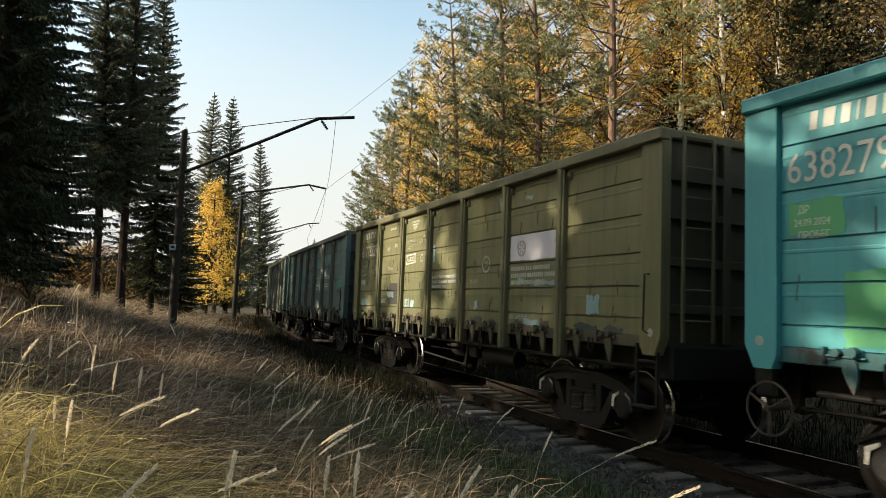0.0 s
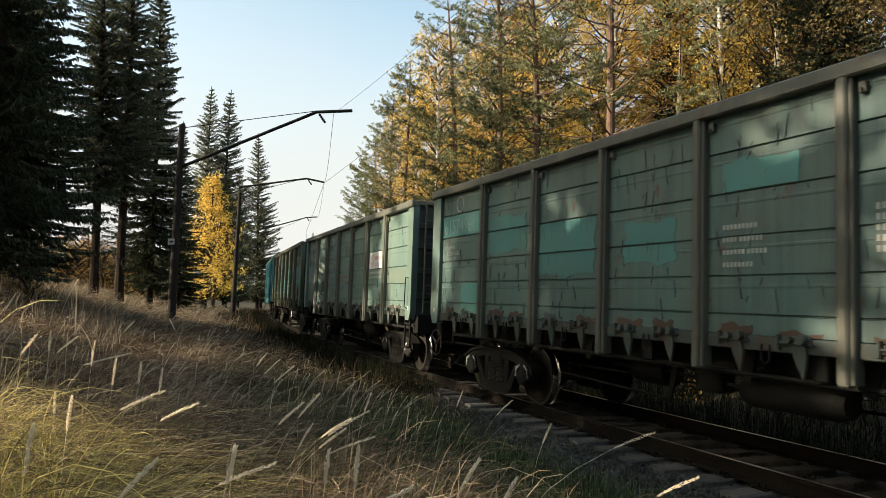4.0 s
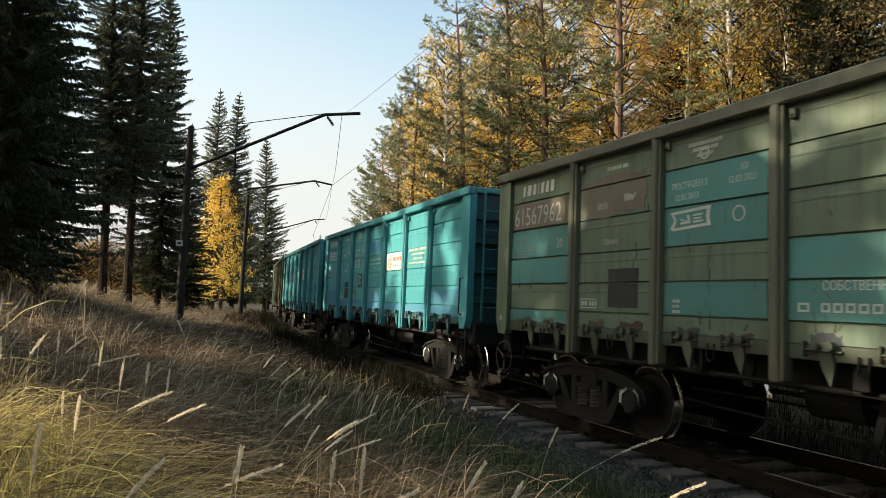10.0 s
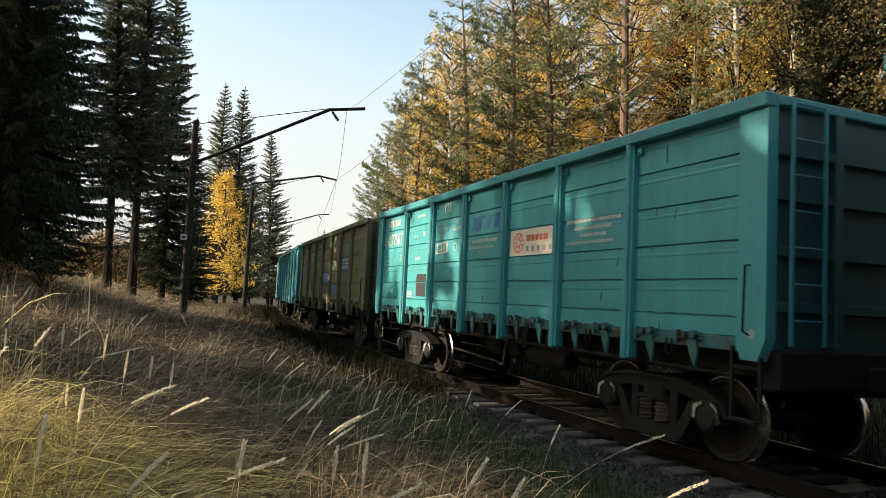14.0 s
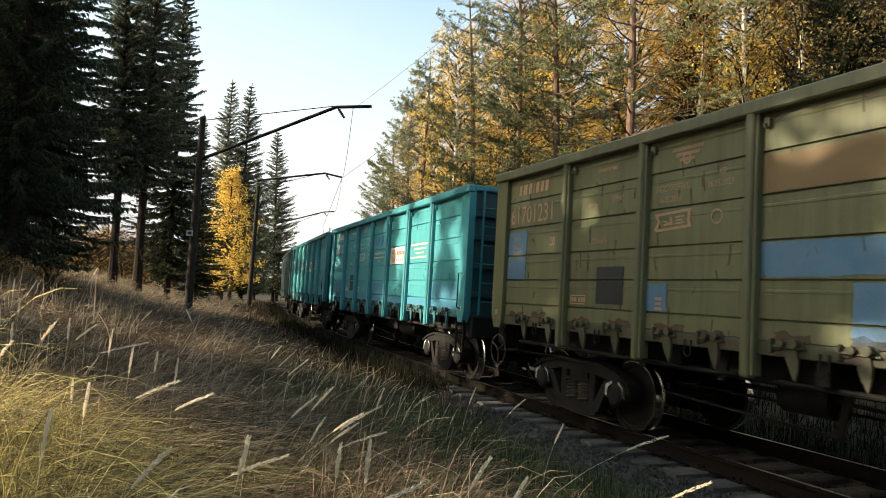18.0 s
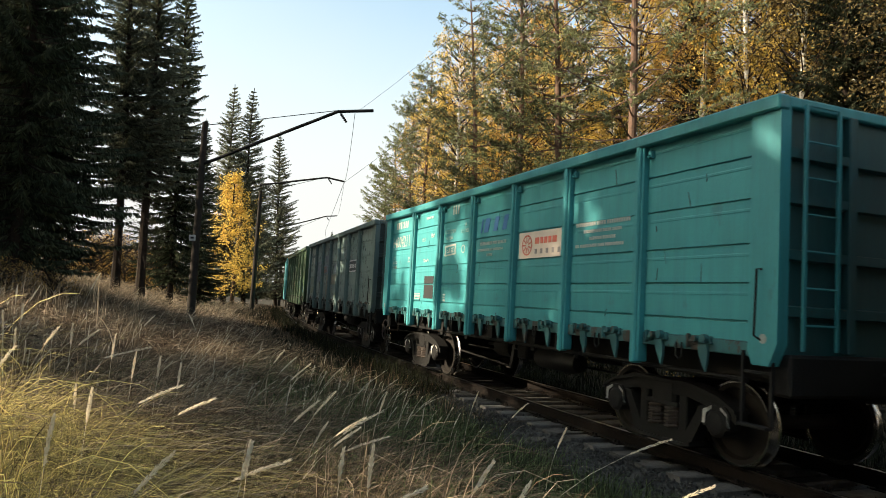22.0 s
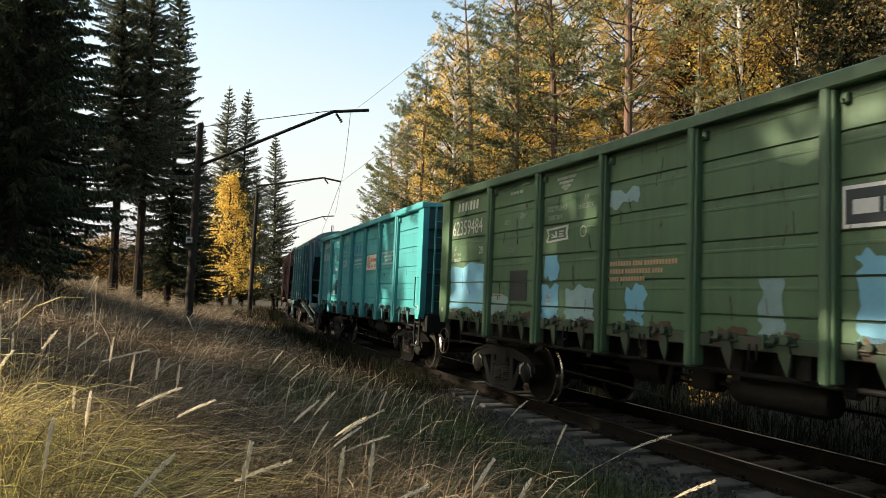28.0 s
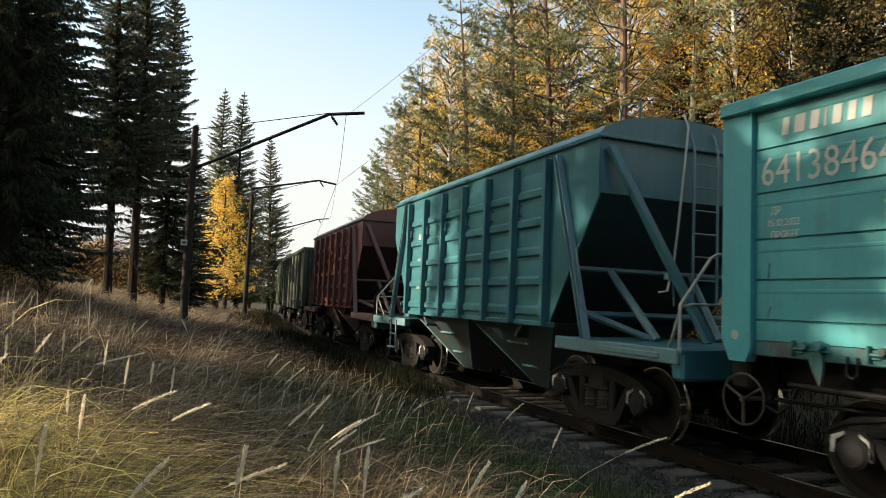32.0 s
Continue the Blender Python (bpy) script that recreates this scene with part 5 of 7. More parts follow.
def train():
    makes = [gondola(OLD_BAY)[0], gondola(NEW_BAY)[0]]
    used = set()
    wagons = []
    teal = (0.037, 0.250, 0.286)
    looks = [
        ("teal", "bright teal open wagon with lime green paint patches", teal, 0.35, None, 0.7),
        ("khaki", "faded khaki open wagon with pale sheet on its side", (0.125, 0.118, 0.052), 0.6, (0.07, 0.04, 0.025), 0.70),
        ("slate", "worn grey-teal open wagon with rust streaks", (0.085, 0.125, 0.11), 0.7, RUST, 0.60),
        ("sage", "faded sage grey-green open wagon with white banner", (0.13, 0.185, 0.155), 0.5, (0.09, 0.06, 0.04), 0.70),
        ("moss", "dull green open wagon with repainted teal panels", (0.105, 0.145, 0.085), 0.6, RUST, 0.68),
        ("teal", "teal open wagon with blue lower boards and cream banner", teal, 0.35, None, 0.7),
        ("teal", "clean teal open wagon with cream banner", (0.038, 0.260, 0.294), 0.35, None, 0.7),
        ("ochre", "weathered olive-brown open wagon with blue patches", (0.128, 0.128, 0.058), 0.7, RUST, 0.68),
        ("teal", "teal open wagon with blue lower boards and banner", (0.035, 0.246, 0.284), 0.35, None, 0.7),
        ("mint", "bright mint-teal open wagon with cream banner", (0.038, 0.276, 0.300), 0.3, None, 0.7),
        ("grey", "badly worn grey-green open wagon with rust streaks", (0.105, 0.175, 0.168), 0.6, (0.05, 0.035, 0.03), 0.61),
        ("green", "grass green open wagon with pale blue paint patches", (0.058, 0.122, 0.058), 0.5, (0.04, 0.06, 0.03), 0.66),
        ("mint", "bright teal open wagon with blue emblem and banner", (0.038, 0.272, 0.298), 0.3, None, 0.7),
        None, None,
        ("dark", "dark brown-green open wagon", (0.075, 0.08, 0.05), 0.6, RUST, 0.66),
        ("olive", "olive green open wagon", (0.09, 0.12, 0.06), 0.6, RUST, 0.66),
    ]
    for i, spec in enumerate(looks):
        if spec is None:
            h = hopper(i == 13)
            wagons.append(h)
            continue
        nm, label, col, wear, spots, at = spec
        kind = int(i in (6, 9, 12))
        w = copy_thing(makes[kind], Matrix.Identity(4)) if kind in used else makes[kind]
        used.add(kind)
        SPAN[w.name] = SPAN[makes[kind].name]
        body = paint(nm + "_wagon_paint", col, 0.9 if nm in OLD_COATS else wear, spots, at, OLD_COATS.get(nm))
        if nm in ("slate", "sage", "moss"):
            rim_col = [c * 0.3 + r * 0.7 for c, r in zip(col, (0.085, 0.066, 0.046))]
        else:
            rim_col = [c * 0.92 for c in col] if spots is None else [c * 0.8 + 0.006 for c in col]
        fr = paint(nm + "_frame_paint", rim_col, wear, spots or RUST, at + (0.03 if spots is None else -0.01))
        grimy = paint(nm + "_sooty_end_paint", [c * 0.42 + 0.004 for c in col], 0.7, (0.05, 0.035, 0.026), 0.52)
        # ends darkened: shade of the wagon gap put into the paint, plus grime
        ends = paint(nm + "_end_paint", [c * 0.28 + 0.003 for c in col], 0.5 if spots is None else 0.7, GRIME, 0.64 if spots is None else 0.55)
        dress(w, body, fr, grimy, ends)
        w["label"] = label
        wagons.append(w)
    return wagons


def hopper(green):
    """A closed hopper wagon: ribbed upright sides, sloped ends over open platforms, arched roof."""
    col = (0.033, 0.135, 0.160) if green else (0.105, 0.03, 0.022)
    body = material("hopper_paint", col, 0.36, 0.0, [c * 0.6 + 0.01 for c in col], 1.8, 0.4, 0.12, 45.0, 0.05, 0.0, [c * 0.6 for c in col], 0.64, (1, 1, 0.45), 0.6, 0.0, 0.4)
    rim = paint("hopper_frame_paint", [c * 0.9 + 0.07 for c in col], 0.4, [c * 0.6 for c in col], 0.66)
    # darker paint holds the shade under slopes and overhang, with grime spots
    shaded_paint = paint("hopper_sooty_paint", [c * 0.3 + 0.006 for c in col], 0.8, GRIME, 0.5)
    w = thing("hopper_wagon", "dark green closed hopper wagon with ribbed sides" if green else "maroon closed hopper wagon with ribbed sides", "railway wagon", "wagons of the train")
    B0, B1, EAVE, L = 1.42, 2.85, 4.02, 5.05
    lo, hi = 3.15, 4.35
    for sd in (0, 1):
        m = Matrix.Rotation(math.pi, 4, "Z") if sd else Matrix.Identity(4)
        # side sheet: trapezoid, full length above, shorter below
        g = Geo().prism([(-lo, B0), (lo, B0), (hi, 3.2), (hi, EAVE), (-hi, EAVE), (-hi, 3.2)], "y", 1.46, 1.49)
        part("side_sheet", g, body, w, "", m)
        for k in range(7):
            x = -lo + 0.05 + k * (2 * lo - 0.1) / 6
            part("rib", Geo().box(x - 0.022, x + 0.022, 1.49, 1.62, B0 - 0.03, EAVE - 0.10, 0.006).box(x - 0.05, x + 0.05, 1.60, 1.625, B0 - 0.03, EAVE - 0.12, 0.006), body, w, "", m)
            if k < 6:
                x2 = x + (2 * lo - 0.1) / 6
                for z in (1.52, 1.98, 2.44, 2.90, 3.36):
                    part("pressing", Geo().prism([(1.48, z), (1.545, z + 0.03), (1.545, z + 0.12), (1.50, z + 0.17), (1.494, z + 0.40), (1.48, z + 0.44)], "x", x + 0.09, x2 - 0.09), body, w, "", m)
                part("lifting_ring", Geo().tube([(x2 - 0.16, 1.51, 3.30), (x2 - 0.16, 1.58, 3.28), (x2 - 0.16, 1.58, 3.14), (x2 - 0.16, 1.51, 3.12)], 0.016, 5), body, w, "", m)
        for s in (-1, 1):
            a, b, c, d = s * (lo + 0.16), s * (lo + 0.27), s * (lo + 1.12), s * (lo + 1.01)
            part("strut", Geo().prism([(a, EAVE - 0.1), (b, EAVE - 0.1), (c, 1.26), (d, 1.26)], "y", 1.50, 1.53).prism([(b - s * 0.02, EAVE - 0.1), (b, EAVE - 0.1), (c, 1.26), (c - s * 0.02, 1.26)], "y", 1.53, 1.60)
                 .prism([(a, EAVE - 0.1), (a + s * 0.02, EAVE - 0.1), (d + s * 0.02, 1.26), (d, 1.26)], "y", 1.53, 1.60), rim, w, "dusty channel strut", m)
        part("side_sill", Geo().box(lo + 0.2, L + 0.9, 1.36, 1.50, 1.08, 1.26, 0.015).box(lo + 1.3, L + 0.6, 1.49, 1.52, 1.13, 1.20, 0.01), rim, w, "", m)
        part("side_sill", Geo().box(-L - 0.9, -lo - 0.2, 1.36, 1.50, 1.08, 1.26, 0.015).box(-L - 0.6, -lo - 1.3, 1.49, 1.52, 1.13, 1.20, 0.01), rim, w, "", m)
        part("bottom_rail", Geo().box(-lo - 0.1, lo + 0.1, 1.44, 1.54, B0 - 0.05, B0 + 0.03, 0.012), body, w, "", m)
        part("eave", Geo().box(-hi, hi, 1.45, 1.535, EAVE - 0.02, EAVE + 0.05, 0.012), body, w, "", m)
        # end: upright upper sheet, sloped floor sheet below
        part("end_sheet", Geo().box(hi - 0.04, hi, -1.46, 1.46, 3.25, EAVE, 0), body, w, "", m)
        part("end_slope", Geo().prism([(hi, 3.25), (hi - 0.04, 3.25), (2.0, 1.2), (2.05, 1.15)], "y", -1.45, 1.45), shaded_paint, w, "sloping sheet with shade painted in", m)
        part("end_lip", Geo().box(hi - 0.02, hi + 0.09, -1.5, 1.5, EAVE - 0.02, EAVE + 0.025, 0.006), body, w, "", m)
        for q in (-1, 1):
            # broad channel from the upper corner down to the middle of the platform
            a, b = Vector((hi + 0.03, q * 1.36, EAVE - 0.16)), Vector((L + 0.2, q * 0.42, 1.28))
            part("end_strut", Geo().add([a + Vector((0, -0.055, 0)), a + Vector((0, 0.055, 0)), b + Vector((0, 0.055, 0)), b + Vector((0, -0.055, 0)), a + Vector((0.09, -0.055, 0.03)), a + Vector((0.09, 0.055, 0.03)), b + Vector((0.09, 0.055, 0.03)), b + Vector((0.09, -0.055, 0.03))],
                                        [(0, 1, 2, 3), (4, 7, 6, 5), (0, 4, 5, 1), (1, 5, 6, 2), (2, 6, 7, 3), (3, 7, 4, 0)]), body, w, "", m)
            part("end_brace", Geo().tube([(hi - 0.75, q * 0.75, 2.25), (hi + 0.1, q * 0.55, 1.28)], 0.06, 6), rim, w, "dusty brace", m)
            part("end_brace", Geo().tube([(hi - 0.45, q * 1.38, 1.62), (hi + 0.05, q * 0.62, 1.29)], 0.05, 6), rim, w, "dusty brace", m)
            part("grab_handle", Geo().tube([(hi - 0.42, q * 1.50, 2.55), (hi - 0.40, q * 1.56, 2.5), (hi - 0.22, q * 1.56, 1.68), (hi - 0.2, q * 1.5, 1.62)], 0.014, 6), rim, w, "bent steel rod", m)
        part("end_brace", Geo().tube([(hi - 0.75, -1.42, 2.25), (hi - 0.75, 1.42, 2.25)], 0.04, 6), rim, w, "cross bar", m)
        part("end_brace", Geo().tube([(hi - 0.42, -1.42, 1.60), (hi - 0.42, 1.42, 1.60)], 0.045, 6), body, w, "cross bar", m)
        part("platform", Geo().box(hi - 0.9, L + 0.95, -1.48, 1.48, 1.20, 1.26, 0.01), body, w, "", m)
        part("buffer_beam", Geo().box(L + 0.75, L + 0.95, -1.46, 1.46, 0.9, 1.26, 0.03), body, w, "", m)
        rl = Geo()
        rl.tube([(L + 0.85, -1.42, 1.26), (L + 0.85, -1.42, 1.75), (L + 0.82, -0.95, 2.32), (L + 0.82, -0.85, 2.37), (L + 0.82, 0.85, 2.37), (L + 0.82, 0.95, 2.32), (L + 0.85, 1.42, 1.75), (L + 0.85, 1.42, 1.26)], 0.021, 6)
        rl.tube([(L + 0.85, -1.40, 1.74), (L + 0.83, -1.2, 1.77), (L + 0.83, 1.2, 1.77), (L + 0.85, 1.40, 1.74)], 0.018, 6)
        rl.tube([(L + 0.84, -1.40, 1.72), (L + 0.55, -1.30, 1.27)], 0.02, 6).tube([(L + 0.84, 1.40, 1.72), (L + 0.55, 1.30, 1.27)], 0.02, 6)
        bx = Geo().box(L + 0.35, L + 0.75, 0.1, 0.16, 1.26, 1.72, 0.01).box(L + 0.35, L + 0.75, 0.62, 0.68, 1.26, 1.72, 0.01).box(L + 0.32, L + 0.78, 0.08, 0.70, 1.66, 1.72, 0.01).box(L + 0.5, L + 0.92, 0.08, 0.70, 1.44, 1.48, 0.01)
        part("step_box", bx, rim, w, "small steel step on the platform", m)
        part("railing", rl, M["dim_white"] if green else M["steel"], w, "bent tube platform railing", m)
        ld = Geo()
        for y in (0.02, 0.45):
            ld.tube([(hi + 0.14, y, 1.75), (hi + 0.14, y, 4.0), (hi + 0.05, y, 4.25), (hi - 0.3, y, EAVE + 0.5), (hi - 0.32, y, EAVE + 0.4)], 0.02, 6)
        for z in np.arange(1.8, 4.1, 0.33):
            ld.tube([(hi + 0.14, 0.02, z), (hi + 0.14, 0.45, z)], 0.014, 6)
        part("ladder", ld, rim, w, "steel end ladder", m)
        part("roof_rail", Geo().tube([(hi - 0.1, -0.75, EAVE + 0.2), (hi - 0.1, -0.75, EAVE + 0.62), (hi - 0.5, -0.75, EAVE + 0.66), (hi - 0.6, -0.75, EAVE + 0.3)], 0.018, 6), body, w, "", m)
        part("brake_line", Geo().tube([(hi - 0.05, -0.02, EAVE + 0.52), (hi + 0.1, -0.06, EAVE + 0.3), (hi + 0.2, -0.3, 2.9), (hi + 0.3, -0.46, 2.3), (hi + 0.3, -0.56, 1.95), (hi + 0.25, -0.66, 1.93)], 0.017, 6), M["dim_white"], w, "pale rope", m)
        part("rope_weight", Geo().box(hi + 0.24, hi + 0.34, -0.58, -0.42, 2.1, 2.2, 0.01).tube([(hi + 0.29, -0.46, 2.1), (hi + 0.3, -0.44, 1.75)], 0.012, 5), rim, w, "small hanging iron", m)
        st = Geo()
        for x in (hi - 0.4, hi):
            st.box(x - 0.03, x + 0.03, 1.49, 1.52, 0.55, 1.2, 0.004)
        st.box(hi - 0.42, hi + 0.02, 1.46, 1.58, 0.53, 0.56, 0.004).box(hi - 0.4, hi, 1.47, 1.52, 0.85, 0.88, 0.004)
        part("step", st, rim, w, "", m)
        c = Geo().box(L + 0.95, L + 1.15, -0.13, 0.13, 0.92, 1.18, 0.03).box(L + 1.0, L + 1.25, -0.2, 0.2, 0.88, 1.22, 0.05)
        part("coupler", c, M["steel"], w, "automatic knuckle coupler", m)
    arch = [(-1.5, EAVE)] + [(1.5 * math.sin(t), EAVE + 0.42 * math.cos(t)) for t in np.linspace(-1.45, 1.45, 13)] + [(1.5, EAVE)]
    part("roof", Geo().prism(arch, "x", -hi, hi), body, w)
    for x in (-2.6, -0.9, 0.9, 2.6):
        part("roof_hatch", Geo().lathe([(0.0, EAVE + 0.52), (0.3, EAVE + 0.5), (0.32, EAVE + 0.38), (0.0, EAVE + 0.38)], 16, "z", (x, 0, 0), False), body, w)
    for x in (-1.56, 1.56):
        g = Geo()
        a, b = 1.5, 0.2
        v = [(x - a, -1.38, B0), (x + a, -1.38, B0), (x + a, 1.38, B0), (x - a, 1.38, B0), (x - b, -0.62, 0.28), (x + b, -0.62, 0.28), (x + b, 0.62, 0.28), (x - b, 0.62, 0.28)]
        g.add(v, [(0, 1, 2, 3), (7, 6, 5, 4), (0, 4, 5, 1), (1, 5, 6, 2), (2, 6, 7, 3), (3, 7, 4, 0)])
        chute = part("discharge_chute", g, shaded_paint, w, "discharge chute with shade painted in")
        for z, wd in ((1.02, 0.34), (0.62, 0.24)):
            y = 0.62 + 0.76 * (z - 0.28) / (B0 - 0.28)
            part("bracket", Geo().box(x - wd, x + wd, y - 0.01, y + 0.06, z, z + 0.035, 0.004), rim, chute)
        for sx in (-1, 1):
            part("edge_strip", Geo().tube([(x + sx * a, 1.38, B0), (x + sx * b, 0.625, 0.3)], 0.02, 5), rim, chute, "pale worn edge")
    part("centre_sill", Geo().box(-L - 0.9, L + 0.9, -0.2, 0.2, 0.86, 1.2, 0.02), M["steel"], w)
    for x in (3.9, -3.9):
        bogie(w, x)
    for x in (4.825, 2.975, -2.975, -4.825):
        wheelset(w, x)
    for z, xx in ((3.05, 2.55), (2.5, 2.55), (1.95, 2.55)):
        if green:
            g = Geo()
            for k in range(5):
                g.box(xx - 0.1 * k - 0.07, xx - 0.1 * k, 1.531, 1.534, z, z + 0.13, 0)
            part("marking", g, M["dim_white"], w, "pale stencilled lettering")
    return w


WAGONS = train()
mark_wagons(WAGONS)
PITCH = 13.92
# distance of each wagon's middle along the line, at the start
AHEAD = [PITCH * i for i in range(13)] + [PITCH * 12 + 12.97, PITCH * 12 + 24.99, PITCH * 12 + 37.96, PITCH * 12 + 51.88]


def run(t):
    """How far the train has come at t seconds, in metres."""
    late = np.interp(t, (0, 3.4, 6.6, 12, 15, 20, 23, 25.5, 28, 32), (0.12, 0.09, 0.03, 0.0, 0.08, 0.12, 0.21, 0.18, 0.15, 0.16))
    return 1.58 + 4.9452 * t + 0.0082 * t * t - float(late)


def wagon_pose(s, half=4.325):
    a, b = line_point(s + half), line_point(s - half)
    c, d = (a + b) / 2, a - b
    return Matrix.Translation((c.x, c.y, 0)) @ Matrix.Rotation(math.atan2(d.y, d.x), 4, "Z") @ Matrix.Rotation(CANT, 4, "X")


# ---- masts, brackets and wires of the overhead line ----
def mast(x, y, tall, lean, mat, label, bracket=None, plate=False):
    z = ground_height(x, y) - 0.4
    ob = thing("overhead_line_mast", label, "mast", "masts along the line", Matrix.Translation((x, y, z)))
    h = tall + 0.4
    n = 9
    part("pole", Geo().tube([(lean * k / n, 0, h * k / n) for k in range(n + 1)], [0.2 - 0.07 * k / n for k in range(n + 1)], 12), mat, ob)
    if bracket:
        (dx, dy, z0, z1, tip) = bracket
        root, knee, end = Vector((lean * 0.8, 0, z0 - z)), Vector((dx * 0.8, dy * 0.8, z1 - z)), Vector((dx, dy, z1 - z + tip))
        part("bracket", Geo().tube([root, root.lerp(knee, 0.5), knee, end], 0.075, 8), M["wire"], ob, "long tapering steel bracket")
        part("stay_rod", Geo().tube([(lean, 0, h - 0.15), knee + Vector((0, 0, 0.05))], 0.018, 6), M["wire"], ob, "thin steel stay")
        ins = Geo().lathe([(0.0, 0.05)] + [(0.03 + 0.05 * (k % 2), -0.05 * k) for k in range(10)] + [(0.0, -0.5)], 10, "z", (0, 0, 0), False)
        part("insulator", ins, M["wire"], ob, "hanging ribbed insulator", Matrix.Translation(knee + Vector((0.12, 0, -0.1))) @ pose(0, 0, 0, 0, -35, 0))
    if plate:
        part("number_plate", Geo().box(-0.15, 0.15, -0.235, -0.225, 4.15, 4.42, 0.002), M["white"], ob, "small white plate")
        part("plate_marking", Geo().box(-0.08, 0.08, -0.239, -0.2355, 4.24, 4.33, 0), M["black"], ob)
    return ob


def wire(name, pts, r=0.012, label="dark overhead wire above the track"):
    ob = new(name, Geo().tube(pts, r, 5).mesh(name, M["wire"]))
    return tagged(ob, label, "wire", "overhead wires")


mast(-11.95, 32.2, 9.35, 0.25, M["concrete"], "tall dark overhead line mast with a long bracket", (8.2, -0.6, 7.55, 10.1, 0.05), True)
mast(-15.9, 56.0, 9.9, 0.35, M["concrete"], "slim dark overhead line mast in the grass", (7.1, 0.0, 10.2, 10.95, -0.3))
mast(-20.2, 64.5, 9.2, 0.6, M["wood"], "slim brown wooden mast in the grass")
mast(-22.5, 92.0, 9.6, 0.2, M["concrete"], "distant overhead line mast beside the track", (7.2, 0.0, 10.0, 11.6, 0.1))


def sag(a, b, drop, n=16):
    a, b = Vector(a), Vector(b)
    return [a.lerp(b, k / n) - Vector((0, 0, 4 * drop * (k / n) * (1 - k / n))) for k in range(n + 1)]


T1, T2, T3 = Vector((-4.6, 31.6, 10.0)), Vector((-8.8, 56.0, 10.65)), Vector((-15.3, 92.0, 11.6))
BACK = Vector((13.0, -14.0, 10.2))
wire("carrier_wire", sag(T1, BACK, 0.9), 0.006)
wire("carrier_wire", sag(T2, T1, 0.7))
wire("carrier_wire", sag(T3, T2, 0.7))
C1, C2, C3 = Vector((-5.2, 33.0, 7.0)), Vector((-10.2, 56, 6.6)), Vector((-16.2, 92, 6.5))
wire("contact_wire", sag(C1, Vector((11, -14, 6.8)), 0.05), 0.007)
wire("contact_wire", sag(C2, C1, 0.05), 0.010)
wire("contact_wire", sag(C3, C2, 0.05), 0.014)


# ---- trees ----
def leaf_soup(points, size, rnd, flat=0.0, aspect=0.6):
    """Small folded leaf shapes at the given points: two triangles each, facing any way."""
    n = len(points)
    P = np.asarray(points, float)
    a = rnd.normal(size=(n, 3))
    a[:, 2] *= 1 - flat
    a /= np.linalg.norm(a, axis=1)[:, None]
    b = rnd.normal(size=(n, 3))
    b -= a * (a * b).sum(1)[:, None]
    b /= np.linalg.norm(b, axis=1)[:, None]
    s = size * rnd.uniform(0.6, 1.3, (n, 1))
    c = np.cross(a, b) * s * 0.25
    V = np.stack([P - a * s, P + b * s * aspect + c, P + a * s, P - b * s * aspect + c], 1).reshape(-1, 3)
    F = [(4 * i, 4 * i + 1, 4 * i + 2, 4 * i + 3) for i in range(n)]
    return V, F


def trunk_geo(tall, r0, rnd, bend=0.25, n=12, r_top=0.05):
    ph = rnd.uniform(0, 6.28)
    pts = [(bend * math.sin(2.0 * k / n + ph) * k / n, bend * math.cos(2.6 * k / n + ph) * k / n, tall * k / n - (0.4 if k == 0 else 0)) for k in range(n + 1)]
    rs = [max(r_top * 0.5, r0 * (1 - k / n) ** 0.8 + r_top * 0.4) for k in range(n + 1)]
    rs[0] = r0 * 1.35
    return pts, rs


def spine(pts, z):
    for a, b in zip(pts, pts[1:]):
        if a[2] <= z <= b[2]:
            t = (z - a[2]) / (b[2] - a[2])
            return Vector(a).lerp(Vector(b), t)
    return Vector(pts[-1])


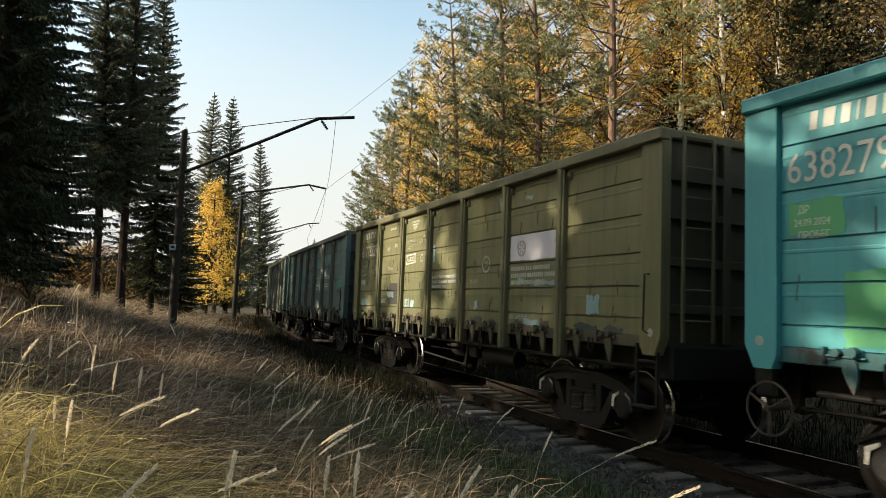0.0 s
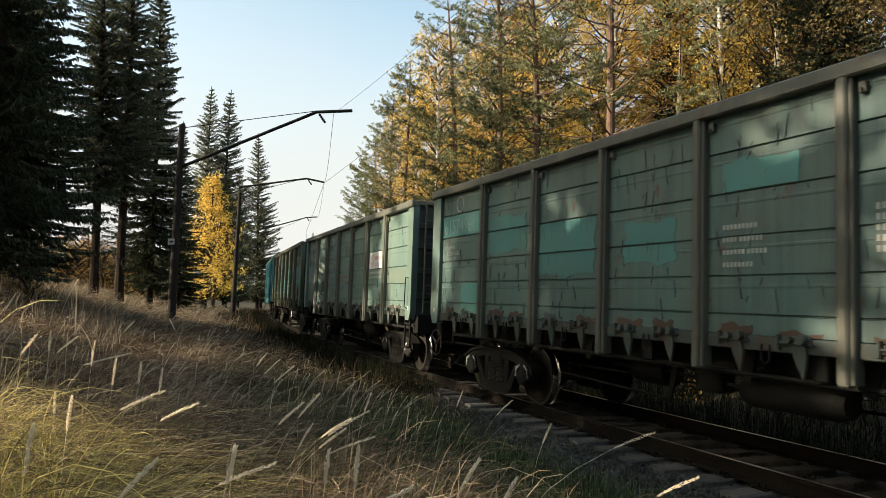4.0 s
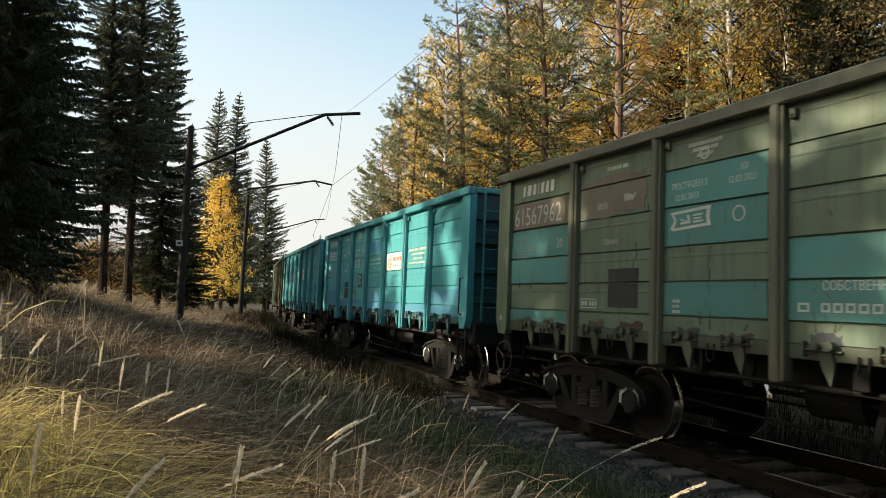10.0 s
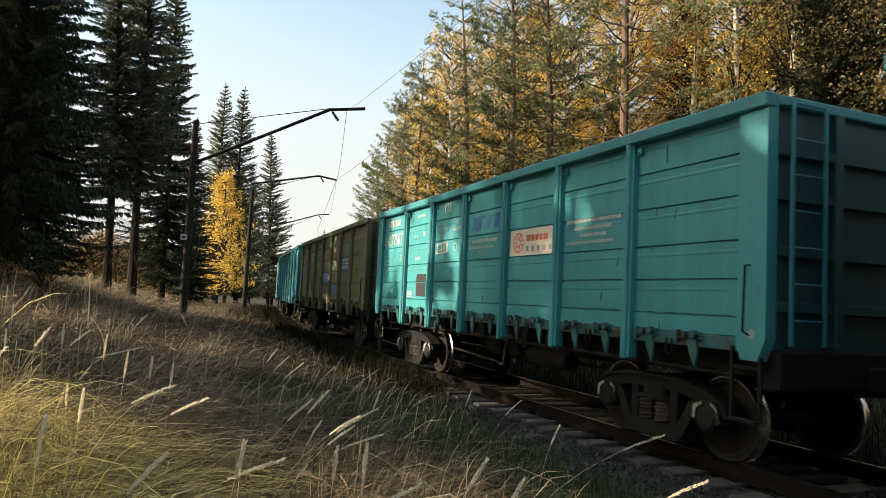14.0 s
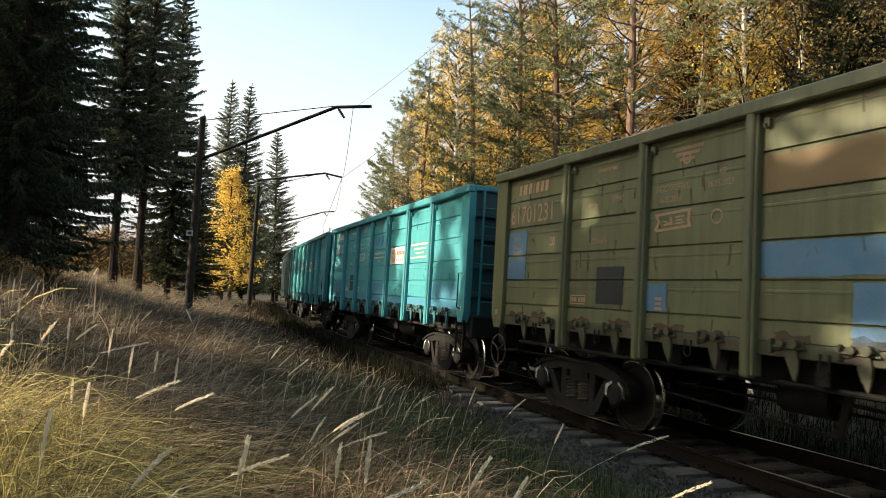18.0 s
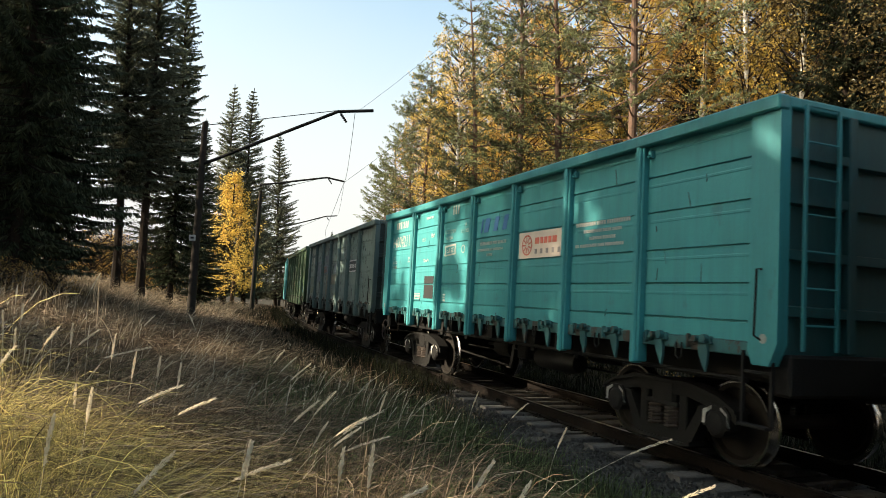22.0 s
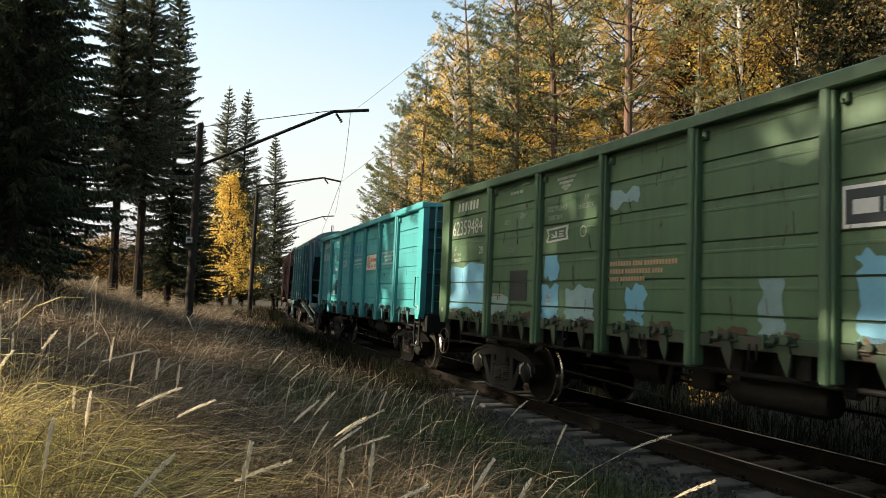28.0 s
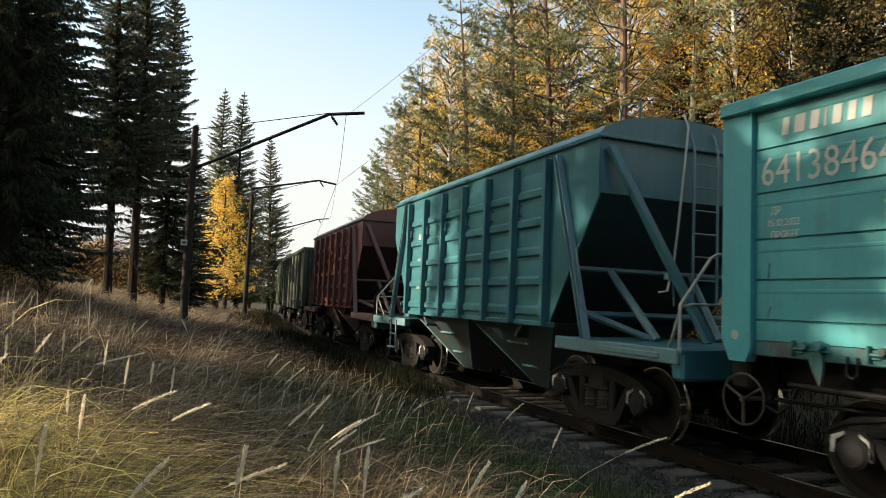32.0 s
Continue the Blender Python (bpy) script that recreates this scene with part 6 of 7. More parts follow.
def spruce_meshes(seed, tall=20.0, bare=0.12, spread=3.0, dens=1.0, whorl=0.016, coarse=1.0, droop=0.98, needles="needle_spruce"):
    """A spruce: whorls of drooping boughs, each hung with narrow sprays of needles."""
    rnd = np.random.default_rng(seed)
    pts, rs = trunk_geo(tall, tall * 0.009, rnd, 0.3)
    g = Geo().tube(pts, rs, 9)
    V, F, k = [], [], 0
    z = tall * bare
    while z < tall * 0.985:
        t = (z / tall - bare) / (1 - bare)
        reach = spread * (1 - t) ** 0.86 * rnd.uniform(0.8, 1.12) + 0.10
        if t < 0.12:
            reach *= 0.6 + 3.3 * t
        c = spine(pts, z)
        for b in range(int(rnd.integers(8, 12)) if coarse < 1.1 else int(rnd.integers(5, 8))):
            az, ln = rnd.uniform(0, 6.28), reach * rnd.uniform(0.55, 1.06)
            d = Vector((math.cos(az), math.sin(az), 0))
            sd = Vector((-d.y, d.x, 0))
            lift = 0.42 - droop * (1 - t) + rnd.uniform(-0.16, 0.16)
            tip = lambda u: c + d * (ln * u) + Vector((0, 0, ln * (lift * u + 0.36 * (1 - t) * u * u)))
            if ln > 1.2 and b % 2 == 0:
                g.tube([tip(0), tip(0.5), tip(0.95)], [0.035, 0.022, 0.008], 4, False)
            m = max(4, int(ln * (20.0 if coarse < 1.1 else 8.0) * dens))
            for j in range(m):
                u = (j + rnd.uniform(0.2, 1.0)) / m
                p = tip(u)
                w = (0.14 + 0.34 * ln * 0.33 * (1 - 0.7 * u)) * rnd.uniform(0.5, 1.2) * (coarse if coarse > 1.1 else 0.5)
                for sgn in (1, -1, 0):
                    e = sd * (sgn * w * rnd.uniform(0.6, 1.1)) + d * (w * rnd.uniform(0.2, 0.9)) + Vector((0, 0, -w * rnd.uniform(0.4, 1.6)))
                    e2 = (d * 0.045 + Vector((0, 0, 0.04)) + sd * rnd.uniform(-0.04, 0.04)) * (coarse if coarse > 1 else 0.5)
                    q = p + sd * (sgn * 0.03)
                    V += [tuple(q - e2), tuple(q + e2), tuple(q + e * 0.7 + e2 * 0.9), tuple(q + e)]
                    F.append((k, k + 1, k + 2, k + 3))
                    k += 4
        z += tall * whorl * rnd.uniform(0.75, 1.3)
    # dead twigs on the bare stem
    for i in range(int(90 * bare / 0.12) if coarse < 1.5 else 0):
        zz = rnd.uniform(0.08, bare + 0.05) * tall
        az, ln = rnd.uniform(0, 6.28), rnd.uniform(0.4, 1.5)
        c = spine(pts, zz)
        g.tube([c, c + Vector((math.cos(az) * ln, math.sin(az) * ln, -rnd.uniform(0.1, 0.6) * ln))], [0.015, 0.005], 3, False)
    return g.mesh("trunk", M["bark_spruce"]), raw_mesh("crown", V, F, M[needles])


def pine_meshes(seed, tall=19.0, low=0.3, spread=4.2):
    """A pine: long thin rising limbs, bare near the stem, with flat fans of needle tufts on their outer half."""
    rnd = np.random.default_rng(seed)
    pts, rs = trunk_geo(tall, 0.19, rnd, 0.5)
    g = Geo().tube(pts, rs, 10)
    limbs, P, D = Geo(), [], []
    z = tall * low
    while z < tall * 0.985:
        t = (z / tall - low) / (1 - low)
        reach = spread * (1 - 0.2 * t - 0.65 * t * t) * (0.8 + 0.3 * math.sin(min(1, t * 3) * 1.57))
        c = spine(pts, z)
        turn = rnd.uniform(0, 6.28)
        count = int(rnd.integers(4, 7))
        for b in range(count):
            az, ln = turn + 6.28 * b / count + rnd.normal() * 0.25, reach * rnd.uniform(0.6, 1.15)
            d = Vector((math.cos(az), math.sin(az), 0))
            sd = Vector((-d.y, d.x, 0))
            up = rnd.uniform(0.12, 0.34) + 0.55 * t * t
            bow = 0.10 * ln * rnd.normal()
            path = [c + d * ln * u + Vector((0, 0, ln * (up * u - 0.10 * math.sin(u * 3.1)))) + sd * (bow * math.sin(2 * u)) for u in (0, 0.25, 0.5, 0.75, 1)]
            limbs.tube(path, [0.034, 0.027, 0.019, 0.012, 0.005], 4, False)
            for j in range(int(5 + ln * 3.4)):
                u = 0.36 + 0.64 * rnd.random() ** 0.75
                k = min(3, int(u * 4))
                a = path[k].lerp(path[k + 1], u * 4 - k)
                side = 1 if j % 2 else -1
                tw = 0.30 * ln * (1.3 - u) * rnd.uniform(0.5, 1.2) + 0.18
                w = (d * rnd.uniform(0.5, 1.0) + sd * side * rnd.uniform(0.3, 1.0) + Vector((0, 0, rnd.uniform(0.0, 0.35)))).normalized()
                limbs.tube([a, a + w * tw], [0.008, 0.003], 3, False)
                for q in range(int(2 + tw * 4.5)):
                    v = 0.3 + 0.75 * rnd.random()
                    o = a + w * (tw * v) + Vector(rnd.normal(size=3) * np.array((0.06, 0.06, 0.03)))
                    for _ in range(5):
                        P.append(tuple(o))
                        D.append(tuple(w * 0.6 + Vector(rnd.normal(size=3)) * 0.55 + Vector((0, 0, 0.25))))
        z += tall * 0.038 * rnd.uniform(0.7, 1.35)
    P, D = np.array(P), np.array(D)
    n = len(P)
    D /= np.linalg.norm(D, axis=1)[:, None]
    B = rnd.normal(size=(n, 3))
    B -= D * (D * B).sum(1)[:, None]
    B /= np.linalg.norm(B, axis=1)[:, None]
    s = 0.15 * rnd.uniform(0.7, 1.3, (n, 1))
    V = np.stack([P, P + D * s * 0.55 + B * 0.021, P + D * s * 1.1, P + D * s * 0.55 - B * 0.021], 1).reshape(-1, 3)
    F = [(4 * i, 4 * i + 1, 4 * i + 2, 4 * i + 3) for i in range(n)]
    return g.mesh("trunk", M["bark_pine"]), limbs.mesh("branching", M["bark_pine"]), raw_mesh("crown", V.tolist(), F, M["needle_pine"])


def broad_meshes(seed, tall=17.0, low=0.22, spread=2.6, leaves=8000, bark="bark_birch", leaf="leaf_gold", size=0.085, cone=False, gap=0.022, twigs=4):
    rnd = np.random.default_rng(seed)
    pts, rs = trunk_geo(tall, tall * 0.0085, rnd, 0.5)
    g = Geo().tube(pts, rs, 8)
    limbs, anchors = Geo(), []
    z = tall * low
    while z < tall * 0.98:
        t = (z / tall - low) / (1 - low)
        reach = spread * ((1 - t) ** 0.7 + 0.12 if cone else (math.sin(min(1.0, 0.25 + t * 0.9) * 2.6)) * 0.95 + 0.2)
        c = spine(pts, z)
        for b in range(3):
            az, ln = rnd.uniform(0, 6.28), reach * rnd.uniform(0.55, 1.15)
            d = Vector((math.cos(az), math.sin(az), 0))
            path = [c, c + d * ln * 0.5 + Vector((0, 0, ln * (0.15 if cone else 0.45))), c + d * ln + Vector((0, 0, ln * (0.2 if cone else 0.62)))]
            limbs.tube(path, [0.035, 0.02, 0.006], 4, False)
            for j in range(twigs):
                u = rnd.uniform(0.35, 1.0)
                a = path[0].lerp(path[1], u * 2) if u < 0.5 else path[1].lerp(path[2], u * 2 - 1)
                q = a + Vector(rnd.normal(size=3)) * (0.24 * ln ** 0.5) - Vector((0, 0, 0.12 if cone else 0.12 + 0.3 * rnd.random()))
                limbs.tube([a, q], [0.008, 0.003], 3, False)
                anchors.append((a, q))
        z += tall * gap * rnd.uniform(0.7, 1.3)
    A = np.array([tuple(a) for a, _ in anchors])
    Q = np.array([tuple(q) for _, q in anchors])
    i = rnd.integers(0, len(A), leaves)
    u = rnd.uniform(0.2, 1.25, (leaves, 1))
    P = A[i] * (1 - u) + Q[i] * u + rnd.normal(size=(leaves, 3)) * np.array((0.13, 0.13, 0.15))
    V, F = leaf_soup(P, size, rnd, 0.0, 0.62)
    return g.mesh("trunk", M[bark]), limbs.mesh("branching", M["bark_spruce"]), raw_mesh("crown", V, F, M[leaf])


def tree(name, label, meshes, x, y, scale=1.0, turn=0.0, group="", tilt=0.0, wide=1.0):
    ob = thing(name, label, "tree", group, Matrix.Translation((x, y, ground_height(x, y) - 0.05)) @ pose(0, 0, 0, 0, tilt, turn))
    ob.scale = (scale * wide, scale * wide, scale)
    for me in meshes:
        nm = me.name.split(".")[0]
        part(nm, me, me.materials[0], ob)
    return ob


SPRUCE = [spruce_meshes(11, 21, 0.06, 3.6, 0.9, 0.0120), spruce_meshes(12, 24, 0.25, 3.0, 1.0, 0.0105, needles="needle_sunlit"), spruce_meshes(13, 19, 0.08, 3.2, 0.9, 0.0125), spruce_meshes(14, 17, 0.05, 3.6, 0.7, 0.0165, 1.0, 0.62, "needle_sunlit"), spruce_meshes(15, 20, 0.10, 3.3, 0.36, 0.024, 1.9)]
PINE = [pine_meshes(21, 20, 0.22, 5.0), pine_meshes(22, 19, 0.1, 4.3), pine_meshes(23, 18, 0.06, 4.1), pine_meshes(24, 21, 0.45, 4.0)]
GOLD = [broad_meshes(31, 17.5, 0.2, 2.7, 11500, size=0.060, twigs=4), broad_meshes(32, 18, 0.25, 2.5, 11500, leaf="leaf_orange", size=0.060, twigs=4),
        broad_meshes(33, 16, 0.12, 2.6, 11500, leaf="leaf_gold", size=0.060, twigs=4), broad_meshes(34, 17, 0.2, 2.5, 11500, leaf="leaf_brown", size=0.060, twigs=4)]
FARGOLD = [broad_meshes(35 + i, 17, 0.2, 2.7, 3600, leaf=lf, size=0.14, twigs=1, gap=0.03) for i, lf in enumerate(("leaf_gold", "leaf_orange", "leaf_gold", "leaf_brown"))]
LARCH = [broad_meshes(41, 11, 0.1, 2.9, 9500, bark="bark_spruce", leaf="leaf_gold", size=0.07, cone=True)]
BUSH = [broad_meshes(51, 2.6, 0.08, 1.3, 900, bark="bark_spruce", leaf="leaf_brown", size=0.045, gap=0.09, twigs=3), broad_meshes(52, 2.2, 0.05, 1.2, 900, bark="bark_spruce", leaf="leaf_orange", size=0.042, gap=0.09, twigs=3)]

PN, GD = "tall pine with grey-green needles and orange bark", "slender birch with golden autumn leaves"
DARK, PALE = "tall dark green spruce with drooping boughs", "tall sunlit spruce with a bare lower stem"
# spruces on the outer side of the curve: (kind, x, y, scale, turn)
for k, x, y, sc, tn in ((0, -13.6, 21.5, 1.0, 20), (0, -17.5, 25.5, 1.1, 130), (2, -16.3, 28.2, 1.1, 60), 
                        (2, -25.0, 25.0, 1.1, 30), (0, -18.0, 50.0, 0.66, 200)):
    tree("spruce", DARK, SPRUCE[k], x, y, sc, tn, "spruces beside the line")
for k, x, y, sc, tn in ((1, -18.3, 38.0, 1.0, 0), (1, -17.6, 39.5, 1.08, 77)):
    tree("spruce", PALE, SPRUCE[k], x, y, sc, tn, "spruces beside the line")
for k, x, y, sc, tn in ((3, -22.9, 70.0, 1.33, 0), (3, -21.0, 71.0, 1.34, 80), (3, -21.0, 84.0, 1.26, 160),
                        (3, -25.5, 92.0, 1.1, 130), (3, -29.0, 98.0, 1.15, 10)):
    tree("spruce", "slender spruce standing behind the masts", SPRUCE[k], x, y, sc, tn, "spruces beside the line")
for k, x, y, sc in ((3, -19.5, 150, 0.95), (3, -16.5, 152, 0.88), (2, -26, 150, 0.8)):
    tree("spruce", "small far spruce on the skyline", SPRUCE[k], x, y, sc, 0, "spruces beside the line")
tree("spruce", DARK, SPRUCE[2], -17.3, 43.0, 1.2, 300, "spruces beside the line", 0, 0.8)
# row of pines out of view, added to shade the far wagons
for k in range(14):
    tree("pine", PN, PINE[3], -26.0 - (k % 2) * 2.2 - (3.0 if k > 7 else 0.0), 29.0 + 1.7 * k, 0.76 + 0.03 * (k % 3), 70 * k, "trees on the outer slope")
tree("larch", "narrow golden yellow larch beside the masts", LARCH[0], -18.9, 58.5, 1.05, 0)

# mixed wood on the inner side
for k, x, y, sc, tn in ((0, 6.75, 27.0, 1.05, 200), (1, 4.6, 31.0, 1.05, 10), (1, 3.0, 33.5, 1.0, 90), (1, 1.2, 42.0, 1.05, 30), (2, -2.2, 52.0, 1.05, 300), (2, -3.6, 62.0, 1.05, 10), (2, -5.6, 70.0, 0.95, 120), (2, -8.0, 80.0, 0.9, 210)):
    tree("pine", PN, PINE[k], x, y, sc, tn, "trees on the inner slope")
for k, x, y, sc, tn in ((0, 8.3, 32.0, 1.05, 0), (1, 10.2, 29.0, 1.0, 50), (0, 11.6, 27.0, 1.0, 100), (2, 13.6, 29.0, 1.05, 10), (3, 12.8, 25.2, 1.0, 70), (3, 15.2, 26.0, 1.0, 130), (2, 6.0, 35.0, 1.1, 220),
                        (1, 3.6, 40.0, 1.08, 20), (0, 0.0, 47.0, 1.08, 310), (2, -1.4, 57.0, 1.1, 60), (1, -3.4, 67.0, 1.0, 150), (3, 17.0, 24.0, 1.0, 12), (0, 10, 42, 1.1, 5), (2, 6, 46, 1.15, 40), (1, 12.5, 37, 1.1, 80), (0, 15.5, 34, 1.1, 15), (2, 3.5, 52, 1.15, 99), (0, 8, 56, 1.15, 71), (1, 0.5, 60, 1.1, 33), (2, 2.5, 66, 1.1, 12), (0, -1.5, 73, 1.1, 50), (2, 18.5, 30, 1.1, 61), (3, 20.5, 26, 1.1, 10), (0, 14, 45, 1.1, 20), (2, 17.5, 39, 1.1, 44),
                        (3, 14.6, 20.5, 1.0, 44), (3, 19.5, 21, 1.05, 4), (3, 22, 19, 1.05, 84), (0, 23.5, 24, 1.1, 24)):
    tree("birch", GD, GOLD[k], x, y, sc, tn, "trees on the inner slope")


def scatter_wood():
    """The rest of the wood up the slope and along the line, beyond and behind the camera."""
    r, done = random.Random(77), []
    def free(x, y, gap):
        if any((x - a) ** 2 + (y - b) ** 2 < gap * gap for a, b in done):
            return False
        done.append((x, y))
        return True
    for i in range(400):
        s, o = r.uniform(-30, 120), -r.uniform(15, 40)
        p = at_line(s, o)
        if len(done) < 44 and free(p.x, p.y, 3.4):
            q = r.random()
            if q < 0.62:
                tree("birch", GD, FARGOLD[r.randrange(4)], p.x, p.y, r.uniform(0.9, 1.15), r.uniform(0, 360), "trees on the inner slope")
            elif q < 0.68:
                tree("pine", PN, PINE[r.randrange(3)], p.x, p.y, r.uniform(0.9, 1.1), r.uniform(0, 360), "trees on the inner slope")
            else:
                tree("spruce", DARK, SPRUCE[4], p.x, p.y, r.uniform(0.85, 1.05), r.uniform(0, 360), "trees on the inner slope")
    # unseen wood west of the meadow and behind, placed to shade the line
    for x, y, sc in ((-31, -8, 1.1), (-20.5, 20.5, 1.0), (-24.5, -9, 1.0),
                     (-27, -14, 1.05), (-30, -20, 1.1), (-33, -26, 1.1), (-36, -14, 1.1), (-42, 6, 1.1), (-42, -10, 1.1), (-46, 24, 1.1), (-34, 25, 1.1), (-22, 24.0, 0.95), (-24.5, 28.5, 0.8), (-21.5, 17.6, 0.9), (-14.2, 6.4, 1.0), (-13, -1.2, 1.0), (-16, -5, 1.0), (-12, -12, 1.0), (-7, -16, 1.05), (-17, -12, 1.05), (-12, -19, 1.1), (-3, -21, 1.1), (-19, -20, 1.1), (-8, -24, 1.1), (-1, -28, 1.1), (3, -24, 1.0), (-24, -18, 1.0)):
        k = 4
        tree("spruce", DARK, SPRUCE[k], x, y, sc, r.uniform(0, 360), "spruces beside the line")


# unseen birches, added to dapple the light on the wagons
for x, y, k in ((-15.0, 9.2, 2), (-17.5, 7.6, 1)):
    tree("birch", GD, GOLD[k], x, y, 1.0, x * 23, "trees on the outer slope")
# unseen high-crowned pine, added to shade wagons and near grass
tree("pine", PN, PINE[3], -16.2, 0.9, 1.0, 40, "trees on the outer slope")
# unseen spruce, its bare stem lets low sun reach the tuft
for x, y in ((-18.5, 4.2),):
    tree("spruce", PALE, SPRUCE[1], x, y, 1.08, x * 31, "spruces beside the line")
# more birches out of view, sparse crowns added to break up the sun
for x, y, k in ((-27, 7.5, 0), (-30, 16, 1), (-29, 24, 2), (-23, 17, 2), (-15.0, 0.2, 3), (-45, 12, 0), (-33, 9, 1), (-23.0, 28.6, 1), (-22.0, 5.0, 2)):
    tree("birch", GD, FARGOLD[k], x, y, 1.1, x * 13, "trees on the outer slope")
# birches out of view on the right, added to cut the skylight
for x, y, k in ((20, 2, 0), (24, -3, 2), (22, 8, 1), (27, 4, 0), (26, -10, 1), (31, -4, 2), (19, 13, 0), (30, -14, 0), (25, 12, 2), (29, 8, 1), (34, -20, 2)):
    tree("birch", GD, FARGOLD[k], x, y, 1.0, x * 17, "trees on the inner slope")
for x, y, sc in ((13.5, 24.0, 0.9), (16.5, 27.5, 0.95), (20, 23, 0.95), (11.5, 32, 0.9), (24, 28, 1.0), (17.5, 33, 1.0)):
    tree("spruce", DARK, SPRUCE[2], x, y, sc, x * 40, "trees on the inner slope")
scatter_wood()

rb = random.Random(9)
for i in range(26):
    y = rb.uniform(58, 92)
    tree("bush", "tall golden bush in the sunlit clearing", BUSH[1], -y * rb.uniform(0.40, 0.56), y, rb.uniform(1.3, 2.1), rb.uniform(0, 360), "bushes in the clearing")
for i in range(30):
    x, y = (rb.uniform(-32, -20), rb.uniform(46, 64)) if i < 16 else (rb.uniform(-16.5, -11.5), rb.uniform(18, 24))
    if left_of_line(x, y) > 9:
        tree("bush", "leggy autumn bush with thin brown leaves", BUSH[i % 2], x, y, rb.uniform(0.7, 1.3) if i < 16 else rb.uniform(0.35, 0.6), rb.uniform(0, 360), "bushes under the spruces")
for i in range(40):
    p = at_line(rb.uniform(2, 80), -rb.uniform(4.2, 9))
    tree("bush", "leggy autumn bush with thin brown leaves", BUSH[i % 2], p.x, p.y, rb.uniform(0.7, 1.2), rb.uniform(0, 360), "bushes behind the line")


# ---- grass ----
def blades(name, label, mat, places, tall, wide, seed, lean=0.45, segs=3, swirl=1.8):
    """One field of bent tapering blades; places: x, y, scale."""
    rnd = np.random.default_rng(seed)
    n = len(places)
    P = np.array([(x, y, ground_height(x, y) - 0.02) for x, y, _ in places])
    sc = np.array([s for _, _, s in places])[:, None]
    az = rnd.normal(0.3, swirl, n)
    d = np.stack([np.cos(az), np.sin(az), 0 * az], 1)
    az2 = az + np.pi / 2 + rnd.uniform(-0.6, 0.6, n)
    sd = np.stack([np.cos(az2), np.sin(az2), 0 * az], 1)
    h = tall * rnd.uniform(0.5, 1.2, (n, 1)) * sc
    ln = lean * np.abs(rnd.normal(0.45, 0.55, (n, 1))) * h
    droop = np.minimum(0.75, 0.1 + 0.5 * ln / h * rnd.uniform(0.5, 1.4, (n, 1)))
    twist = rnd.normal(0, 0.25, (n, 1)) * ln
    w = wide * rnd.uniform(0.6, 1.4, (n, 1)) * np.sqrt(sc)
    rows = []
    for k in range(segs):
        u = k / segs
        c = P + d * ln * u ** 1.7 + sd * twist * u ** 2 + np.array((0, 0, 1)) * h * (u - droop * u ** 2.6)
        rows += [c - sd * w * (1 - 0.55 * u), c + sd * w * (1 - 0.55 * u)]
    rows.append(P + d * ln + sd * twist + np.array((0, 0, 1)) * h * (1 - droop))
    m = len(rows)
    V = np.stack(rows, 1).reshape(-1, 3)
    F = []
    for i in range(n):
        b = i * m
        for k in range(segs - 1):
            F.append((b + 2 * k, b + 2 * k + 1, b + 2 * k + 3, b + 2 * k + 2))
        F.append((b + 2 * segs - 2, b + 2 * segs - 1, b + 2 * segs))
    return tagged(new(name, raw_mesh(name, V.tolist(), F, mat)), label, "grass", "", "stuff")


def tangle(name, label, mat, places, span, high, wide, seed, segs=5):
    """Lodged grass: long thin blades that arch over and lie across one another; places: x, y, scale."""
    rnd = np.random.default_rng(seed)
    n = len(places)
    P = np.array([(x, y, ground_height(x, y) - 0.02) for x, y, _ in places])
    sc = np.array([s for _, _, s in places])[:, None]
    az = np.where(rnd.random(n) < 0.62, 0.0, np.pi) + rnd.normal(0, 0.75, n)
    d = np.stack([np.cos(az), np.sin(az), 0 * az], 1)
    sd = np.stack([-np.sin(az), np.cos(az), 0 * az], 1)
    ln = span * rnd.uniform(0.35, 1.35, (n, 1)) * sc
    h = high * rnd.uniform(0.35, 1.35, (n, 1)) * sc
    fall = rnd.uniform(1.5, 2.9, (n, 1))
    curl = rnd.normal(0, 0.2, (n, 1)) * ln
    w = wide * rnd.uniform(0.5, 1.4, (n, 1))
    tip = np.array((0, 0, 1))
    rows = []
    for k in range(segs + 1):
        u = k / segs
        c = P + d * ln * u ** 1.5 + sd * curl * math.sin(2.4 * u) + tip * h * (3 * u - fall * u * u)
        c[:, 2] = np.maximum(c[:, 2], P[:, 2] + 0.02)
        if k < segs:
            up = (tip * 0.6 + sd * 0.5) * w * (1 - 0.6 * u)
            rows += [c - up, c + up]
        else:
            rows.append(c)
    m = len(rows)
    V = np.stack(rows, 1).reshape(-1, 3)
    F = []
    for i in range(n):
        b = i * m
        for k in range(segs - 1):
            F.append((b + 2 * k, b + 2 * k + 1, b + 2 * k + 3, b + 2 * k + 2))
        F.append((b + 2 * segs - 2, b + 2 * segs - 1, b + 2 * segs))
    return tagged(new(name, raw_mesh(name, V.tolist(), F, mat)), label, "grass", "", "stuff")


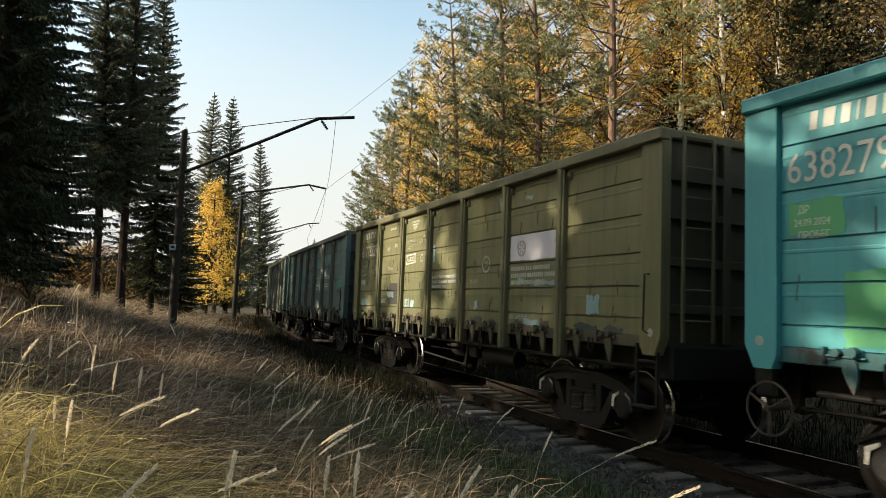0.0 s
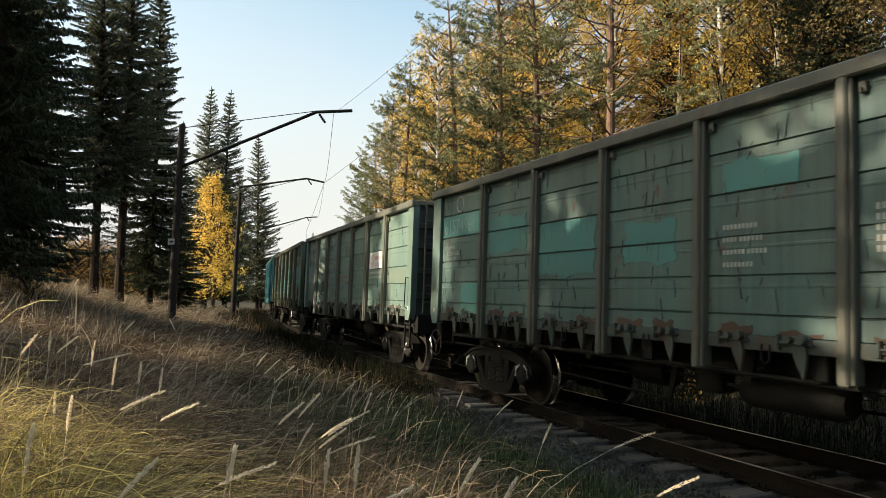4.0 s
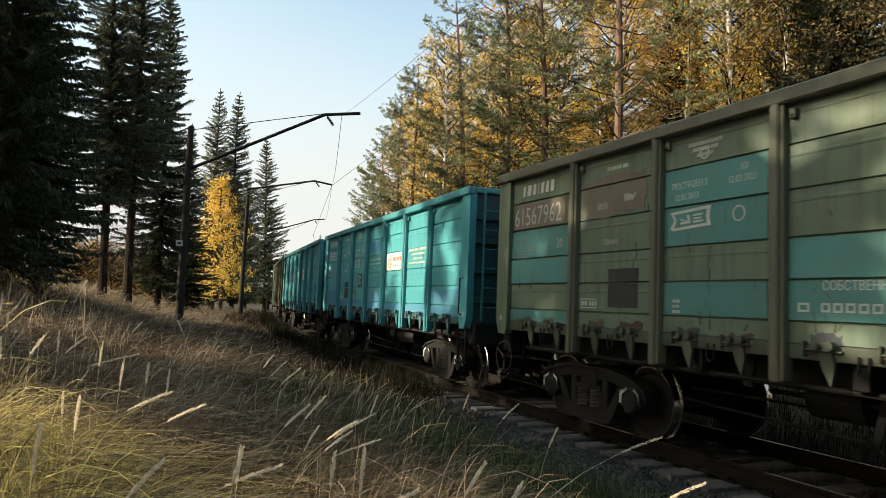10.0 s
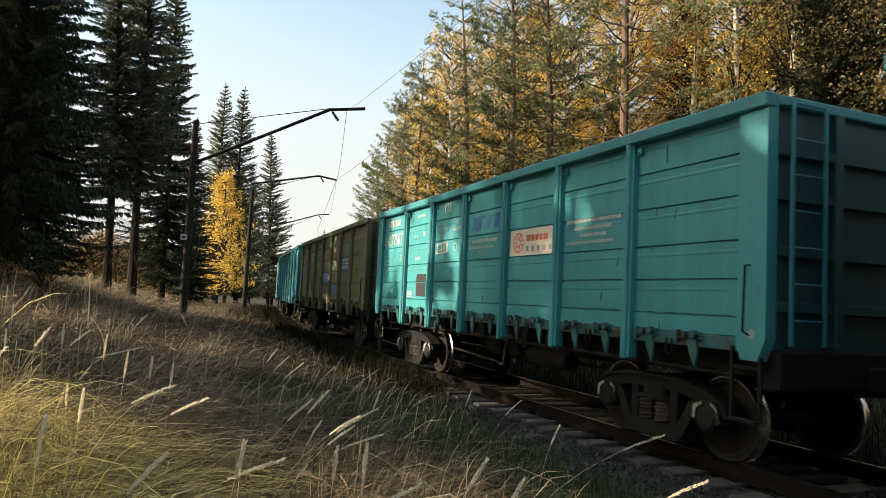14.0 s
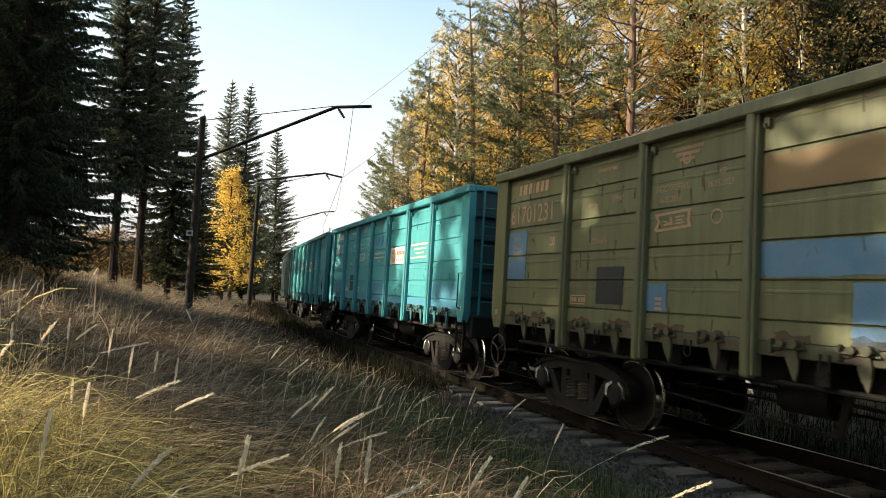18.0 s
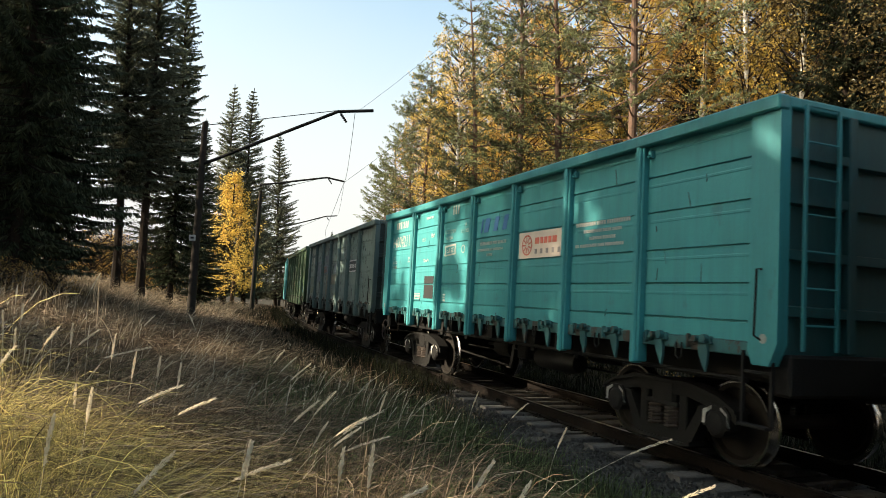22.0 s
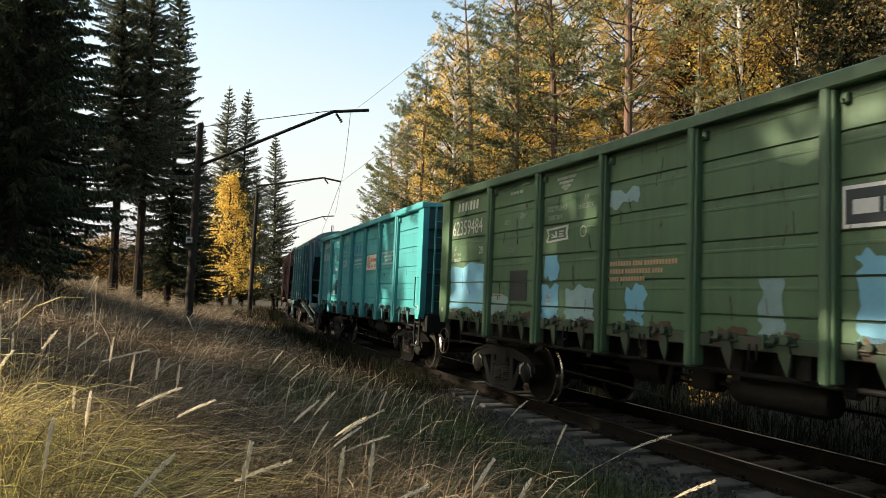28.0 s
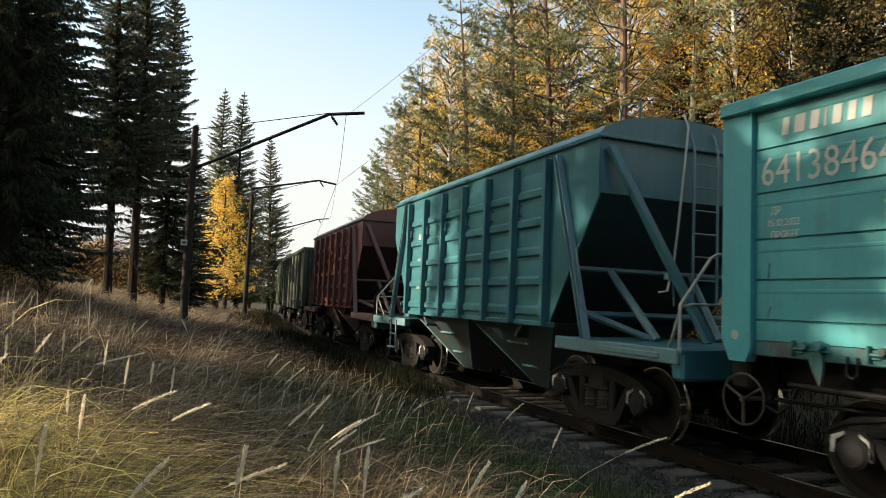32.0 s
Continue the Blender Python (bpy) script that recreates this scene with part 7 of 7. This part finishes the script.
def meadow(n, seed, near, far, edge, power=1.6, spread=0.62, clump=0.0, feather=0.5):
    """Places on the meadow in front of the camera, denser near it, left of the ballast edge."""
    r, out = random.Random(seed), []
    while len(out) < n:
        d = near + (far - near) * r.random() ** power
        a = r.uniform(-spread, 0.55)
        x, y = d * math.sin(a), d * math.cos(a)
        o = left_of_line(x, y)
        if o < edge + feather * r.random() or o > 26:
            continue
        if clump and noise.noise((x * clump, y * clump, seed)) < r.uniform(-0.35, 0.15):
            continue
        out.append((x, y, (0.75 + 0.5 * noise.noise((x * 0.5, y * 0.5, 1))) * (0.55 if o < 3.6 else 0.8 if o < 4.6 else 1.0)))
    return out


def tuft_places(n, seed, cx, cy, rx, ry):
    r, out = random.Random(seed), []
    for i in range(n):
        a, d = r.uniform(0, 6.283), r.random() ** 0.6
        out.append((cx + rx * d * math.cos(a), cy + ry * d * math.sin(a), r.uniform(0.75, 1.15) * (1.1 - 0.4 * d)))
    return out


def seed_stalks(name, label, stalks, seed, fine):
    """Leaning grass stalks with feathery heads: (x, y, height, lean, azimuth)."""
    rnd = np.random.default_rng(seed)
    V, F = [], []
    for x, y, h, lean, az in stalks:
        z = ground_height(x, y)
        d, up = np.array((math.cos(az), math.sin(az), 0)), np.array((0, 0, 1.0))
        base = np.array((x, y, z))
        at = lambda u: base + up * h * (u - 0.12 * lean * u ** 3) + d * (lean * h * u ** 2.2)
        sd = np.array((-d[1], d[0], 0)) * 0.0016 * (1 if fine else 2)
        us = np.linspace(0, 1, 7)
        k = len(V)
        V += [tuple(at(u) + q * sd + (0.0016 * (q == 0)) * d) for u in us for q in (-1, 0, 1)]
        for i in range(6):
            for j in range(3):
                F.append((k + i * 3 + j, k + i * 3 + (j + 1) % 3, k + i * 3 + 3 + (j + 1) % 3, k + i * 3 + 3 + j))
        hl = rnd.uniform(0.15, 0.23) / h
        n = 270 if fine else 26
        tang = at(1.0) - at(0.9)
        tang /= np.linalg.norm(tang)
        for i in range(n):
            u = 1 + 0.02 - hl * rnd.random() ** 0.85
            t = (1.02 - u) / hl
            c = at(min(u, 1.0)) + tang * max(0, u - 1) * h
            o = rnd.normal(size=3)
            o -= tang * o.dot(tang)
            o /= np.linalg.norm(o) + 1e-9
            w = (0.002 + 0.006 * math.sin(min(1, t * 1.15) * 2.9)) * (1 if fine else 0.9)
            ln = rnd.uniform(0.012, 0.027) if fine else rnd.uniform(0.015, 0.03)
            dr = tang * 0.9 + o * rnd.uniform(0.1, 0.42)
            s2 = np.cross(dr, rnd.normal(size=3))
            s2 *= (0.0024 if fine else 0.003) / (np.linalg.norm(s2) + 1e-9)
            p = c + o * w * rnd.uniform(0.1, 1)
            k = len(V)
            V += [tuple(p - s2 * 0.4), tuple(p + dr * ln * 0.5 - s2), tuple(p + dr * ln), tuple(p + dr * ln * 0.5 + s2)]
            F.append((k, k + 1, k + 2, k + 3))
    return tagged(new(name, raw_mesh(name, V, F, M["seed"])), label, "grass", "", "stuff")


blades("dry_grass", "tall dry brown meadow grass", M["grass_dry"], meadow(19000, 1, 1.7, 13, 4.0, 1.25, 0.62, 1.1, feather=2.6), 0.98, 0.0032, 1, 1.5, 5, 0.8)
blades("dry_grass", "tangled pale straw between the stems", M["straw"], meadow(4500, 5, 1.8, 14, 4.2, 1.2, feather=3.0), 1.0, 0.003, 5, 1.5, 6, 0.7)
blades("green_grass", "green blades low among the dry grass", M["grass_green"], meadow(9000, 15, 1.8, 12, 2.9, 1.2, 0.62, 0.8), 0.6, 0.004, 15, 1.9, 4, 3.0)
blades("dry_grass", "tall dry brown meadow grass", M["grass_dry"], meadow(13000, 4, 10, 32, 2.4, 1.2, 0.62, 0.6), 0.68, 0.006, 4, 2.0, 3, 2.2)
blades("dry_grass", "tall dry brown meadow grass", M["grass_dry"], meadow(12000, 2, 28, 85, 2.2, 1.1), 0.6, 0.014, 2, 1.4, 3)
tangle("lodged_grass", "brown lodged grass matted across the meadow", M["grass_rust"], meadow(8000, 61, 1.9, 14, 3.8, 1.2, 0.62, 0.9, feather=2.6), 0.75, 0.42, 0.0042, 61)
tangle("lodged_grass", "pale dry grass bent over in arcs", M["grass_dry"], meadow(7500, 62, 1.9, 14, 3.6, 1.2, feather=2.8), 0.85, 0.50, 0.0036, 62)
tangle("lodged_grass", "pale straw fallen across the meadow", M["straw"], meadow(2600, 63, 1.9, 14, 3.8, 1.2, feather=3.0), 1.0, 0.58, 0.003, 63)
tangle("lodged_grass", "green grass bent over in arcs", M["grass_green"], meadow(7000, 64, 1.9, 12, 2.6, 1.1, 0.5, 0.7), 0.6, 0.36, 0.004, 64)
tangle("lodged_grass", "brown lodged grass matted across the meadow", M["grass_rust"], meadow(13000, 65, 11, 40, 3.0, 1.2, 0.62, 0.5), 0.8, 0.42, 0.0085, 65, 4)
tangle("lodged_grass", "pale dry grass bent over in arcs", M["grass_dry"], meadow(15000, 66, 11, 40, 3.0, 1.2, 0.62, 0.4), 0.85, 0.48, 0.0075, 66, 4)
tangle("lodged_grass", "pale straw fallen across the meadow", M["straw"], meadow(4000, 67, 11, 60, 3.2, 1.2), 0.9, 0.5, 0.007, 67, 4)
tangle("lodged_grass", "pale sunlit straw in the clearing", M["straw"], [(x, y, q) for x, y, q in meadow(14000, 68, 30, 75, 4.5, 1.0, 0.62) if left_of_line(x, y) < 18], 0.9, 0.55, 0.014, 68, 3)
rg = random.Random(40)
ROUND = []
while len(ROUND) < 15000:
    d, a = 0.5 + 15 * rg.random() ** 0.7, rg.uniform(0, 2 * math.pi)
    x, y = d * math.sin(a), d * math.cos(a)
    if left_of_line(x, y) > 3.4 and not (y > 1.5 and -0.62 < math.atan2(x, y) < 0.55) and d > 1.3:
        ROUND.append((x, y, rg.uniform(0.5, 0.95)))
blades("dry_grass", "tall dry brown meadow grass", M["grass_dry"], ROUND, 0.85, 0.007, 33, 1.8, 3)


def verge(n, s0, s1, o0, o1, power):
    out = []
    for i in range(n):
        o = o0 + (o1 - o0) * rg.random() ** power
        p = at_line(s0 + (s1 - s0) * rg.random() ** 1.3, o)
        if noise.noise((p.x * 0.9, p.y * 0.9, 4)) > -0.25 + rg.uniform(-0.2, 0.2) - 0.03 * max(0, p.y - 10) or o > 2.4:
            out.append((p.x, p.y, 0.6 + 0.5 * min(1, max(0, (o - o0) / 1.5))))
    return out


blades("undergrowth", "rank undergrowth beyond the track, coloured dark for shade", M["undergrowth"], verge(22000, -2, 60, -2.1, -8.5, 1.2), 0.85, 0.016, 13, 1.7)
blades("green_grass", "rank green grass beside the ballast", M["grass_green"], verge(25000, -1, 14, 1.75, 5.6, 0.75), 0.52, 0.0042, 3, 1.5)
blades("undergrowth", "rank grass beside the ballast, coloured dark for shade", M["undergrowth"], verge(12000, 12, 75, 1.4, 4.0, 0.9), 0.5, 0.009, 6, 1.0)
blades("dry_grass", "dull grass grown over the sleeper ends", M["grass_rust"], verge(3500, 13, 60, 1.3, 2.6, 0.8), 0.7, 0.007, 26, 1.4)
blades("undergrowth", "grass grown over the sleeper ends, coloured dark for shade", M["undergrowth"], verge(12000, 13, 60, 1.12, 2.4, 0.8), 0.85, 0.009, 27, 0.8)
blades("undergrowth", "dull grass beside the ballast, coloured dark for shade", M["undergrowth"], verge(9000, 11, 60, 1.6, 4.8, 0.8), 0.5, 0.007, 16, 1.2)
blades("dry_grass", "dry brown grass along the ballast", M["grass_dry"], verge(8000, 10, 75, 1.7, 4.4, 0.9), 0.6, 0.008, 9, 1.1)
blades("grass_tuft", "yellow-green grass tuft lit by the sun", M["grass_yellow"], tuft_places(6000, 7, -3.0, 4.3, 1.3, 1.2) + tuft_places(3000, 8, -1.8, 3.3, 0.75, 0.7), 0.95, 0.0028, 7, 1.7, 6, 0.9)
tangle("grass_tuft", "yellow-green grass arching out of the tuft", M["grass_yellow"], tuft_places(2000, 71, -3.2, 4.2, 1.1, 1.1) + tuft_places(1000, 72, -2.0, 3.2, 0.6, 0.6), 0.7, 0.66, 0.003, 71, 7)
rs = random.Random(12)
WEEDS = []
while len(WEEDS) < 1500:
    y = rs.uniform(13, 34)
    x = -y * rs.uniform(0.44, 0.66)
    if noise.noise((x * 0.4, y * 0.4, 9)) > -0.1:
        WEEDS.append((x, y, rs.uniform(0.5, 1.1)))
blades("tall_weeds", "tall pale dry weeds at the edge of the wood", M["straw"], WEEDS, 1.35, 0.009, 91, 0.8, 4)
STALKS = [(-5.33, 8.5, 1.15, 0.03, 0.2), (-4.27, 6.91, 1.1, 0.03, 0.2), (-5.77, 9.22, 1.15, 0.25, 0.2), (-4.9, 9.0, 1.5, 0.22, 0.1), (-3.47, 5.55, 1.05, 0.3, 0.3), (-3.45, 6.34, 1.05, 0.03, 1.0),
          (-3.63, 6.11, 1.05, 0.5, 0.1), (-2.91, 5.97, 1.1, 0.05, 0.5), (-4.28, 8.97, 1.15, 0.4, 0.1), (-3.78, 10.97, 1.25, 0.25, 3.0), (-2.33, 5.54, 1.0, 0.05, 0.4), (-2.58, 4.59, 0.95, 0.85, 0.1)]
STALKS += [(-2.29, 4.54, 0.95, 0.8, 0.05), (-2.01, 3.85, 1.05, 0.06, 1.0), (-4.08, 6.43, 1.05, 0.1, 2.5), (-1.78, 3.06, 1.0, 0.06, 0.6), (-0.95, 2.98, 1.05, 0.12, 0.3), (-0.54, 3.38, 0.95, 0.06, 0.6),
           (-0.38, 3.24, 1.0, 0.05, 0.4), (-0.88, 2.66, 1.05, 0.75, 0.05), (-0.06, 3.34, 0.95, 0.3, 0.2), (0.08, 2.71, 0.98, 0.25, 0.2), (-2.66, 5.82, 1.0, 0.06, 0.3), (-1.54, 2.87, 1.0, 0.4, 0.2)]
STALKS += [(-2.22, 8.16, 0.95, 0.45, 0.2), (-1.91, 7.21, 0.95, 0.5, 0.1), (-2.51, 9.22, 0.95, 0.35, 0.2), (-1.11, 5.16, 0.9, 0.7, 0.1), (-1.14, 4.66, 0.9, 0.65, 0.15), (-1.25, 5.38, 0.95, 0.4, 0.2),
           (-1.4, 5.13, 0.9, 0.5, 0.3), (0.2, 8.3, 0.85, 0.2, 0.2), (0.56, 8.43, 0.8, 0.5, 0.1), (-2.21, 5.67, 0.95, 0.05, 0.3), (-1.69, 3.7, 0.9, 0.95, 0.05), (-2.89, 4.1, 1.0, 0.3, 0.2)]
for i in range(12):
    d, a = 2.8 + 5.5 * rs.random() ** 1.2, rs.uniform(-0.62, 0.3)
    x, y = d * math.sin(a), d * math.cos(a)
    if left_of_line(x, y) > 3.2:
        STALKS.append((x, y, rs.uniform(0.6, 1.05), abs(rs.gauss(0.55, 0.4)), rs.uniform(-0.9, 1.2)))
seed_stalks("seed_stalks", "pale feathery grass heads on thin stalks", STALKS, 21, True)
FAR_STALKS = []
for x, y, sc in meadow(450, 14, 8, 40, 3.0, 1.3):
    FAR_STALKS.append((x, y, rs.uniform(0.7, 1.1) * sc, abs(rs.gauss(0.35, 0.25)), rs.uniform(-0.8, 1.0)))
seed_stalks("seed_stalks", "pale feathery grass heads on thin stalks", FAR_STALKS, 22, False)
blades("verge_grass", "rank grass beyond the track, coloured dark for shade", M["undergrowth"], [(p.x, p.y, 1.0) for p in (at_line(rs.uniform(-2, 60), -rs.uniform(1.9, 7.5)) for i in range(16000))], 0.5, 0.009, 31, 0.7)


# ---- what moves: the wagons along the line, their wheelsets turning ----
def motions():
    turns = [(k / 10, run(k / 10) / WHEEL_R) for k in range(321)]
    for w, s0 in zip(WAGONS, AHEAD):
        half = 3.9 if w.name.startswith("hopper") else 4.325
        walk(w, [(k / 2, wagon_pose(s0 - run(k / 2), half)) for k in range(65)])
        for axle in [o for o in w.children if o.name.startswith("wheelset")]:
            x = axle.matrix_basis.translation.x
            walk(axle, [(t, Matrix.Translation((x, 0, WHEEL_R)) @ Matrix.Rotation(-a, 4, "Y")) for t, a in turns])


motions()
